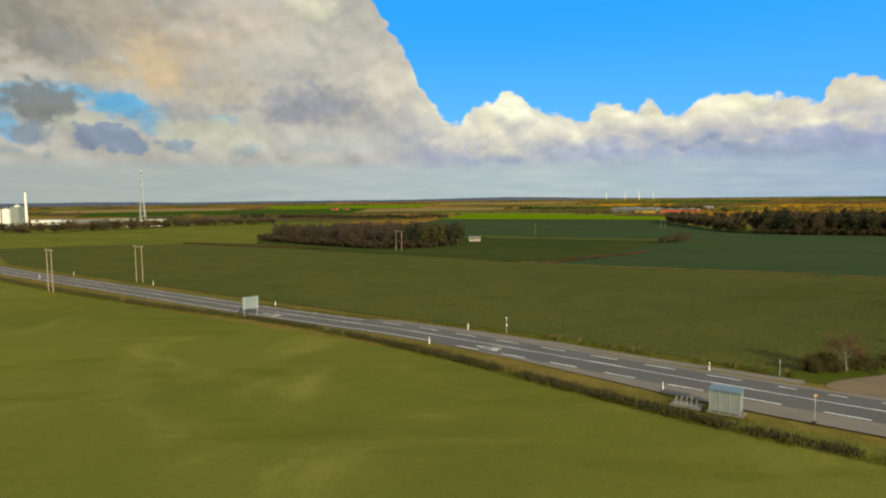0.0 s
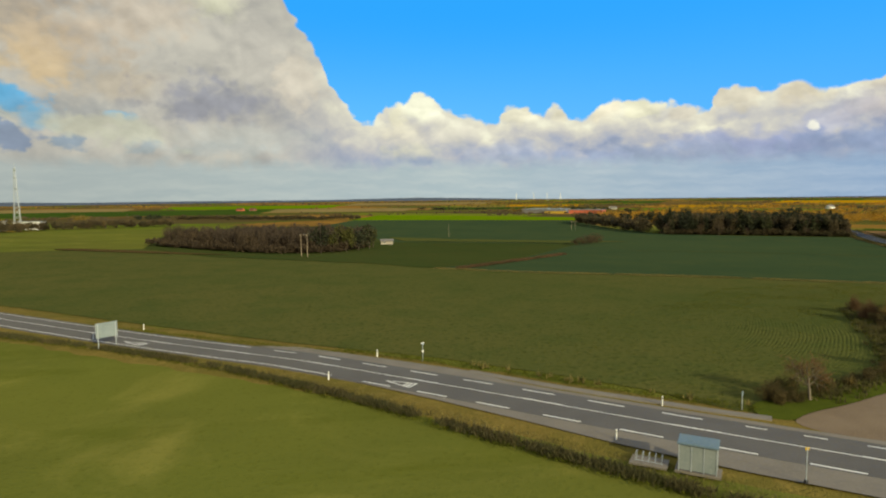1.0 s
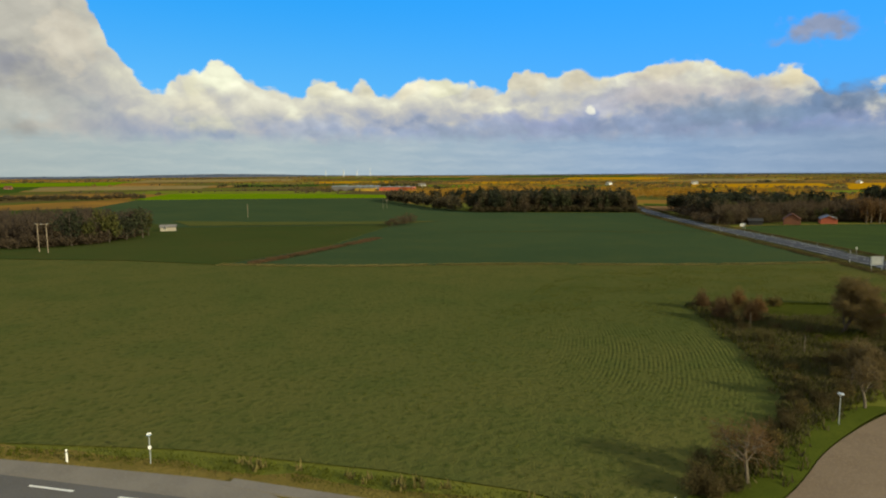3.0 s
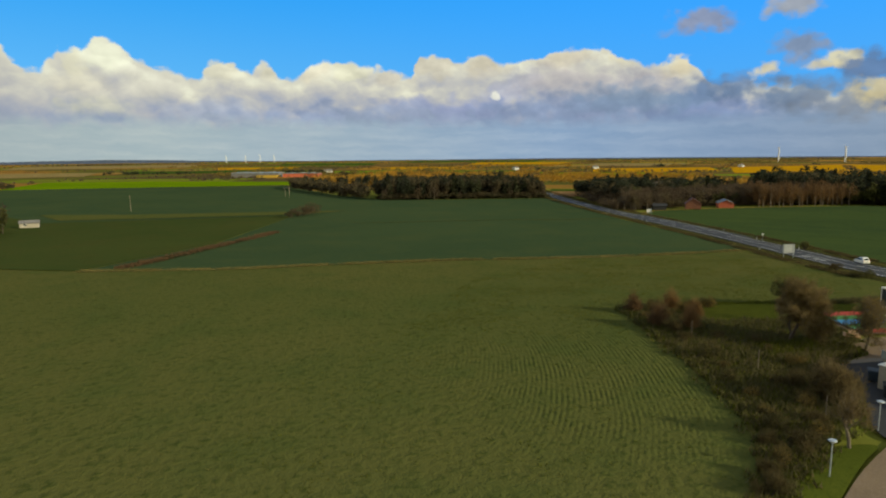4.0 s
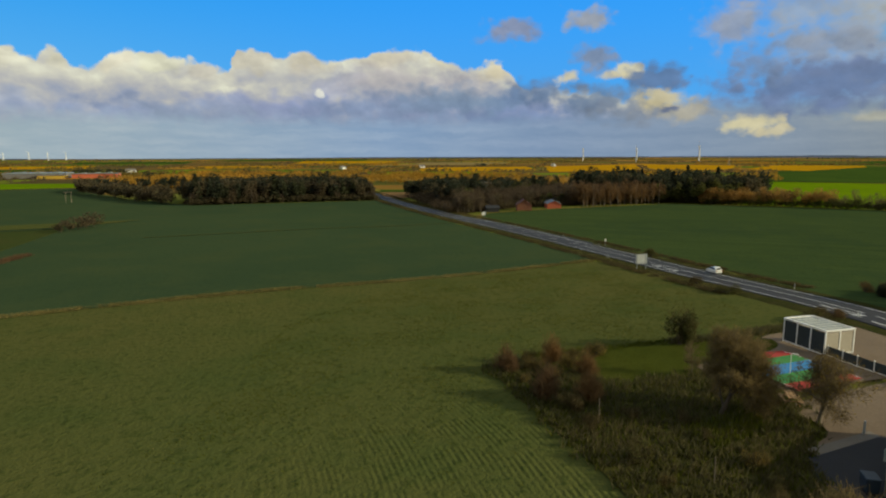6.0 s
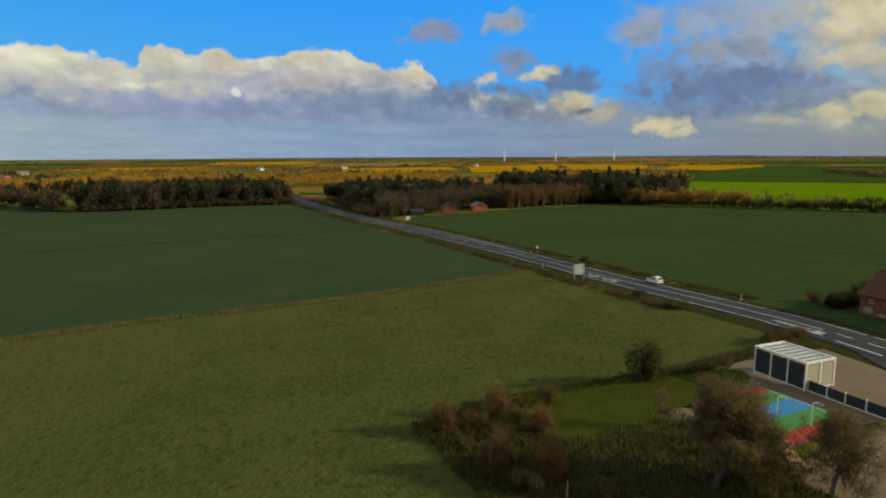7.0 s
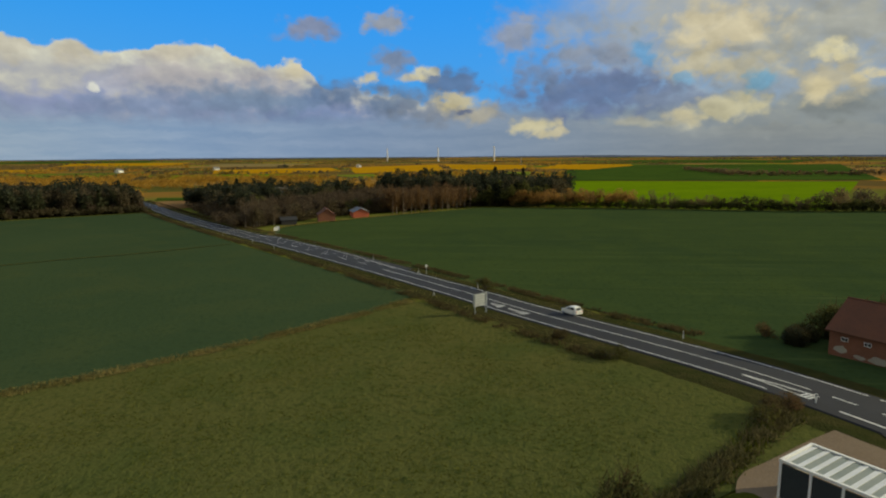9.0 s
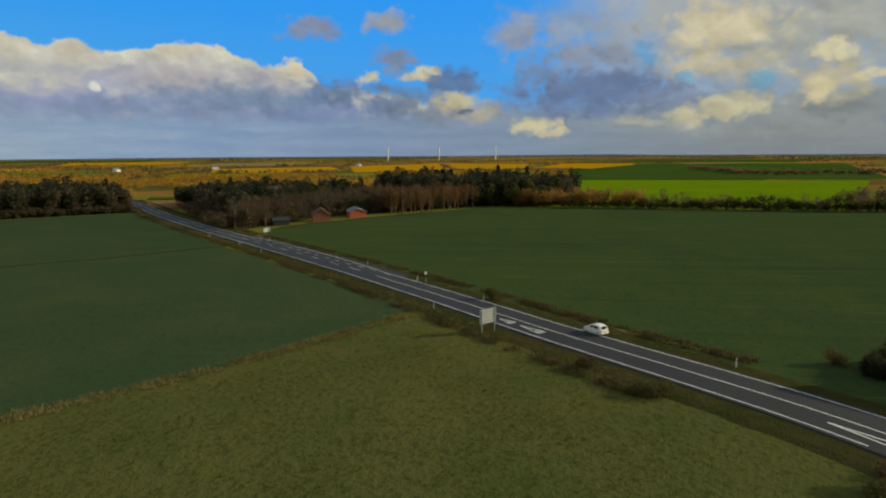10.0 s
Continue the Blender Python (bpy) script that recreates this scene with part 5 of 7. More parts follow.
# grove in the middle of the fields
GROVE = [(-95, 322), (-42, 268), (-22, 260), (-4, 268), (2, 290), (10, 303), (4, 345), (-20, 352), (-60, 345)]
wood_floor(GROVE, "brown leaf litter under the trees")
near, rest = front(spots_in(GROVE, 4.6, rs), [(-95, 322), (-42, 268), (-22, 260), (-4, 268)], 5.0)
scatter(bare_far("grove trees", 4, 8.6, 3.2, label="bare brown tree of the field grove"), near, rs, 0.75, 1.1)
wood_stuff("grove_undergrowth", spots_on([(-95, 322), (-42, 268), (-22, 260), (-4, 268), (4, 290)], 1.4, rs, 2.0), "leaf", "twigs_dark", 4.4, 2.4, 110, 0.45, "dense brown undergrowth along the grove", 52)
wood_stuff("grove", rest, "bare", "twigs_dark", 9.0, 3.4, 330, 0.6, "dense bare brown wood of the field grove", 21)
scatter([far_tree(91, 9.6, 4.2, "leaf", "leaf", "bark", 420, 0.6, "dark evergreen tree at the end of the grove", group="grove evergreens"),
         far_tree(92, 10.5, 4.0, "leaf", "fir", "bark", 420, 0.6, "dark evergreen tree at the end of the grove", group="grove evergreens")],
        [(-2, 272), (3, 280), (8, 290), (10, 300), (-8, 266), (0, 296), (-12, 262), (4, 310), (-4, 284)], rs)
# dark wood along the wheat
WOOD = [(210, 402), (228, 394), (247, 384), (268, 372), (290, 358), (305, 349), (322, 378), (330, 410), (305, 450), (232, 450), (214, 420)]
wood_floor(WOOD, "brown leaf litter under the trees")
EDGE = [(210, 402), (228, 394), (247, 384), (268, 372), (290, 358), (305, 349)]
near, rest = front(spots_in(WOOD, 5.6, rs), EDGE, 6.5)
scatter(fir_far("wheat wood firs", 3, 14, 3.4), near[::6], rs, 0.75, 1.1)
scatter([far_tree(95 + k, 13.5, 4.2, "leaf", ("fir", "woodland", "fir")[k], "bark", 400, 0.75, "dark broad tree at the wood's edge", group="wheat wood trees") for k in range(3)], near[1::3] + near[2::3], rs, 0.75, 1.15)
wood_stuff("dark_wood", rest[::2], "leaf", "fir", 15.0, 4.4, 330, 0.85, "dense dark evergreen wood along the wheat", 22)
wood_stuff("dark_wood", rest[::30], "fir", "fir", 15.5, 4.6, 320, 0.8, "dark firs standing out of the wood", 41)
wood_stuff("dark_wood", rest[1::2], "leaf", "woodland", 14.0, 4.4, 300, 0.9, "dense brown-olive wood along the wheat", 23)
wood_stuff("wood_undergrowth", spots_on(EDGE, 1.6, rs, 1.6) + spots_on([(x + 3, y + 5) for x, y in EDGE], 2.0, rs, 2.0), "leaf", "woodland", 4.6, 2.4, 110, 0.5, "dark brown undergrowth along the wood's edge", 51)
scatter(bare_far("wood edge trees", 3, 9, 3.0, label="bare tree at the edge of the dark wood"), spots_on(EDGE, 12, rs, 1.5), rs, 0.7, 1.1)
wood_stuff("tree_row", spots_on([(206, 420), (216, 520), (226, 600), (244, 640)], 4.2, rs, 3), "leaf", "woodland", 11, 4.4, 200, 0.9, "dark row of trees behind the wheat", 24)
wood_stuff("tree_row", spots_on([(244, 640), (330, 560), (372, 500), (352, 440)], 6, rs, 16), "leaf", "fir", 12, 5.0, 220, 1.0, "dark row of trees behind the wheat", 54)
# hamlet and its woods
HAMLET = [(252, 240), (268, 240), (300, 240), (322, 230), (345, 214), (372, 198), (384, 210), (410, 300), (388, 352), (346, 362), (312, 318), (276, 268)]
wood_floor(HAMLET, "brown leaf litter under the trees")
sp = [p for p in spots_in(HAMLET, 5.6, rs) if not (284 < p[0] < 328 and 216 < p[1] < 243) and not (346 < p[0] < 366 and 294 < p[1] < 320)]
near, rest = front(sp, [(246, 236), (268, 243), (300, 246), (322, 234)], 9.0)
near2, rest = front(rest, [(252, 240), (284, 285), (322, 334)], 7.0)
scatter(bare_far("hamlet trees", 4, 9.0, 3.4, label="bare brown tree round the hamlet") + [far_tree(181, 8.5, 3.8, "leaf", "woodland", "bark", 300, 0.5, "brown-leaved round tree at the hamlet", group="hamlet trees")], near, rs, 0.65, 1.15)
scatter([far_tree(185 + k, 7.0, 3.8, "bare", "twigs_dark", "bark", 420, 0.5, "low bare tree beside the main road", group="roadside trees") for k in range(3)], near2[::2], rs, 0.6, 1.1)
wood_stuff("hamlet_thicket", near2 + spots_on([(254, 246), (276, 272), (300, 300), (322, 330)], 2.2, rs, 4.0), "leaf", "twigs_dark", 4.6, 3.0, 150, 0.45, "dense brown thicket beside the main road", 55)
wood_stuff("hamlet_thicket", spots_on([(270, 242), (300, 246), (326, 232), (350, 214), (376, 197)], 2.0, rs, 2.5), "leaf", "woodland", 3.6, 2.4, 120, 0.45, "dark undergrowth round the hamlet", 56)
wood_stuff("hamlet_wood", [p for p in rest if p[1] < 268], "bare", "twigs_dark", 10.0, 3.6, 320, 0.65, "bare brown wood round the hamlet", 25)
deep = [p for p in rest if p[1] >= 268]
wood_stuff("hamlet_wood", deep[::5], "leaf", "fir", 14.5, 4.2, 320, 0.8, "dense dark fir wood behind the hamlet", 26)
wood_stuff("hamlet_wood", deep[1::5] + deep[2::5], "leaf", "fir", 13.0, 4.4, 320, 0.8, "dark evergreen wood behind the hamlet", 57)
wood_stuff("hamlet_wood", deep[3::5], "leaf", "woodland", 12.0, 4.6, 300, 0.85, "dark brown-olive wood behind the hamlet", 42)
wood_stuff("hamlet_wood", deep[7::80], "fir", "fir", 15.0, 4.6, 320, 0.8, "single dark firs standing out of the wood", 58)
wood_stuff("hamlet_wood", deep[4::5], "leaf", "leaf", 11.0, 4.4, 280, 0.8, "olive-brown wood behind the hamlet", 27)
scatter(fir_far("hamlet firs", 2, 14.5, 3.6, "tall dark fir beside the white house"), [(366, 318), (371, 312), (376, 320), (342, 268), (352, 262)], rs, 0.85, 1.1)
scatter([far_tree(190, 8.0, 3.6, "leaf", "leaf", "bark", 380, 0.5, "olive-green garden tree behind the red house", group="garden trees")], [(322, 236), (331, 232), (338, 228)], rs, 0.7, 1.0)
scatter(bare_far("hamlet poplars", 2, 11.5, 2.2, label="tall bare poplar at the crossing", bark="pale_bark"), spots_on([(256, 243), (264, 241), (272, 245)], 3.2, rs, 3), rs, 0.75, 1.1)
scatter(bare_far("birch row", 3, 12.0, 2.8, "twigs_red", "bare reddish birch with a pale trunk", "pale_bark"), spots_on([(326, 216), (347, 207), (372, 194)], 2.8, rs, 1.4), rs, 0.8, 1.05)
wood_stuff("birch_wood", spots_on([(328, 221), (349, 212), (375, 199)], 1.5, rs, 3.0), "bare", "twigs_red", 12.5, 3.2, 330, 0.6, "reddish bare birch wood behind the row", 28)
BIG = [(376, 206), (384, 168), (396, 150), (424, 150), (490, 210), (460, 290), (402, 270)]
wood_floor(BIG, "brown leaf litter under the trees")
sp = spots_in(BIG, 5.8, rs)
wood_stuff("big_wood", sp[::28], "fir", "fir", 18.0, 5.0, 420, 0.85, "tall dark firs of the large wood", 29)
wood_stuff("big_wood", sp[1::4], "leaf", "woodland", 15.0, 4.8, 340, 0.9, "brown-olive crowns of the large wood", 44)
wood_stuff("big_wood", sp[2::4] + sp[3::4], "leaf", "fir", 17.0, 4.6, 340, 0.9, "dense dark crowns of the large wood", 43)
wood_stuff("big_wood", spots_on([(376, 200), (383, 175), (388, 158)], 4.5, rs, 4), "leaf", "leaf", 13, 4.4, 320, 0.8, "olive and dark trees before the fir wood", 30)
scatter([far_tree(120 + k, 9.5, 4.4, "leaf", "beech", "bark", 420, 0.5, "brown-leaved beech at the edge of the wood", group="wood edge beeches") for k in range(3)], spots_on([(381, 172), (382, 150), (382, 130), (381, 112)], 3.0, rs, 3.0), rs, 0.8, 1.1)
scatter([far_tree(130 + k, 7.8, 3.6, "bare", "twigs", "bark", 300, 0.6, "bare hedge tree between two fields", group="hedge trees") for k in range(3)]
        + [far_tree(134 + k, 7, 3.4, "leaf", "leaf", "bark", 320, 0.5, "olive hedge tree between two fields", group="hedge trees") for k in range(2)], spots_on([(378, 112), (374, 74), (371, 34), (380, -60)], 3.4, rs, 1.4), rs, 0.65, 1.1)
wood_stuff("field_hedge", spots_on([(381, 174), (381, 140), (378, 108), (374, 74), (371, 34), (380, -60)], 1.6, rs, 1.0), "leaf", "leaf", 3.8, 2.0, 120, 0.45, "low dark hedge under the hedge trees", 31)
scatter([far_tree(137, 12, 6.0, "leaf", "twigs", "bark", 520, 0.7, "large brown tree at the field corner", group="corner trees")], [(384, 24), (388, 14), (380, 8), (392, 0)], rs, 0.8, 1.0)
# bushes out in the wheat
scatter([far_tree(140 + k, 4.6, 3.2, "leaf", "woodland", "bark", 300, 0.4, "brown thicket in the middle of the wheat", name="thicket", group="field thickets") for k in range(2)], [(111, 304), (115, 307), (119, 311), (123, 315), (127, 318)], rs)
# hedges to the north-west
HEDGE_NW = [(-420, 330), (-284, 400), (-266, 450), (-258, 520), (-236, 590), (-180, 655)]
scatter([far_tree(145 + k, 9, 4.2, "bare", "twigs", "bark", 260, 0.7, "bare tree in the long hedge", group="long hedge trees") for k in range(3)], spots_on(HEDGE_NW, 11, rs, 3), rs, 0.7, 1.1)
wood_stuff("long_hedge", spots_on(HEDGE_NW, 2.6, rs, 4), "leaf", "woodland", 7.5, 3.6, 200, 0.7, "dense dark brown hedge along the meadow", 32)
wood_stuff("far_hedge", spots_on([(-240, 900), (-145, 858), (-62, 812), (6, 812)], 3.4, rs, 3), "leaf", "woodland", 6.5, 4.2, 140, 0.9, "brown hedge behind the far field", 33)


OPEN_FIELDS = [[(958, 600), (1396, 870), (1780, 790), (1091, 488)], [(1100, 470), (1780, 770), (1790, 520), (1300, 395)], [(791, 878), (894, 717), (863, 607), (777, 551), (673, 621)],
               [(1109, 1040), (1368, 902), (1048, 678), (897, 841)], [(730, 200), (760, -70), (1850, -260), (1750, 430)], [(-10, 780), (130, 740), (268, 690), (290, 800), (150, 960), (40, 1010)]] + [plot_corners(*row[:4]) for row in PLOTS]


def far_stuff(name, spots, mat, label, h=(6, 12), n=26, size=1.6, seed=1):
    """Woods and hedges near the skyline, in one mesh."""
    rng = np.random.default_rng(seed)
    bits = []
    for x, y in spots:
        if any(inside(f, x, y) for f in OPEN_FIELDS):
            continue
        hh = rng.uniform(*h)
        c = rng.normal(0, 1, (n, 3)) * (hh * 0.32, hh * 0.32, hh * 0.2) + (0, 0, hh * 0.5)
        c[:, 2] = np.clip(c[:, 2], 0.3, hh)
        bits.append(c + np.array([x, y, float(gz(x, y))]))
    v, f = flakes(np.concatenate(bits), size, rng)
    tagged(mesh_object(name, v, f.tolist(), M[mat]), label, "trees", kind="stuff")


def polar(az, dist):
    return 80 + dist * math.sin(radians(az)), 100 + dist * math.cos(radians(az))


def belts(count, az0, az1, d0, d1, rng, reach=120, wide=14, gap=9.0):
    """Places in strips and small copses that follow the lines of the fields."""
    out = []
    for _ in range(count):
        dist = math.exp(rng.uniform(math.log(d0), math.log(d1)))
        x, y = polar(rng.uniform(az0, az1), dist)
        a = radians(rng.choice([38, 128]) + rng.uniform(-14, 14))
        ln, wd = rng.uniform(0.35, 1.6) * reach * (1 + dist / 1500), rng.uniform(0.2, 1.5) * wide * (1 + dist / 2500)
        g = gap * (1 + dist / 2500)
        for _ in range(max(4, int(ln * max(wd, g * 0.8) / (g * g)))):
            u, v = ln * (rng.random() - 0.5), wd * rng.gauss(0, 0.35)
            out.append((x + math.cos(a) * u - math.sin(a) * v, y + math.sin(a) * u + math.cos(a) * v))
    return out


rf = random.Random(11)
far_stuff("far_woods", belts(18, -38, 20, 900, 3600, rf, 120, 18, 10) + belts(36, 12, 112, 900, 4000, rf, 150, 20, 10), "gold", "olive-brown far woods near the skyline", (4, 8), 26, 1.3, 2)
far_stuff("far_hedges", belts(30, -38, 15, 800, 3600, rf, 170, 6, 8) + belts(80, 10, 112, 700, 3600, rf, 170, 8, 8), "twigs", "brown far hedgerows between the fields", (2.5, 6), 22, 0.9, 3)
far_stuff("far_copses", belts(26, -38, 112, 800, 3400, rf, 70, 22, 9), "fir", "small dark copses between far fields", (4, 8), 26, 1.2, 7)
far_stuff("brown_woods", belts(34, 14, 90, 900, 3000, rf, 120, 30, 9), "gold", "brown autumn woods far off", (4, 8), 24, 1.0, 8)
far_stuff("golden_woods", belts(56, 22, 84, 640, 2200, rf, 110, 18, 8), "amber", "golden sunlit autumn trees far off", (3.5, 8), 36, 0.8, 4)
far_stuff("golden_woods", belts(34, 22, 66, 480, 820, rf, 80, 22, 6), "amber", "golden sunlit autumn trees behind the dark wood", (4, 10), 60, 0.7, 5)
far_stuff("skyline_woods", belts(40, -40, 115, 2800, 4200, rf, 260, 20, 14), "twigs", "brown wooded ridges on the skyline", (3, 7), 14, 2.4, 6)

wood_stuff("ridge_hedge", spots_on([(1222, 93), (1060, 50), (930, 21), (937, -47), (960, -140)], 7, rs, 4), "leaf", "twigs", 8.0, 5.0, 60, 1.6, "dark hedge on the far green slope", 45)

# ---------------------------------------------------------------- yard scrub and single trees
rb = random.Random(3)


def put(ob, x, y, s=1.0, turn=0.0, lift=0.22):
    ob.matrix_basis = Matrix.Translation(ground_at(x, y, lift)) @ Matrix.Rotation(turn, 4, "Z") @ Matrix.Diagonal((s, s, s, 1))
    return ob


put(bare_tree(11, 4.4, 0.95, 0.55, 3, "twigs_red", "pale_bark", "small bare tree with pale branches above the scrub", forks=(4, 3, 2)), 44.2, 63.7)
put(bare_tree(12, 4.6, 0.55, 0.45, 5, "twigs", "pale_bark", "slender bare birch with a pale forked trunk", forks=(3, 3, 2)), 63.6, 67.6)
put(bare_tree(13, 6.6, 1.0, 0.6, 22, "twigs", "bark", "broad brown tree with dense fine twigs", leaves=5200, leaf_mat="gold", width=0.016, forks=(6, 4, 3), first=0.1), 84.4, 82.1)
put(bare_tree(14, 5.6, 1.0, 0.5, 10, "twigs", "pale_bark", "small tree with sparse golden leaves by the picnic table", leaves=2600, leaf_mat="gold", forks=(5, 3, 3)), 87.2, 75.8)
put(bare_tree(15, 3.0, 0.5, 0.35, 4, "twigs", "pale_bark", "bare young sapling on the lawn", forks=(3, 2, 2), trunk=0.05), 92.4, 86.9)
put(bush(21, 3.5, 1.9, "leaf", "dense olive-green bush at the lawn's edge", 2600, 0.12), 100.8, 91.0)
put(bush(36, 3.3, 2.3, "tree_brown", "round brown bush beside the white building", 2600, 0.10, "twigs", per=900), 71.4, 71.6, 1.0, 0.0, 0.2)
kinds = [bush(30, 3.0, 2.0, "brush", "brown leafless thicket in the yard scrub", 700, 0.09, per=700, group="yard scrub"), bush(31, 2.6, 1.7, "leaf", "olive-brown bush in the yard scrub", 900, 0.10, per=400, group="yard scrub"),
         bush(32, 2.2, 1.6, "gold", "yellow-brown bush in the yard scrub", 700, 0.09, per=500, group="yard scrub"), bush(33, 3.2, 1.8, "twigs_red", "reddish bare bush in the yard scrub", 500, 0.07, "twigs_red", per=900, group="yard scrub")]
more_brown = bush(34, 2.4, 1.9, "brush", "low brown thicket in the yard scrub", 900, 0.09, per=600, group="yard scrub")
tall = [(83.2, 101.6), (84.8, 99.6), (86.6, 101.2), (88.2, 99.4), (87.5, 97.2), (81.5, 98.4), (79.6, 95.2), (90.4, 98.2), (84.2, 96.8), (86.6, 94.8), (92.2, 96.6), (78.6, 92.4), (81.2, 91.8)]
low = [(76.4, 89), (73.5, 84.5), (71.5, 81.8), (69, 79.5), (67, 76.5), (64.5, 74), (62.5, 72.2), (60, 71), (58, 69.3), (55.6, 68.6), (53.5, 67.6), (51, 66.8), (48.6, 66.2), (46.5, 65.4), (43, 65.6), (41.6, 64.6), (40.2, 64.2), (42.8, 63.4),
       (66, 71.2), (64, 69.6), (68.5, 73), (70.8, 72.2), (73, 73.6), (71.5, 75.5), (75, 76), (69, 70.6), (77.5, 78), (74.5, 79.4), (79.5, 81.5), (72.5, 77.5), (81.5, 83.8), (77, 84), (79.5, 87.6), (83.6, 86.5), (61, 69), (86.6, 84), (88.8, 83.4), (90.4, 84.8)]
scatter(kinds[::-1][:1] + kinds[:1], tall[::3], rb, 0.7, 0.95, 0.1)
scatter(kinds[1:3] + [more_brown], [p for k, p in enumerate(tall) if k % 3] + low[::2] + low[1:24:2], rb, 0.35, 0.7, 0.1)


def grass_stuff(name, spots, mat, label, size, per, tallness=1.0, lean=0.4, spread=0.25, seed=1, lift=0.2):
    """Tufts of blades on the given places, in one mesh."""
    rng = np.random.default_rng(seed)
    p = np.asarray(spots, float)
    c = np.repeat(np.stack([p[:, 0], p[:, 1], gz(p[:, 0], p[:, 1]) + lift], 1), per, 0)
    c[:, :2] += rng.normal(0, spread, (len(c), 2))
    v, f = blades(c, size, rng, tallness, lean)
    bits = [(v, f)]
    ob = mesh_object(name, *joined(bits), M[mat])
    return tagged(ob, label, "grass", kind="stuff")


def strip_spots(points, o0, o1, density, seed, clump=0.0):
    """Random places in a strip along a line."""
    rng = np.random.default_rng(seed)
    line, left, run = spline(points, 1.0)
    n = int(run[-1] * abs(o1 - o0) * density)
    s, o = rng.uniform(0, run[-1], n), rng.uniform(min(o0, o1), max(o0, o1), n)
    if clump:
        keep = (np.sin(s * 0.21) + np.sin(s * 0.57 + 1) + np.sin(s * 1.3 + 2) + rng.normal(0, 0.9, n)) > -clump
        s, o = s[keep], o[keep]
    g = lambda a: np.interp(s, run, a)
    return np.stack([g(line[:, 0]) + g(left[:, 0]) * o, g(line[:, 1]) + g(left[:, 1]) * o], 1)


BRUSH_A = [(-130, 166), (-90, 136), (-54, 111.5), (-21, 90.6), (0, 73), (13.8, 58.8), (20.4, 52.2), (26.4, 46.6), (40, 36), (56, 24)]
grass_stuff("roadside_brush", strip_spots(BRUSH_A, -0.6, 0.7, 24, 1, 0.9), "weeds", "brown brush and tall weeds along the field's edge", 0.36, 6, 1.3, 0.5, 0.2, 1)
grass_stuff("roadside_grass", strip_spots(BRUSH_A, 0.6, 2.6, 7, 2), "straw", "dry yellow grass along the road's verge", 0.16, 5, 1.0, 0.5, 0.2, 2)
grass_stuff("roadside_grass", strip_spots(BRUSH_A, -1.2, 0.2, 5, 3), "blade", "green tufts at the foot of the brush", 0.24, 5, 1.0, 0.5, 0.2, 3)
FAR_A = [(-40, 113), (-8, 93.5), (4, 87.8), (14.6, 80.4), (23.6, 73), (30, 67.6), (37.5, 62)]
grass_stuff("field_edge_grass", strip_spots(FAR_A, -0.3, 1.6, 7, 4), "blade", "rank green grass along the footpath", 0.2, 6, 1.0, 0.5, 0.2, 4)
grass_stuff("field_edge_grass", strip_spots(FAR_A[3:], 0.2, 1.4, 1.2, 5, 0.1), "straw", "pale dry tufts along the footpath", 0.5, 8, 1.2, 0.4, 0.15, 5)
for side, seed in ((-1, 6), (1, 7)):
    grass_stuff("roadside_brush", strip_spots([p for p in ROAD_B[2:11]], side * 7.4, side * 9.4, 9, seed, 0.5), "brush", "brown weeds along the main road's ditch", 0.34, 6, 1.3, 0.5, 0.25, seed)
    grass_stuff("roadside_grass", strip_spots([p for p in ROAD_B[3:11]], side * 4.8, side * 8.2, 3, seed + 2), "straw", "dry yellow grass along the main road", 0.15, 5, 1.0, 0.5, 0.2, seed + 2)
BORDER = [(25, 190), (49, 175.4), (65, 169.6), (90, 160), (113.5, 147), (131, 138.9), (147, 133.2), (158, 130)]
grass_stuff("boundary_grass", strip_spots(BORDER, -1.3, 1.0, 14, 10, 1.2), "straw", "pale uncut grass on the boundary between fields", 0.24, 5, 1.2, 0.5, 0.3, 10)
YARD_EDGE = [(88, 102.6), (93, 98.8), (97.4, 95.2), (101.5, 92.0), (107, 87.6), (113, 84.4), (119, 81.8), (124.5, 78.6)]
grass_stuff("yard_hedge", strip_spots(YARD_EDGE[3:], -0.9, 0.7, 16, 31, 0.9), "weeds", "low brown hedge between pasture and gravel", 0.42, 7, 1.4, 0.5, 0.3, 31, 0.1)
grass_stuff("yard_hedge", strip_spots(YARD_EDGE, -0.9, 0.9, 9, 32), "blade", "green weeds on the edge of the yard", 0.26, 6, 1.2, 0.5, 0.25, 32, 0.1)
SCRUB = [(83.4, 104.2), (75.2, 92.2), (69.2, 82.8), (62.8, 74.6), (57.5, 70.0), (44, 64.6), (46, 63.4), (57, 67.5), (70, 69.6), (76, 72.5), (80, 75.6), (84.5, 75.4), (89.5, 78.0), (92.0, 80.0), (94.6, 84.4), (92, 86.5), (86, 92), (86.5, 103)]
rg = random.Random(8)
spots = [(x + rg.gauss(0, 0.55), y + rg.gauss(0, 0.55)) for x, y in spots_in(SCRUB, 0.42, rg)]
grass_stuff("scrub_grass", spots, "weeds", "tall brown weeds in the yard scrub", 0.42, 7, 1.3, 0.4, 0.22, 12)
grass_stuff("scrub_grass", spots, "blade", "rank green grass in the yard scrub", 0.34, 6, 1.2, 0.5, 0.22, 13)
grass_stuff("reed_bed", spots_in([(78, 80.5), (84, 78.6), (86.5, 80.5), (80, 83.5)], 0.3, rg), "blade", "yellow-green reeds under the trees", 0.4, 6, 1.5, 0.25, 0.15, 14)
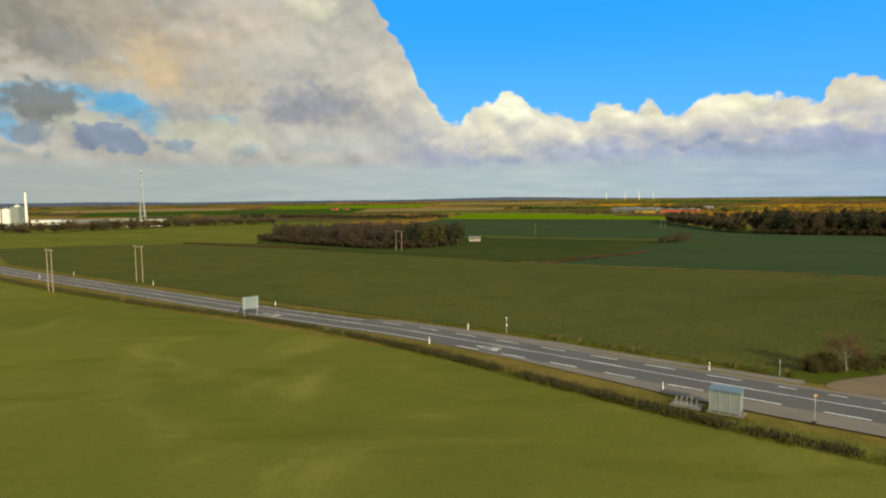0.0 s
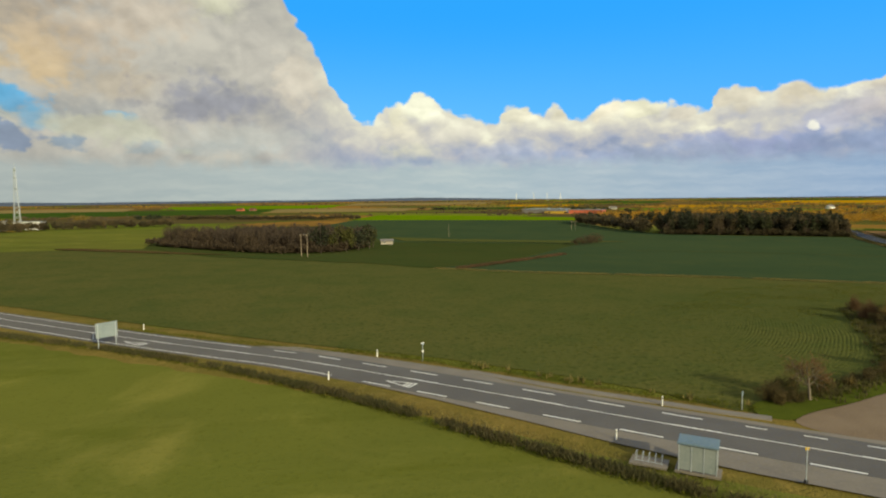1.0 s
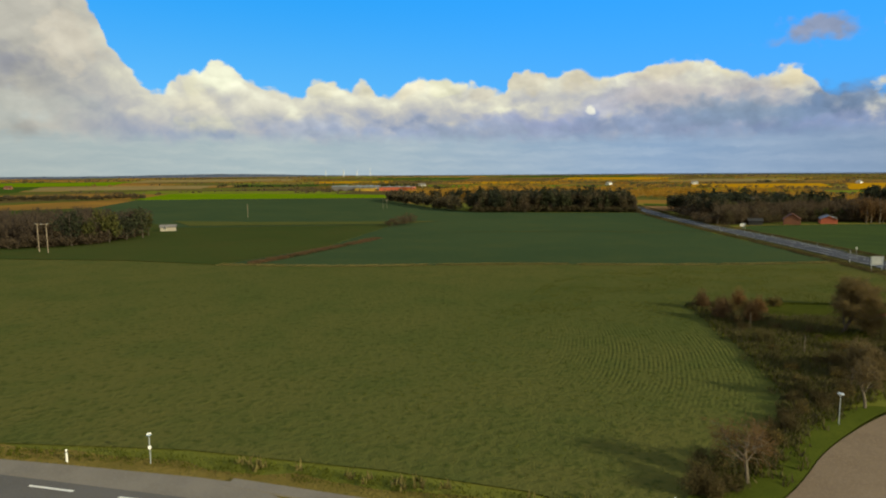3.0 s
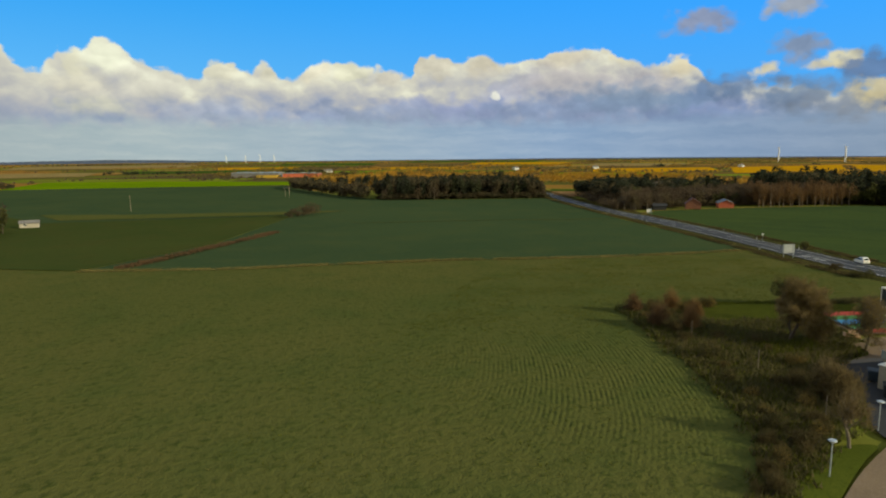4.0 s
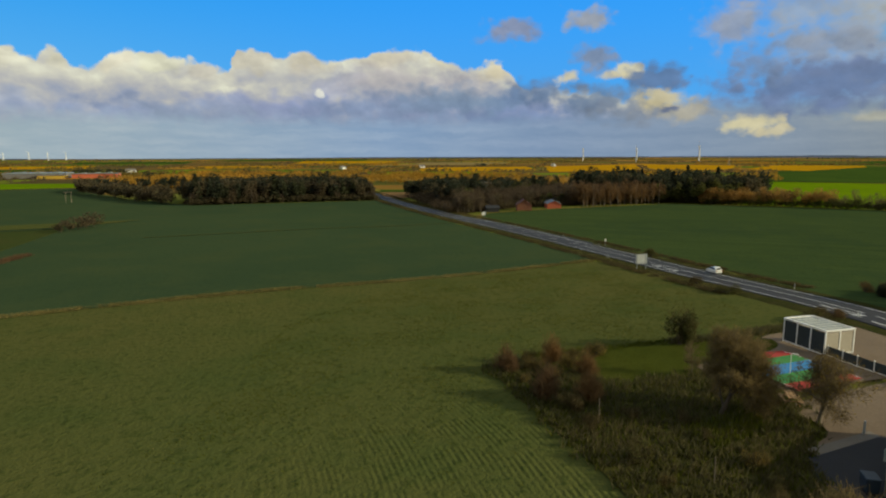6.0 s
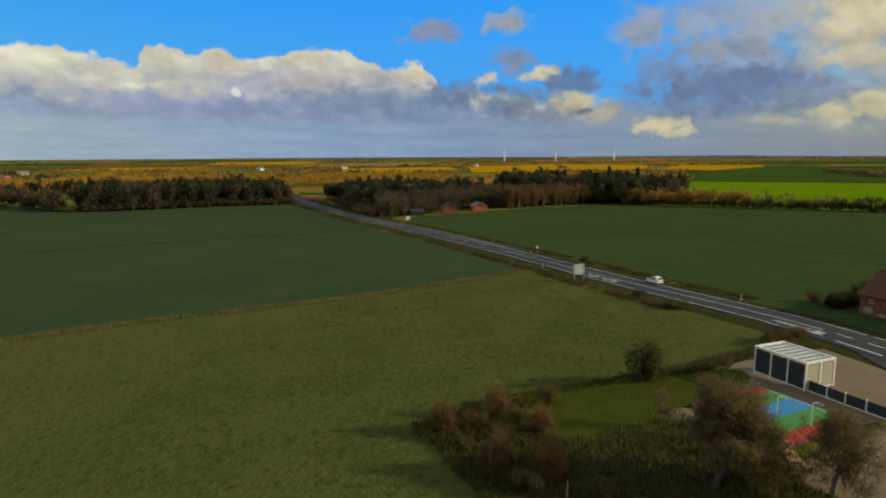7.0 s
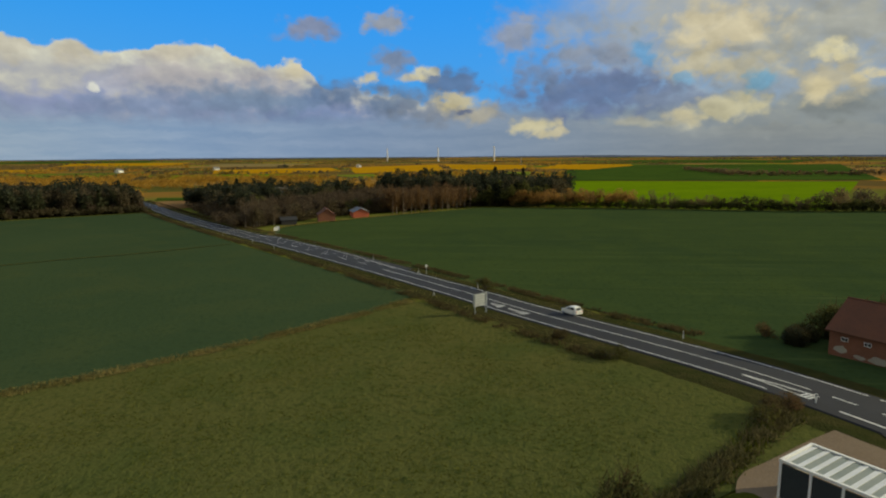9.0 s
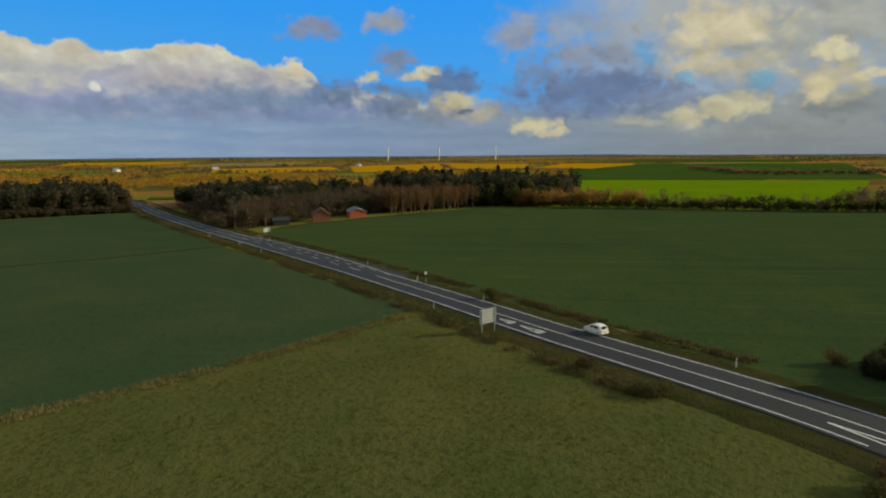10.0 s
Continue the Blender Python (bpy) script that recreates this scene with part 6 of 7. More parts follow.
grass_stuff("dead_bracken", strip_spots([(32, 188.5), (53, 211.5), (70, 230), (84, 246)], -1.8, 1.8, 3.0, 61, 0.6), "twigs_red", "reddish dead bracken along the ditch", 0.5, 6, 1.2, 0.5, 0.4, 61)
# tufts in the pasture under the flight
PASTURE = [(37, 63), (31, 71), (20, 84), (40, 108), (62, 118), (80, 135), (114, 143), (150, 126), (146, 106), (120, 88), (104, 92), (96, 98), (84, 107), (72, 92), (60, 74)]
spots = [p for p in spots_in(PASTURE, 0.44, rg) if noise.noise((p[0] * 0.12, p[1] * 0.12, 0)) + 0.8 * noise.noise((p[0] * 0.45, p[1] * 0.45, 3)) > 0.12 + rg.uniform(-0.6, 0.6) and (p[0] + p[1] > 168 or rg.random() < 0.2)]
grass_stuff("pasture_tufts", spots, "blade", "uneven green tufts of the pasture", 0.15, 6, 1.0, 0.8, 0.12, 15, 0.08)
grass_stuff("pasture_tufts", spots[::12], "straw", "pale dead tufts of the pasture", 0.12, 5, 0.9, 0.8, 0.2, 16, 0.08)

# ---------------------------------------------------------------- road furniture


def edge_post(at, turn, group):
    p = root("edge_post", at, turn, "white plastic road edge post with a dark band", "edge post", group)
    part("post", prism([(-0.06, -0.04), (0.06, -0.04), (0.05, 0.045), (-0.05, 0.045)], 0, 0.95), M["white"], p)
    part("band", prism([(-0.064, -0.044), (0.064, -0.044), (0.054, 0.049), (-0.054, 0.049)], 0.70, 0.80), M["black"], p, "dark band")
    part("reflector", boxed(-0.025, -0.05, 0.715, 0.025, -0.046, 0.785), M["grey"], p)
    return p


first = edge_post(ground_at(4.3, 86.9, 0.2), 0.6, "road edge posts")
for x, y in ((-1.2, 78.2), (29.8, 64.6), (22.2, 57.6), (-34.7, 103.1), (-29.8, 108.6), (-101, 151.7), (-96.4, 158.3), (182.9, 139.4), (197.3, 157.8), (216.3, 187.0), (228.5, 208.0), (218, 210.4), (207.3, 194.4),
             (170.5, 122.3), (146.3, 87.8), (162.7, 127.6), (234, 236), (249, 223.6), (265, 282.4), (126.6, 77.1), (-66, 138.2)):
    copy_thing(first, Matrix.Translation(ground_at(x, y, 0.2)) @ Matrix.Rotation(0.6, 4, "Z"))


def bus_shelter():
    # Open to the road; its back of three panels faces the field.
    u = Vector((26.5 - 24.1, 50.1 - 51.8, 0)).normalized()
    s = root("bus_shelter", ground_at(24.2, 51.7, 0.33), math.atan2(u.y, u.x), "bus shelter with frosted panels and a blue-grey roof", "bus shelter")
    w, d, h = 2.45, 1.25, 1.98
    part("floor_slab", boxed(-0.25, -0.1, -0.15, w + 0.3, d + 0.2, 0.03), M["asphalt_old"], s, "pale concrete slab")
    for x in (0.0, w / 3, 2 * w / 3, w):
        part("post", boxed(x - 0.035, -0.035, 0, x + 0.035, 0.035, h), M["grey"], s)
    for x in (0.0, w):
        part("post", boxed(x - 0.035, d - 0.035, 0, x + 0.035, d + 0.035, h + 0.05), M["grey"], s)
        part("side_panel", boxed(x - 0.012, 0.04, 0.18, x + 0.012, d - 0.04, h - 0.12), M["frosted"], s)
    for k in range(3):
        part("back_panel", boxed(w / 3 * k + 0.04, -0.012, 0.12, w / 3 * (k + 1) - 0.04, 0.012, h - 0.1), M["frosted"], s)
    bm = bmesh.new()
    box(bm, -0.12, -0.12, h, w + 0.12, d + 0.16, h + 0.09, 0.03)
    for v in bm.verts:
        v.co.z += 0.09 * v.co.y / d
    part("roof", bm, M["bluegrey"], s, "blue-grey metal roof")
    part("fascia", boxed(-0.13, -0.15, h - 0.03, w + 0.13, -0.122, h + 0.07), M["bluegrey"], s)
    bench = part("bench", boxed(0.5, 0.12, 0.44, w - 0.5, 0.45, 0.49), M["wood"], s)
    for x in (0.7, w - 0.7):
        part("leg", boxed(x - 0.03, 0.2, 0.03, x + 0.03, 0.4, 0.44), M["grey"], bench)
    # bicycle stand on its slab beside the shelter
    r = root("bicycle_stand", ground_at(22.35, 53.35, 0.34), math.atan2(u.y, u.x), "steel bicycle stand on a pale slab beside the shelter", "bicycle stand")
    part("slab", boxed(-0.9, -0.5, -0.12, 1.7, 1.1, 0.02), M["asphalt_old"], r, "pale concrete slab")
    for k in range(5):
        bm = bmesh.new()
        x = -0.5 + 0.45 * k
        rod(bm, (x, 0, 0.02), (x, 0, 0.62), 0.02)
        rod(bm, (x, 0, 0.62), (x, 0.55, 0.62), 0.02)
        rod(bm, (x, 0.55, 0.62), (x, 0.55, 0.02), 0.02)
        part("hoop", bm, M["grey"], r)
    part("rail", rodded((-0.6, 0, 0.1), (1.4, 0, 0.1), 0.02), M["grey"], r)


bus_shelter()


def stop_pole(at, height, flag, label, small=False):
    s = root("bus_stop_sign", at, 0.0, label, "bus stop sign")
    part("pole", rodded((0, 0, 0), (0, 0, height), 0.035), M["grey"], s)
    part("flag", boxed(-0.15, -0.02, height - 0.22, 0.15, 0.02, height - 0.02, bevel=0.012), M[flag], s, "yellow stop flag" if flag == "yellow" else "white and blue stop flag")
    if small:
        part("timetable", boxed(-0.10, -0.05, height * 0.48, 0.10, -0.02, height * 0.48 + 0.22), M["white"], s, "small white timetable case")
        part("stripe", boxed(-0.13, -0.026, height - 0.2, 0.13, -0.0205, height - 0.12), M["signblue"], s, "blue stripe")
    else:
        part("foot", rodded((0, 0, 0), (0, 0, 0.22), 0.16, 0.12), M["black"], s, "dark rubber foot")
    return s


stop_pole(ground_at(31.55, 48.5, 0.33), 2.5, "yellow", "bus stop pole with a small yellow flag in the bay")
stop_pole(ground_at(9.6, 83.8, 0.3), 2.25, "white", "bus stop pole with white and blue flag at the bay", True)
p = root("path_sign", ground_at(36.2, 62.2, 0.26), 0.5, "slim green-grey path sign at the footpath's end", "sign")
part("pole", rodded((0, 0, 0), (0, 0, 1.75), 0.03), M["grey"], p)
part("plate", boxed(-0.14, -0.015, 1.35, 0.14, 0.015, 1.7, bevel=0.01), M["bluegrey"], p)


def route_sign(a, b, bottom, top, label, bars=False):
    """A large board on two posts from a to b; we see its back."""
    a, b = Vector(a), Vector(b)
    u = (b - a).normalized()
    w = (b - a).length
    s = root("direction_sign", ground_at(a.x, a.y, 0.12), math.atan2(u.y, u.x), label, "road sign")
    for x in (0.12, w - 0.12):
        q = part("post", rodded((x, 0, 0), (x, 0, top - 0.05), 0.055), M["grey"], s)
        part("foot", boxed(x - 0.15, -0.15, -0.05, x + 0.15, 0.15, 0.08), M["asphalt_old"], q)
    board = part("board", boxed(-0.1, 0.06, bottom, w + 0.1, 0.10, top, bevel=0.015), M["signpale" if bars else "signback"], s, "pale grey back of the board")
    n = 5
    for k in range(n):
        z = bottom + (top - bottom) * (k + 0.5) / n
        part("rail", boxed(-0.08, 0.015, z - 0.03, w + 0.08, 0.058, z + 0.03), M["grey" if bars else "signback"], board)
    part("rim", boxed(-0.13, 0.05, bottom - 0.02, -0.1, 0.11, top + 0.02), M["grey"], board)
    part("rim", boxed(w + 0.1, 0.05, bottom - 0.02, w + 0.13, 0.11, top + 0.02), M["grey"], board)


route_sign((-31.7, 96.9, 0), (-29.9, 98.6, 0), 1.55, 3.55, "large grey direction sign seen from behind, on two posts")
route_sign((151.3, 116.4, 0), (153.4, 115.2, 0), 1.25, 3.15, "large white direction sign seen from behind, on two posts", True)


def small_sign(x, y, h, label, mat="white", w=0.5, hh=0.5):
    s = root("road_sign", ground_at(x, y, 0.2), -0.8, label, "road sign")
    part("pole", rodded((0, 0, 0), (0, 0, h), 0.035), M["grey"], s)
    part("plate", boxed(-w / 2, -0.02, h - hh, w / 2, 0.02, h, bevel=0.01), M[mat], s)


small_sign(181.8, 137.2, 2.0, "small white road sign on a pole beside the verge", "white", 0.45, 0.45)
small_sign(239.2, 217.8, 2.5, "white sign board on a pole at the crossing", "white", 1.3, 1.2)
small_sign(242.5, 219.5, 2.5, "grey sign board on a pole at the crossing", "grey", 1.3, 1.2)
small_sign(287, 231.5, 2.6, "white finger post on the track to the hamlet", "white", 1.8, 0.4)


def street_lamp(x, y, h, label):
    s = root("path_lamp", ground_at(x, y, 0.28), 0.0, label, "lamp")
    part("pole", rodded((0, 0, 0), (0, 0, h), 0.05, 0.035), M["grey"], s)
    part("head", rodded((0, 0, h - 0.02), (0, 0, h + 0.14), 0.07, 0.24, 14), M["white"], s, "white cone lamp head")
    part("cap", rodded((0, 0, h + 0.14), (0, 0, h + 0.2), 0.27, 0.2, 14), M["grey"], s)


street_lamp(58.4, 66.6, 2.3, "white park lamp on the mown grass strip")
street_lamp(68.0, 67.5, 2.1, "grey park lamp near the white building")
for x, y, h in ((77.3, 89.1, 1.5), (73.3, 79.4, 1.4), (66.6, 70.5, 1.5)):
    s = root("stake", ground_at(x, y, 0.2), 0.0, "pale wooden stake standing in the scrub", "stake", "stakes in the scrub")
    part("shaft", rodded((0, 0, 0), (0.03, 0.02, h + 0.6), 0.045, 0.04), M["pale_bark"], s)


def pylon(a, b, h, label):
    a, b = ground_at(*a), ground_at(*b)
    u = b - a
    s = root("power_pole_pair", a, math.atan2(u.y, u.x), label, "power pole", "power pole pairs")
    w = math.hypot(u.x, u.y)
    for x in (0, w):
        part("pole", rodded((x, 0, -0.2), (x, 0, h), 0.12, 0.09), M["wood"], s)
    part("crossarm", boxed(-0.8, -0.09, h - 0.35, w + 0.8, 0.09, h - 0.18), M["wood"], s)
    for x in (-0.6, w / 2, w + 0.6):
        part("insulator", rodded((x, 0, h - 0.18), (x, 0, h + 0.1), 0.06), M["frosted"], s)


pylon((-85.4, 131.0), (-83.4, 129.4), 9.3, "pair of tall wooden power poles beside the road")
pylon((-73.2, 145.0), (-70.9, 143.4), 8.9, "pair of tall wooden power poles in the meadow")
pylon((-18.2, 244.0), (-15.8, 241.8), 8.4, "pair of wooden power poles in front of the grove")
pylon((174.0, 484.0), (176.4, 482.0), 7.0, "pair of wooden power poles far in the wheat")
s = root("power_pole", ground_at(62, 405), 0, "single wooden power pole far in the field", "power pole")
part("pole", rodded((0, 0, 0), (0, 0, 8.5), 0.09, 0.07), M["wood"], s)

# ---------------------------------------------------------------- yard: carport, fence, court, table, white building


def carport():
    F, u = Vector((104.9, 77.95)), Vector((3.0, 4.2)).normalized()
    s = root("carport", ground_at(F.x, F.y, 0.25), math.atan2(u.y, u.x), "white steel carport with dark screens and louvred roof", "carport")
    L, D, H = 5.2, 3.55, 2.45    # x along the dark side, y to the inside is -D
    for x in (0.0, L / 3, 2 * L / 3, L):
        part("post", boxed(x - 0.07, -0.07, 0, x + 0.07, 0.07, H), M["white"], s)
    for x in (0.0, L):
        for y in (-D, -D / 2):
            part("post", boxed(x - 0.07, y - 0.07, 0, x + 0.07, y + 0.07, H), M["white"], s)
    for k in range(3):
        part("dark_screen", boxed(L / 3 * k + 0.075, -0.02, 0.16, L / 3 * (k + 1) - 0.075, 0.02, H - 0.12), M["dark"], s, "dark woven screen")
        part("sill", boxed(L / 3 * k + 0.075, -0.05, 0.05, L / 3 * (k + 1) - 0.075, 0.05, 0.155), M["white"], s)
    for k in range(2):
        y0 = -D / 2 * k
        part("end_panel", boxed(-0.02, y0 - D / 2 + 0.075, 0.16, 0.02, y0 - 0.075, H - 0.12), M["beige"], s, "beige end panel")
        part("sill", boxed(-0.05, y0 - D / 2 + 0.075, 0.05, 0.05, y0 - 0.075, 0.155), M["white"], s)
        part("far_panel", boxed(L - 0.02, y0 - D / 2 + 0.075, 0.16, L + 0.02, y0 - 0.075, H - 0.12), M["beige"], s, "beige end panel")
    for y in (0, -D):
        part("beam", boxed(-0.09, y - 0.09, H, L + 0.09, y + 0.09, H + 0.16), M["white"], s)
    for x in (0, L):
        part("beam", boxed(x - 0.09, -D + 0.092, H, x + 0.09, -0.092, H + 0.16), M["white"], s)
    n = 14
    for k in range(n):
        x = 0.12 + (L - 0.24) * (k + 0.5) / n
        bm = boxed(-0.19, -D + 0.34, -0.012, 0.19, -0.1, 0.012)
        bmesh.ops.rotate(bm, cent=(0, 0, 0), matrix=Matrix.Rotation(radians(16 if k % 2 else -10), 3, "Y"), verts=bm.verts[:])
        bmesh.ops.translate(bm, vec=(x, 0, H + (0.13 if k % 2 else 0.10)), verts=bm.verts[:])
        part("roof_louvre", bm, M["white" if k % 2 else "frosted"], s)
    part("gutter", boxed(0.1, -D + 0.1, H - 0.02, L - 0.1, -D + 0.3, H + 0.06), M["dark"], s, "dark gutter behind the louvres")
    for k in range(12):
        x = 0.3 + (L - 0.6) * k / 11
        part("bracket", rodded((x - 0.12, -D + 0.12, H + 0.1), (x + 0.12, -D + 0.32, H + 0.16), 0.035, sides=5), M["grey"], s)


carport()


def screen_fence():
    pts = [(105.2, 77.7), (104.15, 76.3), (103.15, 75.0), (102.25, 73.6), (101.3, 72.2), (100.3, 70.8), (99.3, 69.4)]
    s = root("screen_fence", ground_at(*pts[0], 0.2), 0, "low fence of dark screens between white posts", "fence")
    o = s.matrix_world.translation
    for a, b in zip(pts, pts[1:]):
        va, vb = ground_at(*a, 0.2) - o, ground_at(*b, 0.2) - o
        u = (vb - va)
        m = Matrix.Translation(va) @ Matrix.Rotation(math.atan2(u.y, u.x), 4, "Z")
        w = math.hypot(u.x, u.y)
        bm = boxed(-0.05, -0.05, 0, 0.05, 0.05, 1.14)
        bmesh.ops.transform(bm, matrix=m, verts=bm.verts[:])
        part("post", bm, M["white"], s)
        bm = boxed(0.06, -0.015, 0.14, w - 0.06, 0.015, 1.02)
        bmesh.ops.transform(bm, matrix=m, verts=bm.verts[:])
        part("dark_screen", bm, M["dark"], s, "dark woven screen")
        bm = boxed(0.06, -0.03, 0.04, w - 0.06, 0.03, 0.135)
        bmesh.ops.transform(bm, matrix=m, verts=bm.verts[:])
        part("sill", bm, M["white"], s)


screen_fence()


def court():
    P0, P1, P3 = Vector((97.5, 85.4)), Vector((104.0, 81.4)), Vector((92.9, 78.2))
    w, l = P1 - P0, P3 - P0
    c = tagged(new("sports_court"), "small sports court in red, green and blue bands", "sports court", kind="structure")
    cuts = [(0, 0.15, "court_red"), (0.15, 0.36, "court_green"), (0.36, 0.60, "court_blue"), (0.60, 0.83, "court_green"), (0.83, 1.0, "court_red")]

    def sheet(name, a0, a1, b0, b1, lift, mat, label=""):
        verts, faces = [], []
        n, k = 12, max(1, int((a1 - a0) * 10))
        for j in range(k + 1):
            for i in range(n + 1):
                f = b0 + (b1 - b0) * i / n
                bulge = -0.07 * math.sin(math.pi * f) * (1 - j / k) if a0 == 0 else 0.0
                q = P0 + w * f + l * (a0 + (a1 - a0) * j / k + bulge)
                verts.append(ground_at(q.x, q.y, lift))
        for j in range(k):
            for i in range(n):
                a = j * (n + 1) + i
                faces.append((a + 1, a, a + n + 1, a + n + 2))
        tagged(mesh_object(name, verts, faces, mat, c), label)

    for a, b, m in cuts:
        sheet("band", a, b, 0, 1, 0.36, M[m], m.split("_")[1] + " court surface")
    for b in (0.01, 0.98):
        sheet("line", 0.01, 0.99, b, b + 0.008, 0.3665, M["paint"])
    for f, g in ((0.35, 0.62), (0.5, 0.86)):
        q = P0 + w * f + l * g
        h = root("ball_hoop", ground_at(q.x, q.y, 0.36), 0.6 + (3.14 if g > 0.5 else 0), "thin white bent ball hoop on the court", "ball hoop", "court hoops")
        part("pole", rodded((0, 0, 0), (0, 0, 1.9), 0.035), M["white"], h)
        part("arm", rodded((0, 0, 1.9), (0.55, 0, 2.15), 0.03), M["white"], h)
        bm = bmesh.new()
        for k in range(10):
            a, b = (2 * math.pi * (k + e) / 10 for e in (0, 1))
            rod(bm, (0.78 + 0.23 * math.cos(a), 0.23 * math.sin(a), 2.15), (0.78 + 0.23 * math.cos(b), 0.23 * math.sin(b), 2.15), 0.018, sides=5)
        part("ring", bm, M["white"], h)


court()


def picnic_table(x, y, turn):
    s = root("picnic_table", ground_at(x, y, 0.28), turn, "brown wooden picnic table with benches", "picnic table")
    for k in range(5):
        part("top_board", boxed(-0.9, -0.36 + 0.145 * k, 0.72, 0.9, -0.36 + 0.145 * k + 0.13, 0.76), M["plank"], s)
    for y0 in (-0.78, 0.52):
        for k in range(2):
            part("bench_board", boxed(-0.9, y0 + 0.14 * k, 0.43, 0.9, y0 + 0.14 * k + 0.125, 0.47), M["plank"], s)
    for x0 in (-0.65, 0.65):
        part("bearer", boxed(x0 - 0.04, -0.8, 0.36, x0 + 0.04, 0.8, 0.43), M["plank"], s)
        for d in (-1, 1):
            part("leg", rodded((x0, d * 0.6, 0), (x0, d * 0.18, 0.72), 0.05, sides=5), M["plank"], s)


picnic_table(89.8, 78.2, 0.4)


def white_building():
    s = root("white_building", ground_at(76.9, 70.9, 0.2), math.atan2(-0.985, -0.17), "white flat-roofed building with a yellow parapet band", "building")
    # lower wing, then the taller hall behind it
    part("wing_wall", boxed(0, 0, -0.3, 9, 1.3, 2.12), M["beige"], s, "off-white wall")
    part("wing_roof", boxed(-0.08, -0.1, 2.122, 9.1, 1.3, 2.22, bevel=0.02), M["white"], s, "pale roof edge")
    for k in range(4):
        part("roof_vent", boxed(1.2 + 1.7 * k, 0.4, 2.222, 1.7 + 1.7 * k, 0.9, 2.42, bevel=0.04), M["sheet"], s)
    part("hall_wall", boxed(-0.4, 1.305, -0.3, 14, 12, 2.7), M["beige"], s, "off-white wall")
    part("parapet", boxed(-0.5, 1.25, 2.702, 14.1, 12.1, 3.05), M["yellow"], s, "yellow parapet band")
    part("hall_roof", boxed(-0.3, 1.45, 3.052, 13.9, 11.9, 3.10), M["white"], s, "pale flat roof")
    part("corner_panel", boxed(-0.58, 1.16, 2.35, 0.15, 1.246, 3.12), M["frosted"], s, "pale glass corner panel")
    for k in range(3):
        w = part("window", boxed(2.4 + 2.3 * k, -0.03, 0.95, 3.7 + 2.3 * k, 0.03, 1.8), M["glass"], s)
        part("frame", boxed(2.33 + 2.3 * k, -0.05, 0.88, 3.77 + 2.3 * k, -0.005, 0.95), M["white"], w)
    a = root("awning", ground_at(76.7, 69.6, 0.2), math.atan2(-0.985, -0.17), "small red awning over dark bins", "awning")
    part("cloth", boxed(0.2, -1.1, 1.32, 1.9, -0.06, 1.40), M["court_red"], a)
    for x in (0.3, 1.8):
        part("pole", rodded((x, -1.0, 0), (x, -1.0, 1.32), 0.03), M["grey"], a)
    for x, y, m, t in ((78.3, 71.8, "bluebin", "dark blue waste container beside the wall"), (75.6, 69.6, "black", "black waste container beside the wall"), (76.2, 68.3, "black", "black waste container beside the wall")):
        b = root("waste_container", ground_at(x, y, 0.27), 0.4, t, "waste container")
        bm = boxed(-0.5, -0.36, 0.14, 0.5, 0.36, 1.0, bevel=0.04)
        for v in bm.verts:
            if v.co.z > 0.6:
                v.co.x *= 1.12
                v.co.y *= 1.1
        part("tub", bm, M[m], b)
        part("lid", boxed(-0.6, -0.44, 1.0, 0.6, 0.44, 1.09, bevel=0.04), M[m], b)
        for dx in (-0.45, 0.45):
            for dy in (-0.28, 0.28):
                part("castor", rodded((dx - 0.03, dy, 0.07), (dx + 0.03, dy, 0.07), 0.07), M["black"], b)
    g = root("bollard", ground_at(86.9, 72.9, 0.27), 0, "grey bollard at the paved corner", "bollard")
    part("body", rodded((0, 0, 0), (0, 0, 1.0), 0.09, 0.08), M["grey"], g)


white_building()

# ---------------------------------------------------------------- brick barn


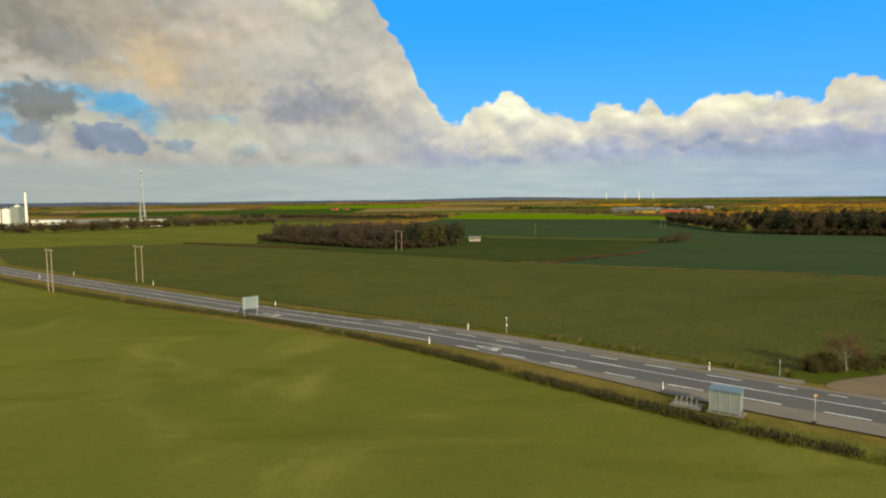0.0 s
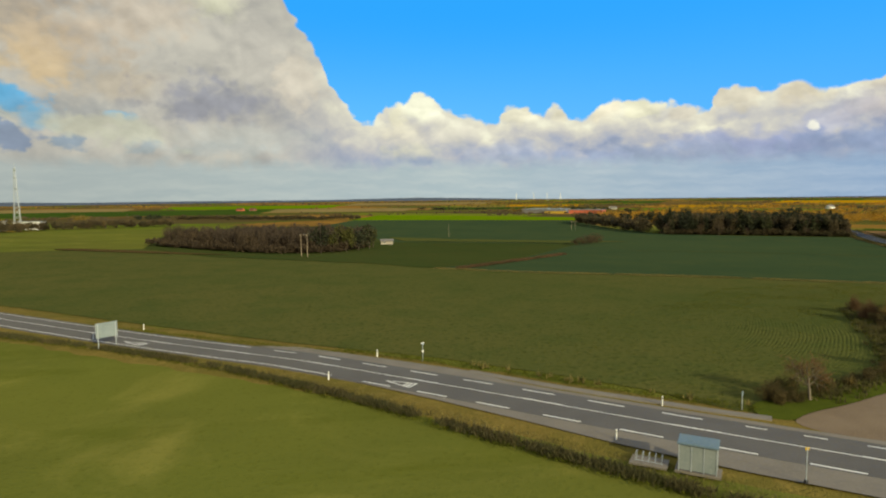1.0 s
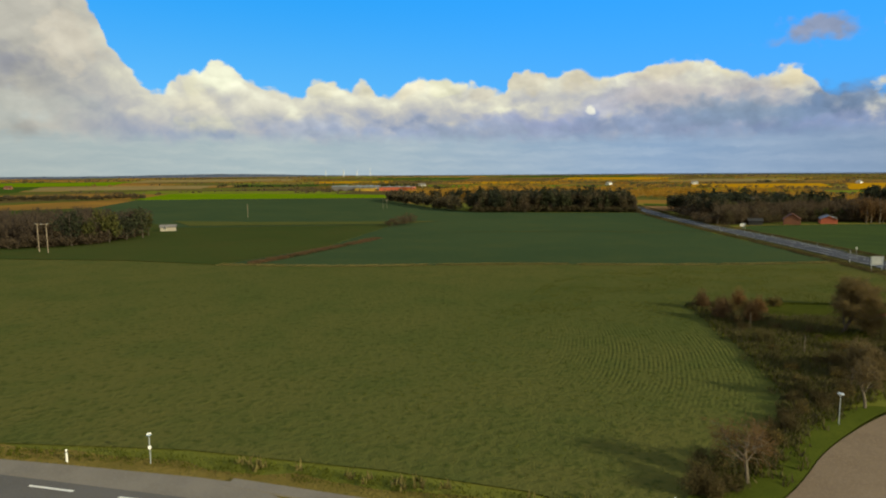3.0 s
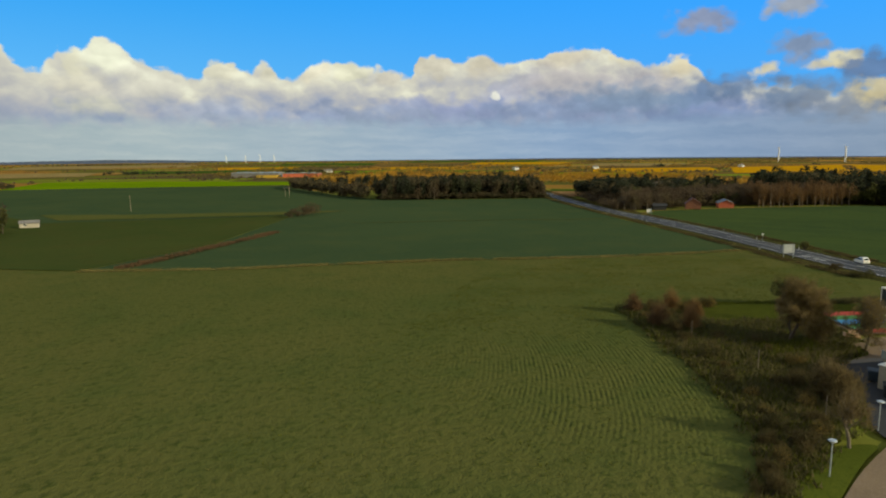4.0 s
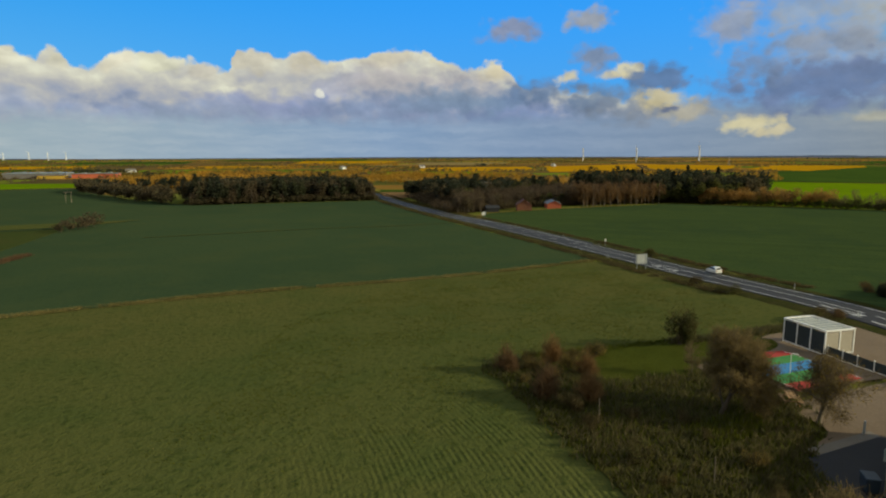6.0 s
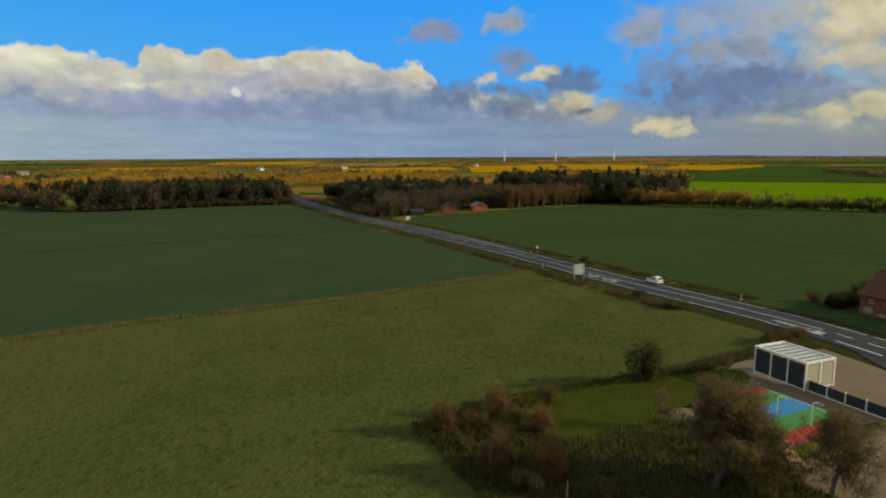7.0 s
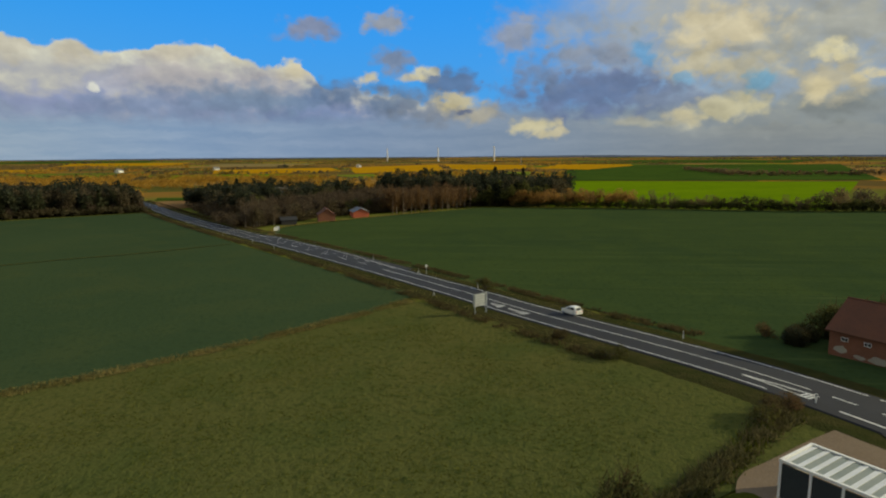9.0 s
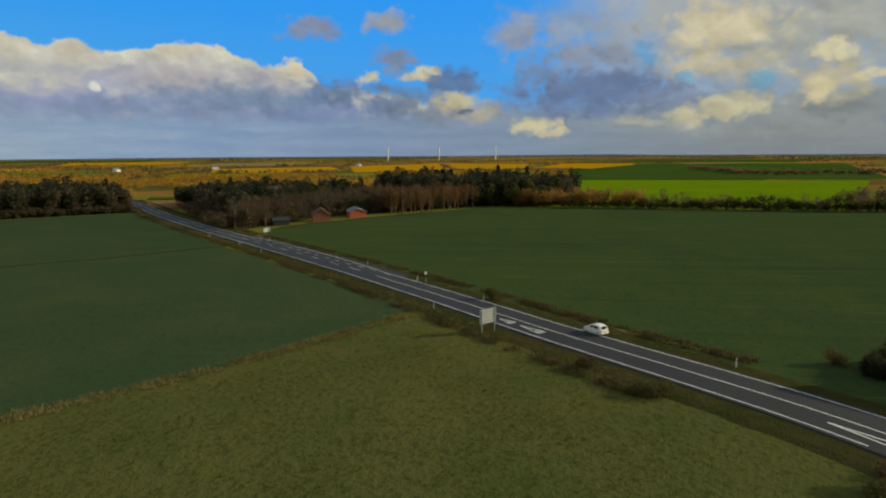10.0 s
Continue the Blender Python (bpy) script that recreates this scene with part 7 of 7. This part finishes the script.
def gable_house(name, at, turn, L, D, eaves, ridge, wall, roof, label, windows=(), overhang=0.35, category="house", door=None):
    """x along the front (facing -y), y to the back."""
    s = root(name, at, turn, label, category)
    bm = bmesh.new()
    prof = [(0, -0.4), (D, -0.4), (D, eaves), (D / 2, ridge), (0, eaves)]
    ends = [[bm.verts.new((x, y, z)) for y, z in prof] for x in (0, L)]
    bm.faces.new(ends[0])
    bm.faces.new(ends[1][::-1])
    for i in range(5):
        j = (i + 1) % 5
        if i not in (2, 3):
            bm.faces.new((ends[0][i], ends[0][j], ends[1][j], ends[1][i]))
    part("wall", bm, M[wall], s)
    slope = (ridge - eaves) / (D / 2)
    for side, name2 in ((0, "front_roof"), (1, "back_roof")):
        bm = bmesh.new()
        y0, y1 = (-overhang, D / 2) if side == 0 else (D + overhang, D / 2)
        z0, z1 = eaves - slope * overhang, ridge
        for x0, x1, up in ((-overhang, L + overhang, 0.03),):
            bot = [(x0, y0, z0 + up), (x1, y0, z0 + up), (x1, y1, z1 + up), (x0, y1, z1 + up)]
            top = [(a, b, c + 0.14) for a, b, c in bot]
            vb, vt = [bm.verts.new(v) for v in bot], [bm.verts.new(v) for v in top]
            bm.faces.new(vb)
            bm.faces.new(vt[::-1])
            for i in range(4):
                bm.faces.new((vb[i], vb[(i + 1) % 4], vt[(i + 1) % 4], vt[i]))
        r = part(name2, bm, M[roof], s)
    part("ridge", rodded((-overhang, D / 2, ridge + 0.15), (L + overhang, D / 2, ridge + 0.15), 0.12, sides=6), M[roof], s)
    for x, z, w, h in windows:
        win = part("window", boxed(x, -0.04, z, x + w, 0.05, z + h), M["glass"], s)
        b = min(0.08, 0.07 * w)
        for a in ((x - b, z - b, x + w + b, z), (x - b, z + h, x + w + b, z + h + b), (x - b, z, x, z + h), (x + w, z, x + w + b, z + h), (x + w / 2 - 0.025, z, x + w / 2 + 0.025, z + h)):
            part("frame", boxed(a[0], -0.07, a[1], a[2], -0.041 if a[2] - a[0] < 0.06 else 0.03, a[3]), M["white"], win)
    if door:
        x, w, h = door
        part("door", boxed(x, -0.05, -0.1, x + w, 0.05, h), M["wood"], s)
    return s


barn = gable_house("barn", ground_at(144.6, 72.9, 0.1), math.atan2(-0.77, -0.64), 17, 7.2, 3.0, 5.8, "brick", "tiles", "old red brick barn with a red tiled roof",
                   [(1.3 + 2.3 * k, 1.95, 0.62, 0.36) for k in range(6)], category="barn")
for x0, z0, w, h in ((0.4, 0.5, 1.7, 0.9), (2.6, 0.3, 1.3, 0.5), (3.9, 0.2, 2.4, 0.9), (7.2, 0.3, 2.2, 0.6), (10.4, 0.35, 1.6, 0.5)):
    rp = random.Random(int(x0 * 10))
    bm = bmesh.new()
    ring = [(x0 + w / 2 + w / 2 * math.cos(a) * rp.uniform(0.7, 1.1), -0.012, z0 + h / 2 + h / 2 * math.sin(a) * rp.uniform(0.6, 1.1)) for a in np.linspace(0, 2 * math.pi, 15)[:-1]]
    f = poly(bm, ring)
    r = bmesh.ops.extrude_face_region(bm, geom=[f])
    bmesh.ops.translate(bm, vec=(0, 0.02, 0), verts=[v for v in r["geom"] if isinstance(v, bmesh.types.BMVert)])
    part("plaster_patch", bm, M["beige"], barn, "flaking pale whitewash patch")
scatter([bush(160, 7.0, 4.2, "leaf", "large dark olive bush behind the barn", 6000, 0.19, group="barn bushes")], [(153.5, 66.5), (156, 61), (152.8, 70.6)], rb, 0.7, 0.95)
scatter([bush(161, 3.4, 2.2, "fir", "dark evergreen bush beside the barn", 4200, 0.13, group="barn bushes")], [(147.6, 75.4), (149.8, 74.2)], rb, 0.7, 0.9)
put(bush(45, 1.9, 1.8, "leaf", "low dark bush on the ditch bank", 900, 0.1), 170.6, 121.0)
put(bush(46, 1.5, 1.9, "leaf", "low green bush on the road bank", 900, 0.1), 135.2, 95.2)
put(bush(47, 1.3, 1.2, "brush", "low brown bush on the road bank", 600, 0.1), 141.8, 101.8)
for k, (x, y) in enumerate(((122.6, 80.6), (124.6, 79.4), (120.4, 81.8))):
    put(bush(62 + k, 1.5, 1.5, ("brush", "twigs_red", "leaf")[k], ("low brown", "reddish bare", "low olive")[k] + " bush at the gravel yard's corner", 700, 0.09), x, y)
put(bush(48, 1.6, 1.6, "twigs_red", "reddish bare bush near the barn", 600, 0.08), 150.5, 78.5)

# ---------------------------------------------------------------- hamlet and far buildings
gable_house("farm_house", ground_at(308.3, 219.5, 0), math.atan2(0.6, 0.8), 13, 7, 2.4, 3.9, "redwall", "sheet", "low red house with a grey roof by the wood", [(1.2, 0.9, 1.2, 0.9), (5.6, 0.9, 1.2, 0.9)], door=(3.6, 0.9, 1.95))
gable_house("farm_house", ground_at(288.2, 224.5, 0), math.atan2(0.6, 0.8), 9, 7, 2.8, 5.2, "brick", "tiles", "small red brick house half hidden by trees", [(1.0, 1.0, 1.0, 1.0), (3.8, 1.0, 1.0, 1.0)])
gable_house("shed", ground_at(268.6, 237.2, 0), math.atan2(-0.7, 0.7), 6, 4, 2.0, 3.0, "black", "black", "black wooden shed at the crossing", category="shed")
gable_house("farm_house", ground_at(352.0, 309.0, 0), math.atan2(-0.75, 0.65), 13, 9, 6.2, 10.4, "white", "sheet", "white house with grey roof between dark trees", [(1.5, 3.6, 1.2, 1.2), (5.0, 3.6, 1.2, 1.2), (9.0, 3.6, 1.2, 1.2)])
gable_house("field_shed", ground_at(14.5, 322.5, 0), math.atan2(-0.1, 1.0), 6, 4.0, 1.8, 2.5, "beige", "sheet", "low pale field shed beside the grove", [(1.2, 0.8, 1.0, 0.8)], category="shed")
gable_house("wood_cabin", ground_at(251, 389, 0), -0.45, 8, 6, 2.4, 4.0, "beige", "tiles", "pale cabin at the edge of the dark wood", [(1.0, 0.8, 1.2, 1.0), (5.0, 0.8, 1.2, 1.0)], category="house")


def long_hall(name, a, b, depth, h, wall, roof, label, category="factory", n=8):
    """A long flat hall with wall panels and a low roof."""
    a, b = ground_at(*a), ground_at(*b)
    u = b - a
    L = math.hypot(u.x, u.y)
    s = root(name, a, math.atan2(u.y, u.x), label, category)
    for k in range(n):
        part("wall_panel", boxed(L * k / n + 0.06, -0.1, -2, L * (k + 1) / n - 0.06, 0.1, h), M[wall], s)
    part("hall", boxed(0, 0.11, -2, L, depth, h), M[wall], s)
    part("roof", boxed(-0.8, -0.8, h + 0.01, L + 0.8, depth + 0.8, h + 0.9, bevel=0.2), M[roof], s)
    for k in range(3):
        part("roof_light", boxed(L * (k + 0.6) / 3.4, depth * 0.3, h + 0.92, L * (k + 0.9) / 3.4, depth * 0.7, h + 1.8), M["frosted"], s)
    return s


long_hall("factory_hall", (352, 985), (398, 955), 30, 5.5, "redwall", "sheet", "long red factory hall far in the fields")
long_hall("factory_hall", (288, 1040), (350, 1000), 40, 6.5, "sheet", "frosted", "long pale grey factory hall far in the fields")
long_hall("factory_hall", (318, 1010), (345, 992), 20, 4.0, "yellow", "sheet", "low ochre factory hall far in the fields")
for x, y, w, k in ((-286, 1560, 18, "redwall"), (-252, 1545, 14, "brick"), (520, 1210, 16, "white"), (930, 1100, 14, "white"), (1120, 1040, 12, "white"), (1450, 870, 14, "white")):
    gable_house("far_farm", ground_at(x, y, 0), rf.uniform(-0.6, 0.3), w, 9, 3.6, 7.0, k, "tiles" if k != "white" else "sheet", "far farmhouse between the fields", [(2, 1, 1.4, 1.4), (w - 4, 1, 1.4, 1.4)])


def silo_works():
    s = root("silo_works", ground_at(-372, 520), 0.0, "pale works with silos and a tall white chimney", "works")
    o = s.matrix_world.translation
    part("chimney", rodded((-20, 55, -2), (-20, 55, 31), 1.3, 0.9, 14), M["white"], s, "tall white chimney")
    for k, (x, y, r, h) in enumerate(((-8, 0, 3.2, 16), (-1, 2, 3.2, 16), (-14, -4, 3.0, 12), (6, 6, 2.2, 19))):
        q = part("silo", rodded((x, y, -2), (x, y, h), r, r, 18), M["white"], s, "pale steel silo")
        part("silo_cap", rodded((x, y, h), (x, y, h + 1.6), r, 0.3, 18), M["frosted"], q)
    part("tower", boxed(8, -6, -2, 15, 2, 18, bevel=0.2), M["frosted"], s)
    for x, y, w, d, h, m in ((14, 10, 26, 16, 6, "white"), (44, 22, 22, 14, 5, "sheet"), (70, 32, 18, 12, 5.5, "beige"), (34, -2, 18, 10, 4, "white"), (92, 46, 20, 12, 4.5, "white")):
        b = part("shed_hall", boxed(x, y, -2, x + w, y + d, h), M[m], s)
        part("shed_roof", boxed(x - 0.5, y - 0.5, h + 0.01, x + w + 0.5, y + d + 0.5, h + 0.5), M["frosted"], b)


silo_works()


def lattice_mast(x, y, h, base, label, platforms=True):
    s = root("radio_mast", ground_at(x, y), 0.3, label, "mast")
    legs = lambda z: base * (1 - 0.82 * z / h)
    for i in (-1, 1):
        for j in (-1, 1):
            part("leg", rodded((i * base, j * base, -1), (i * legs(h), j * legs(h), h), 0.22, 0.16, 5), M["grey"], s)
    z = 0.0
    while z < h - 1:
        z1 = min(h, z + max(2.2, legs(z) * 2.0))
        bm = bmesh.new()
        for (i, j), (k, l) in (((-1, -1), (1, -1)), ((1, -1), (1, 1)), ((1, 1), (-1, 1)), ((-1, 1), (-1, -1))):
            a, b = legs(z), legs(z1)
            rod(bm, (i * a, j * a, z), (k * b, l * b, z1), 0.10, sides=4)
            rod(bm, (k * a, l * a, z), (i * b, j * b, z1), 0.10, sides=4)
        part("bracing", bm, M["grey"], s)
        z = z1
    for f in ((0.62, 0.8, 0.93) if platforms else (0.95,)):
        part("antenna", boxed(-0.95, -0.95, h * f, 0.95, 0.95, h * f + 2.0, bevel=0.2), M["frosted"], s, "pale antenna drum")
    part("spike", rodded((0, 0, h), (0, 0, h + 4), 0.12), M["grey"], s)


lattice_mast(-340, 692, 60, 3.0, "grey lattice radio mast with white antennas")
lattice_mast(1817, 541, 25, 1.6, "small lattice mast on the ridge", False)


def turbine(x, y, h, phase, label, group):
    s = root("wind_turbine", ground_at(x, y), radians(-60), label, "wind turbine", group)
    part("tower", rodded((0, 0, -4), (0, 0, h), h * 0.052, h * 0.036, 12), M["white"], s)
    n = part("nacelle", boxed(-h * 0.05, -h * 0.02, h, h * 0.05, h * 0.02, h + h * 0.045, bevel=h * 0.008), M["white"], s)
    part("hub", rodded((-h * 0.075, 0, h + h * 0.022), (-h * 0.05, 0, h + h * 0.022), h * 0.008, h * 0.02, 10), M["white"], s)
    for k in range(3):
        a = phase + 2 * math.pi * k / 3
        bm = bmesh.new()
        box(bm, -h * 0.064, -h * 0.011, 0, -h * 0.058, h * 0.011, h * 0.42)
        for v in bm.verts:
            if v.co.z > h * 0.3:
                v.co.y *= 0.3
        bmesh.ops.rotate(bm, cent=(0, 0, 0), matrix=Matrix.Rotation(a, 3, "X"), verts=bm.verts[:])
        bmesh.ops.translate(bm, vec=(0, 0, h + h * 0.022), verts=bm.verts[:])
        part("blade", bm, M["white"], s)


for x, y, h, ph in ((2305, 1222, 50, 0.3), (2326, 1009, 50, 1.0), (2620, 868, 58, 0.6)):
    turbine(x, y, h, ph, "white wind turbine on the far ridge", "near turbines")
for az, ph in ((15.0, 0.2), (16.6, 0.9), (17.8, 0.5), (19.0, 1.2)):
    turbine(4000 * math.sin(radians(az)), 4000 * math.cos(radians(az)), 40, ph, "tiny white wind turbine on the skyline", "skyline turbines")

# ---------------------------------------------------------------- white car on the main road


def small_car(x, y, turn):
    s = root("car", B.at(*B.find(x, y), 0.0), turn, "small white hatchback car driving on the main road", "car")
    L, W = 3.55, 1.62
    bm = bmesh.new()
    # side outline, nose at +x
    side = [(-1.74, 0.34), (-1.77, 0.62), (-1.70, 0.93), (-1.36, 1.40), (-1.05, 1.49), (-0.2, 1.49), (0.22, 1.40), (0.82, 0.98), (1.45, 0.84), (1.70, 0.66), (1.76, 0.42), (1.70, 0.26), (-1.62, 0.26)]
    rows = []
    for yy, k, shrink in ((-W / 2, 0, 1), (-W / 2 + 0.10, 1, 1), (W / 2 - 0.10, 1, 1), (W / 2, 0, 1)):
        row = []
        for px, pz in side:
            up = max(0.0, (pz - 0.9) / 0.6)
            inset = (0.20 * up) * (1 if yy > 0 else -1)
            q = 1.0 if k else 0.965
            row.append(bm.verts.new((px * q, yy - inset * (1 if k == 0 else 0.85), 0.26 + (pz - 0.26) * (1.0 if k else 0.96))))
        rows.append(row)
    n = len(side)
    for a, b in zip(rows, rows[1:]):
        for i in range(n):
            bm.faces.new((a[i], a[(i + 1) % n], b[(i + 1) % n], b[i]))
    bm.faces.new(rows[0])
    bm.faces.new(rows[-1][::-1])
    body = part("body", bm, M["car_paint"], s, "white bodywork")
    for d in (-1, 1):
        bm = bmesh.new()
        win = [(-1.22, 0.98), (-1.08, 1.34), (-0.3, 1.36), (-0.3, 0.97)]
        win2 = [(-0.22, 0.97), (-0.22, 1.36), (0.12, 1.32), (0.62, 0.99)]
        for w in (win, win2):
            poly(bm, [(px, d * (W / 2 + 0.006 - 0.20 * max(0.0, (pz - 0.9) / 0.6)), pz) for px, pz in w])
        part("side_window", bm, M["glass"], s)
        m = part("mirror", boxed(0.42, d * (W / 2 + 0.02) - 0.07, 0.92, 0.56, d * (W / 2 + 0.02) + 0.07, 1.04, bevel=0.03), M["car_paint"], s)
        part("tail_light", boxed(-1.775, d * 0.62 - 0.08, 0.66, -1.70, d * 0.62 + 0.08, 0.88, bevel=0.02), M["tail"], s, "red tail light")
        part("headlight", boxed(1.56, d * 0.56 - 0.11, 0.60, 1.72, d * 0.56 + 0.11, 0.76, bevel=0.03), M["frosted"], s, "clear headlight")
    bm = bmesh.new()
    poly(bm, [(-1.69, -0.55, 0.98), (-1.69, 0.55, 0.98), (-1.41, 0.47, 1.36), (-1.41, -0.47, 1.36)])
    part("rear_window", bm, M["glass"], s)
    bm = bmesh.new()
    poly(bm, [(0.80, -0.62, 1.02), (0.80, 0.62, 1.02), (0.25, 0.5, 1.405), (0.25, -0.5, 1.405)])
    part("windscreen", bm, M["glass"], s)
    part("rear_bumper", boxed(-1.82, -0.72, 0.34, -1.66, 0.72, 0.56, bevel=0.05), M["car_paint"], s)
    part("number_plate", boxed(-1.832, -0.25, 0.60, -1.77, 0.25, 0.70), M["frosted"], s, "plain pale plate")
    for px in (-1.13, 1.16):
        for d in (-1, 1):
            w = part("wheel", rodded((px, d * 0.60, 0.30), (px, d * 0.80, 0.30), 0.30, 0.30, 18), M["black"], s, "black tyre")
            part("rim", rodded((px, d * 0.79, 0.30), (px, d * 0.815, 0.30), 0.19, 0.17, 12), M["grey"], w)
    return s


small_car(155.4, 103.0, math.atan2(0.80, 0.60)).scale = (0.86, 0.86, 0.86)
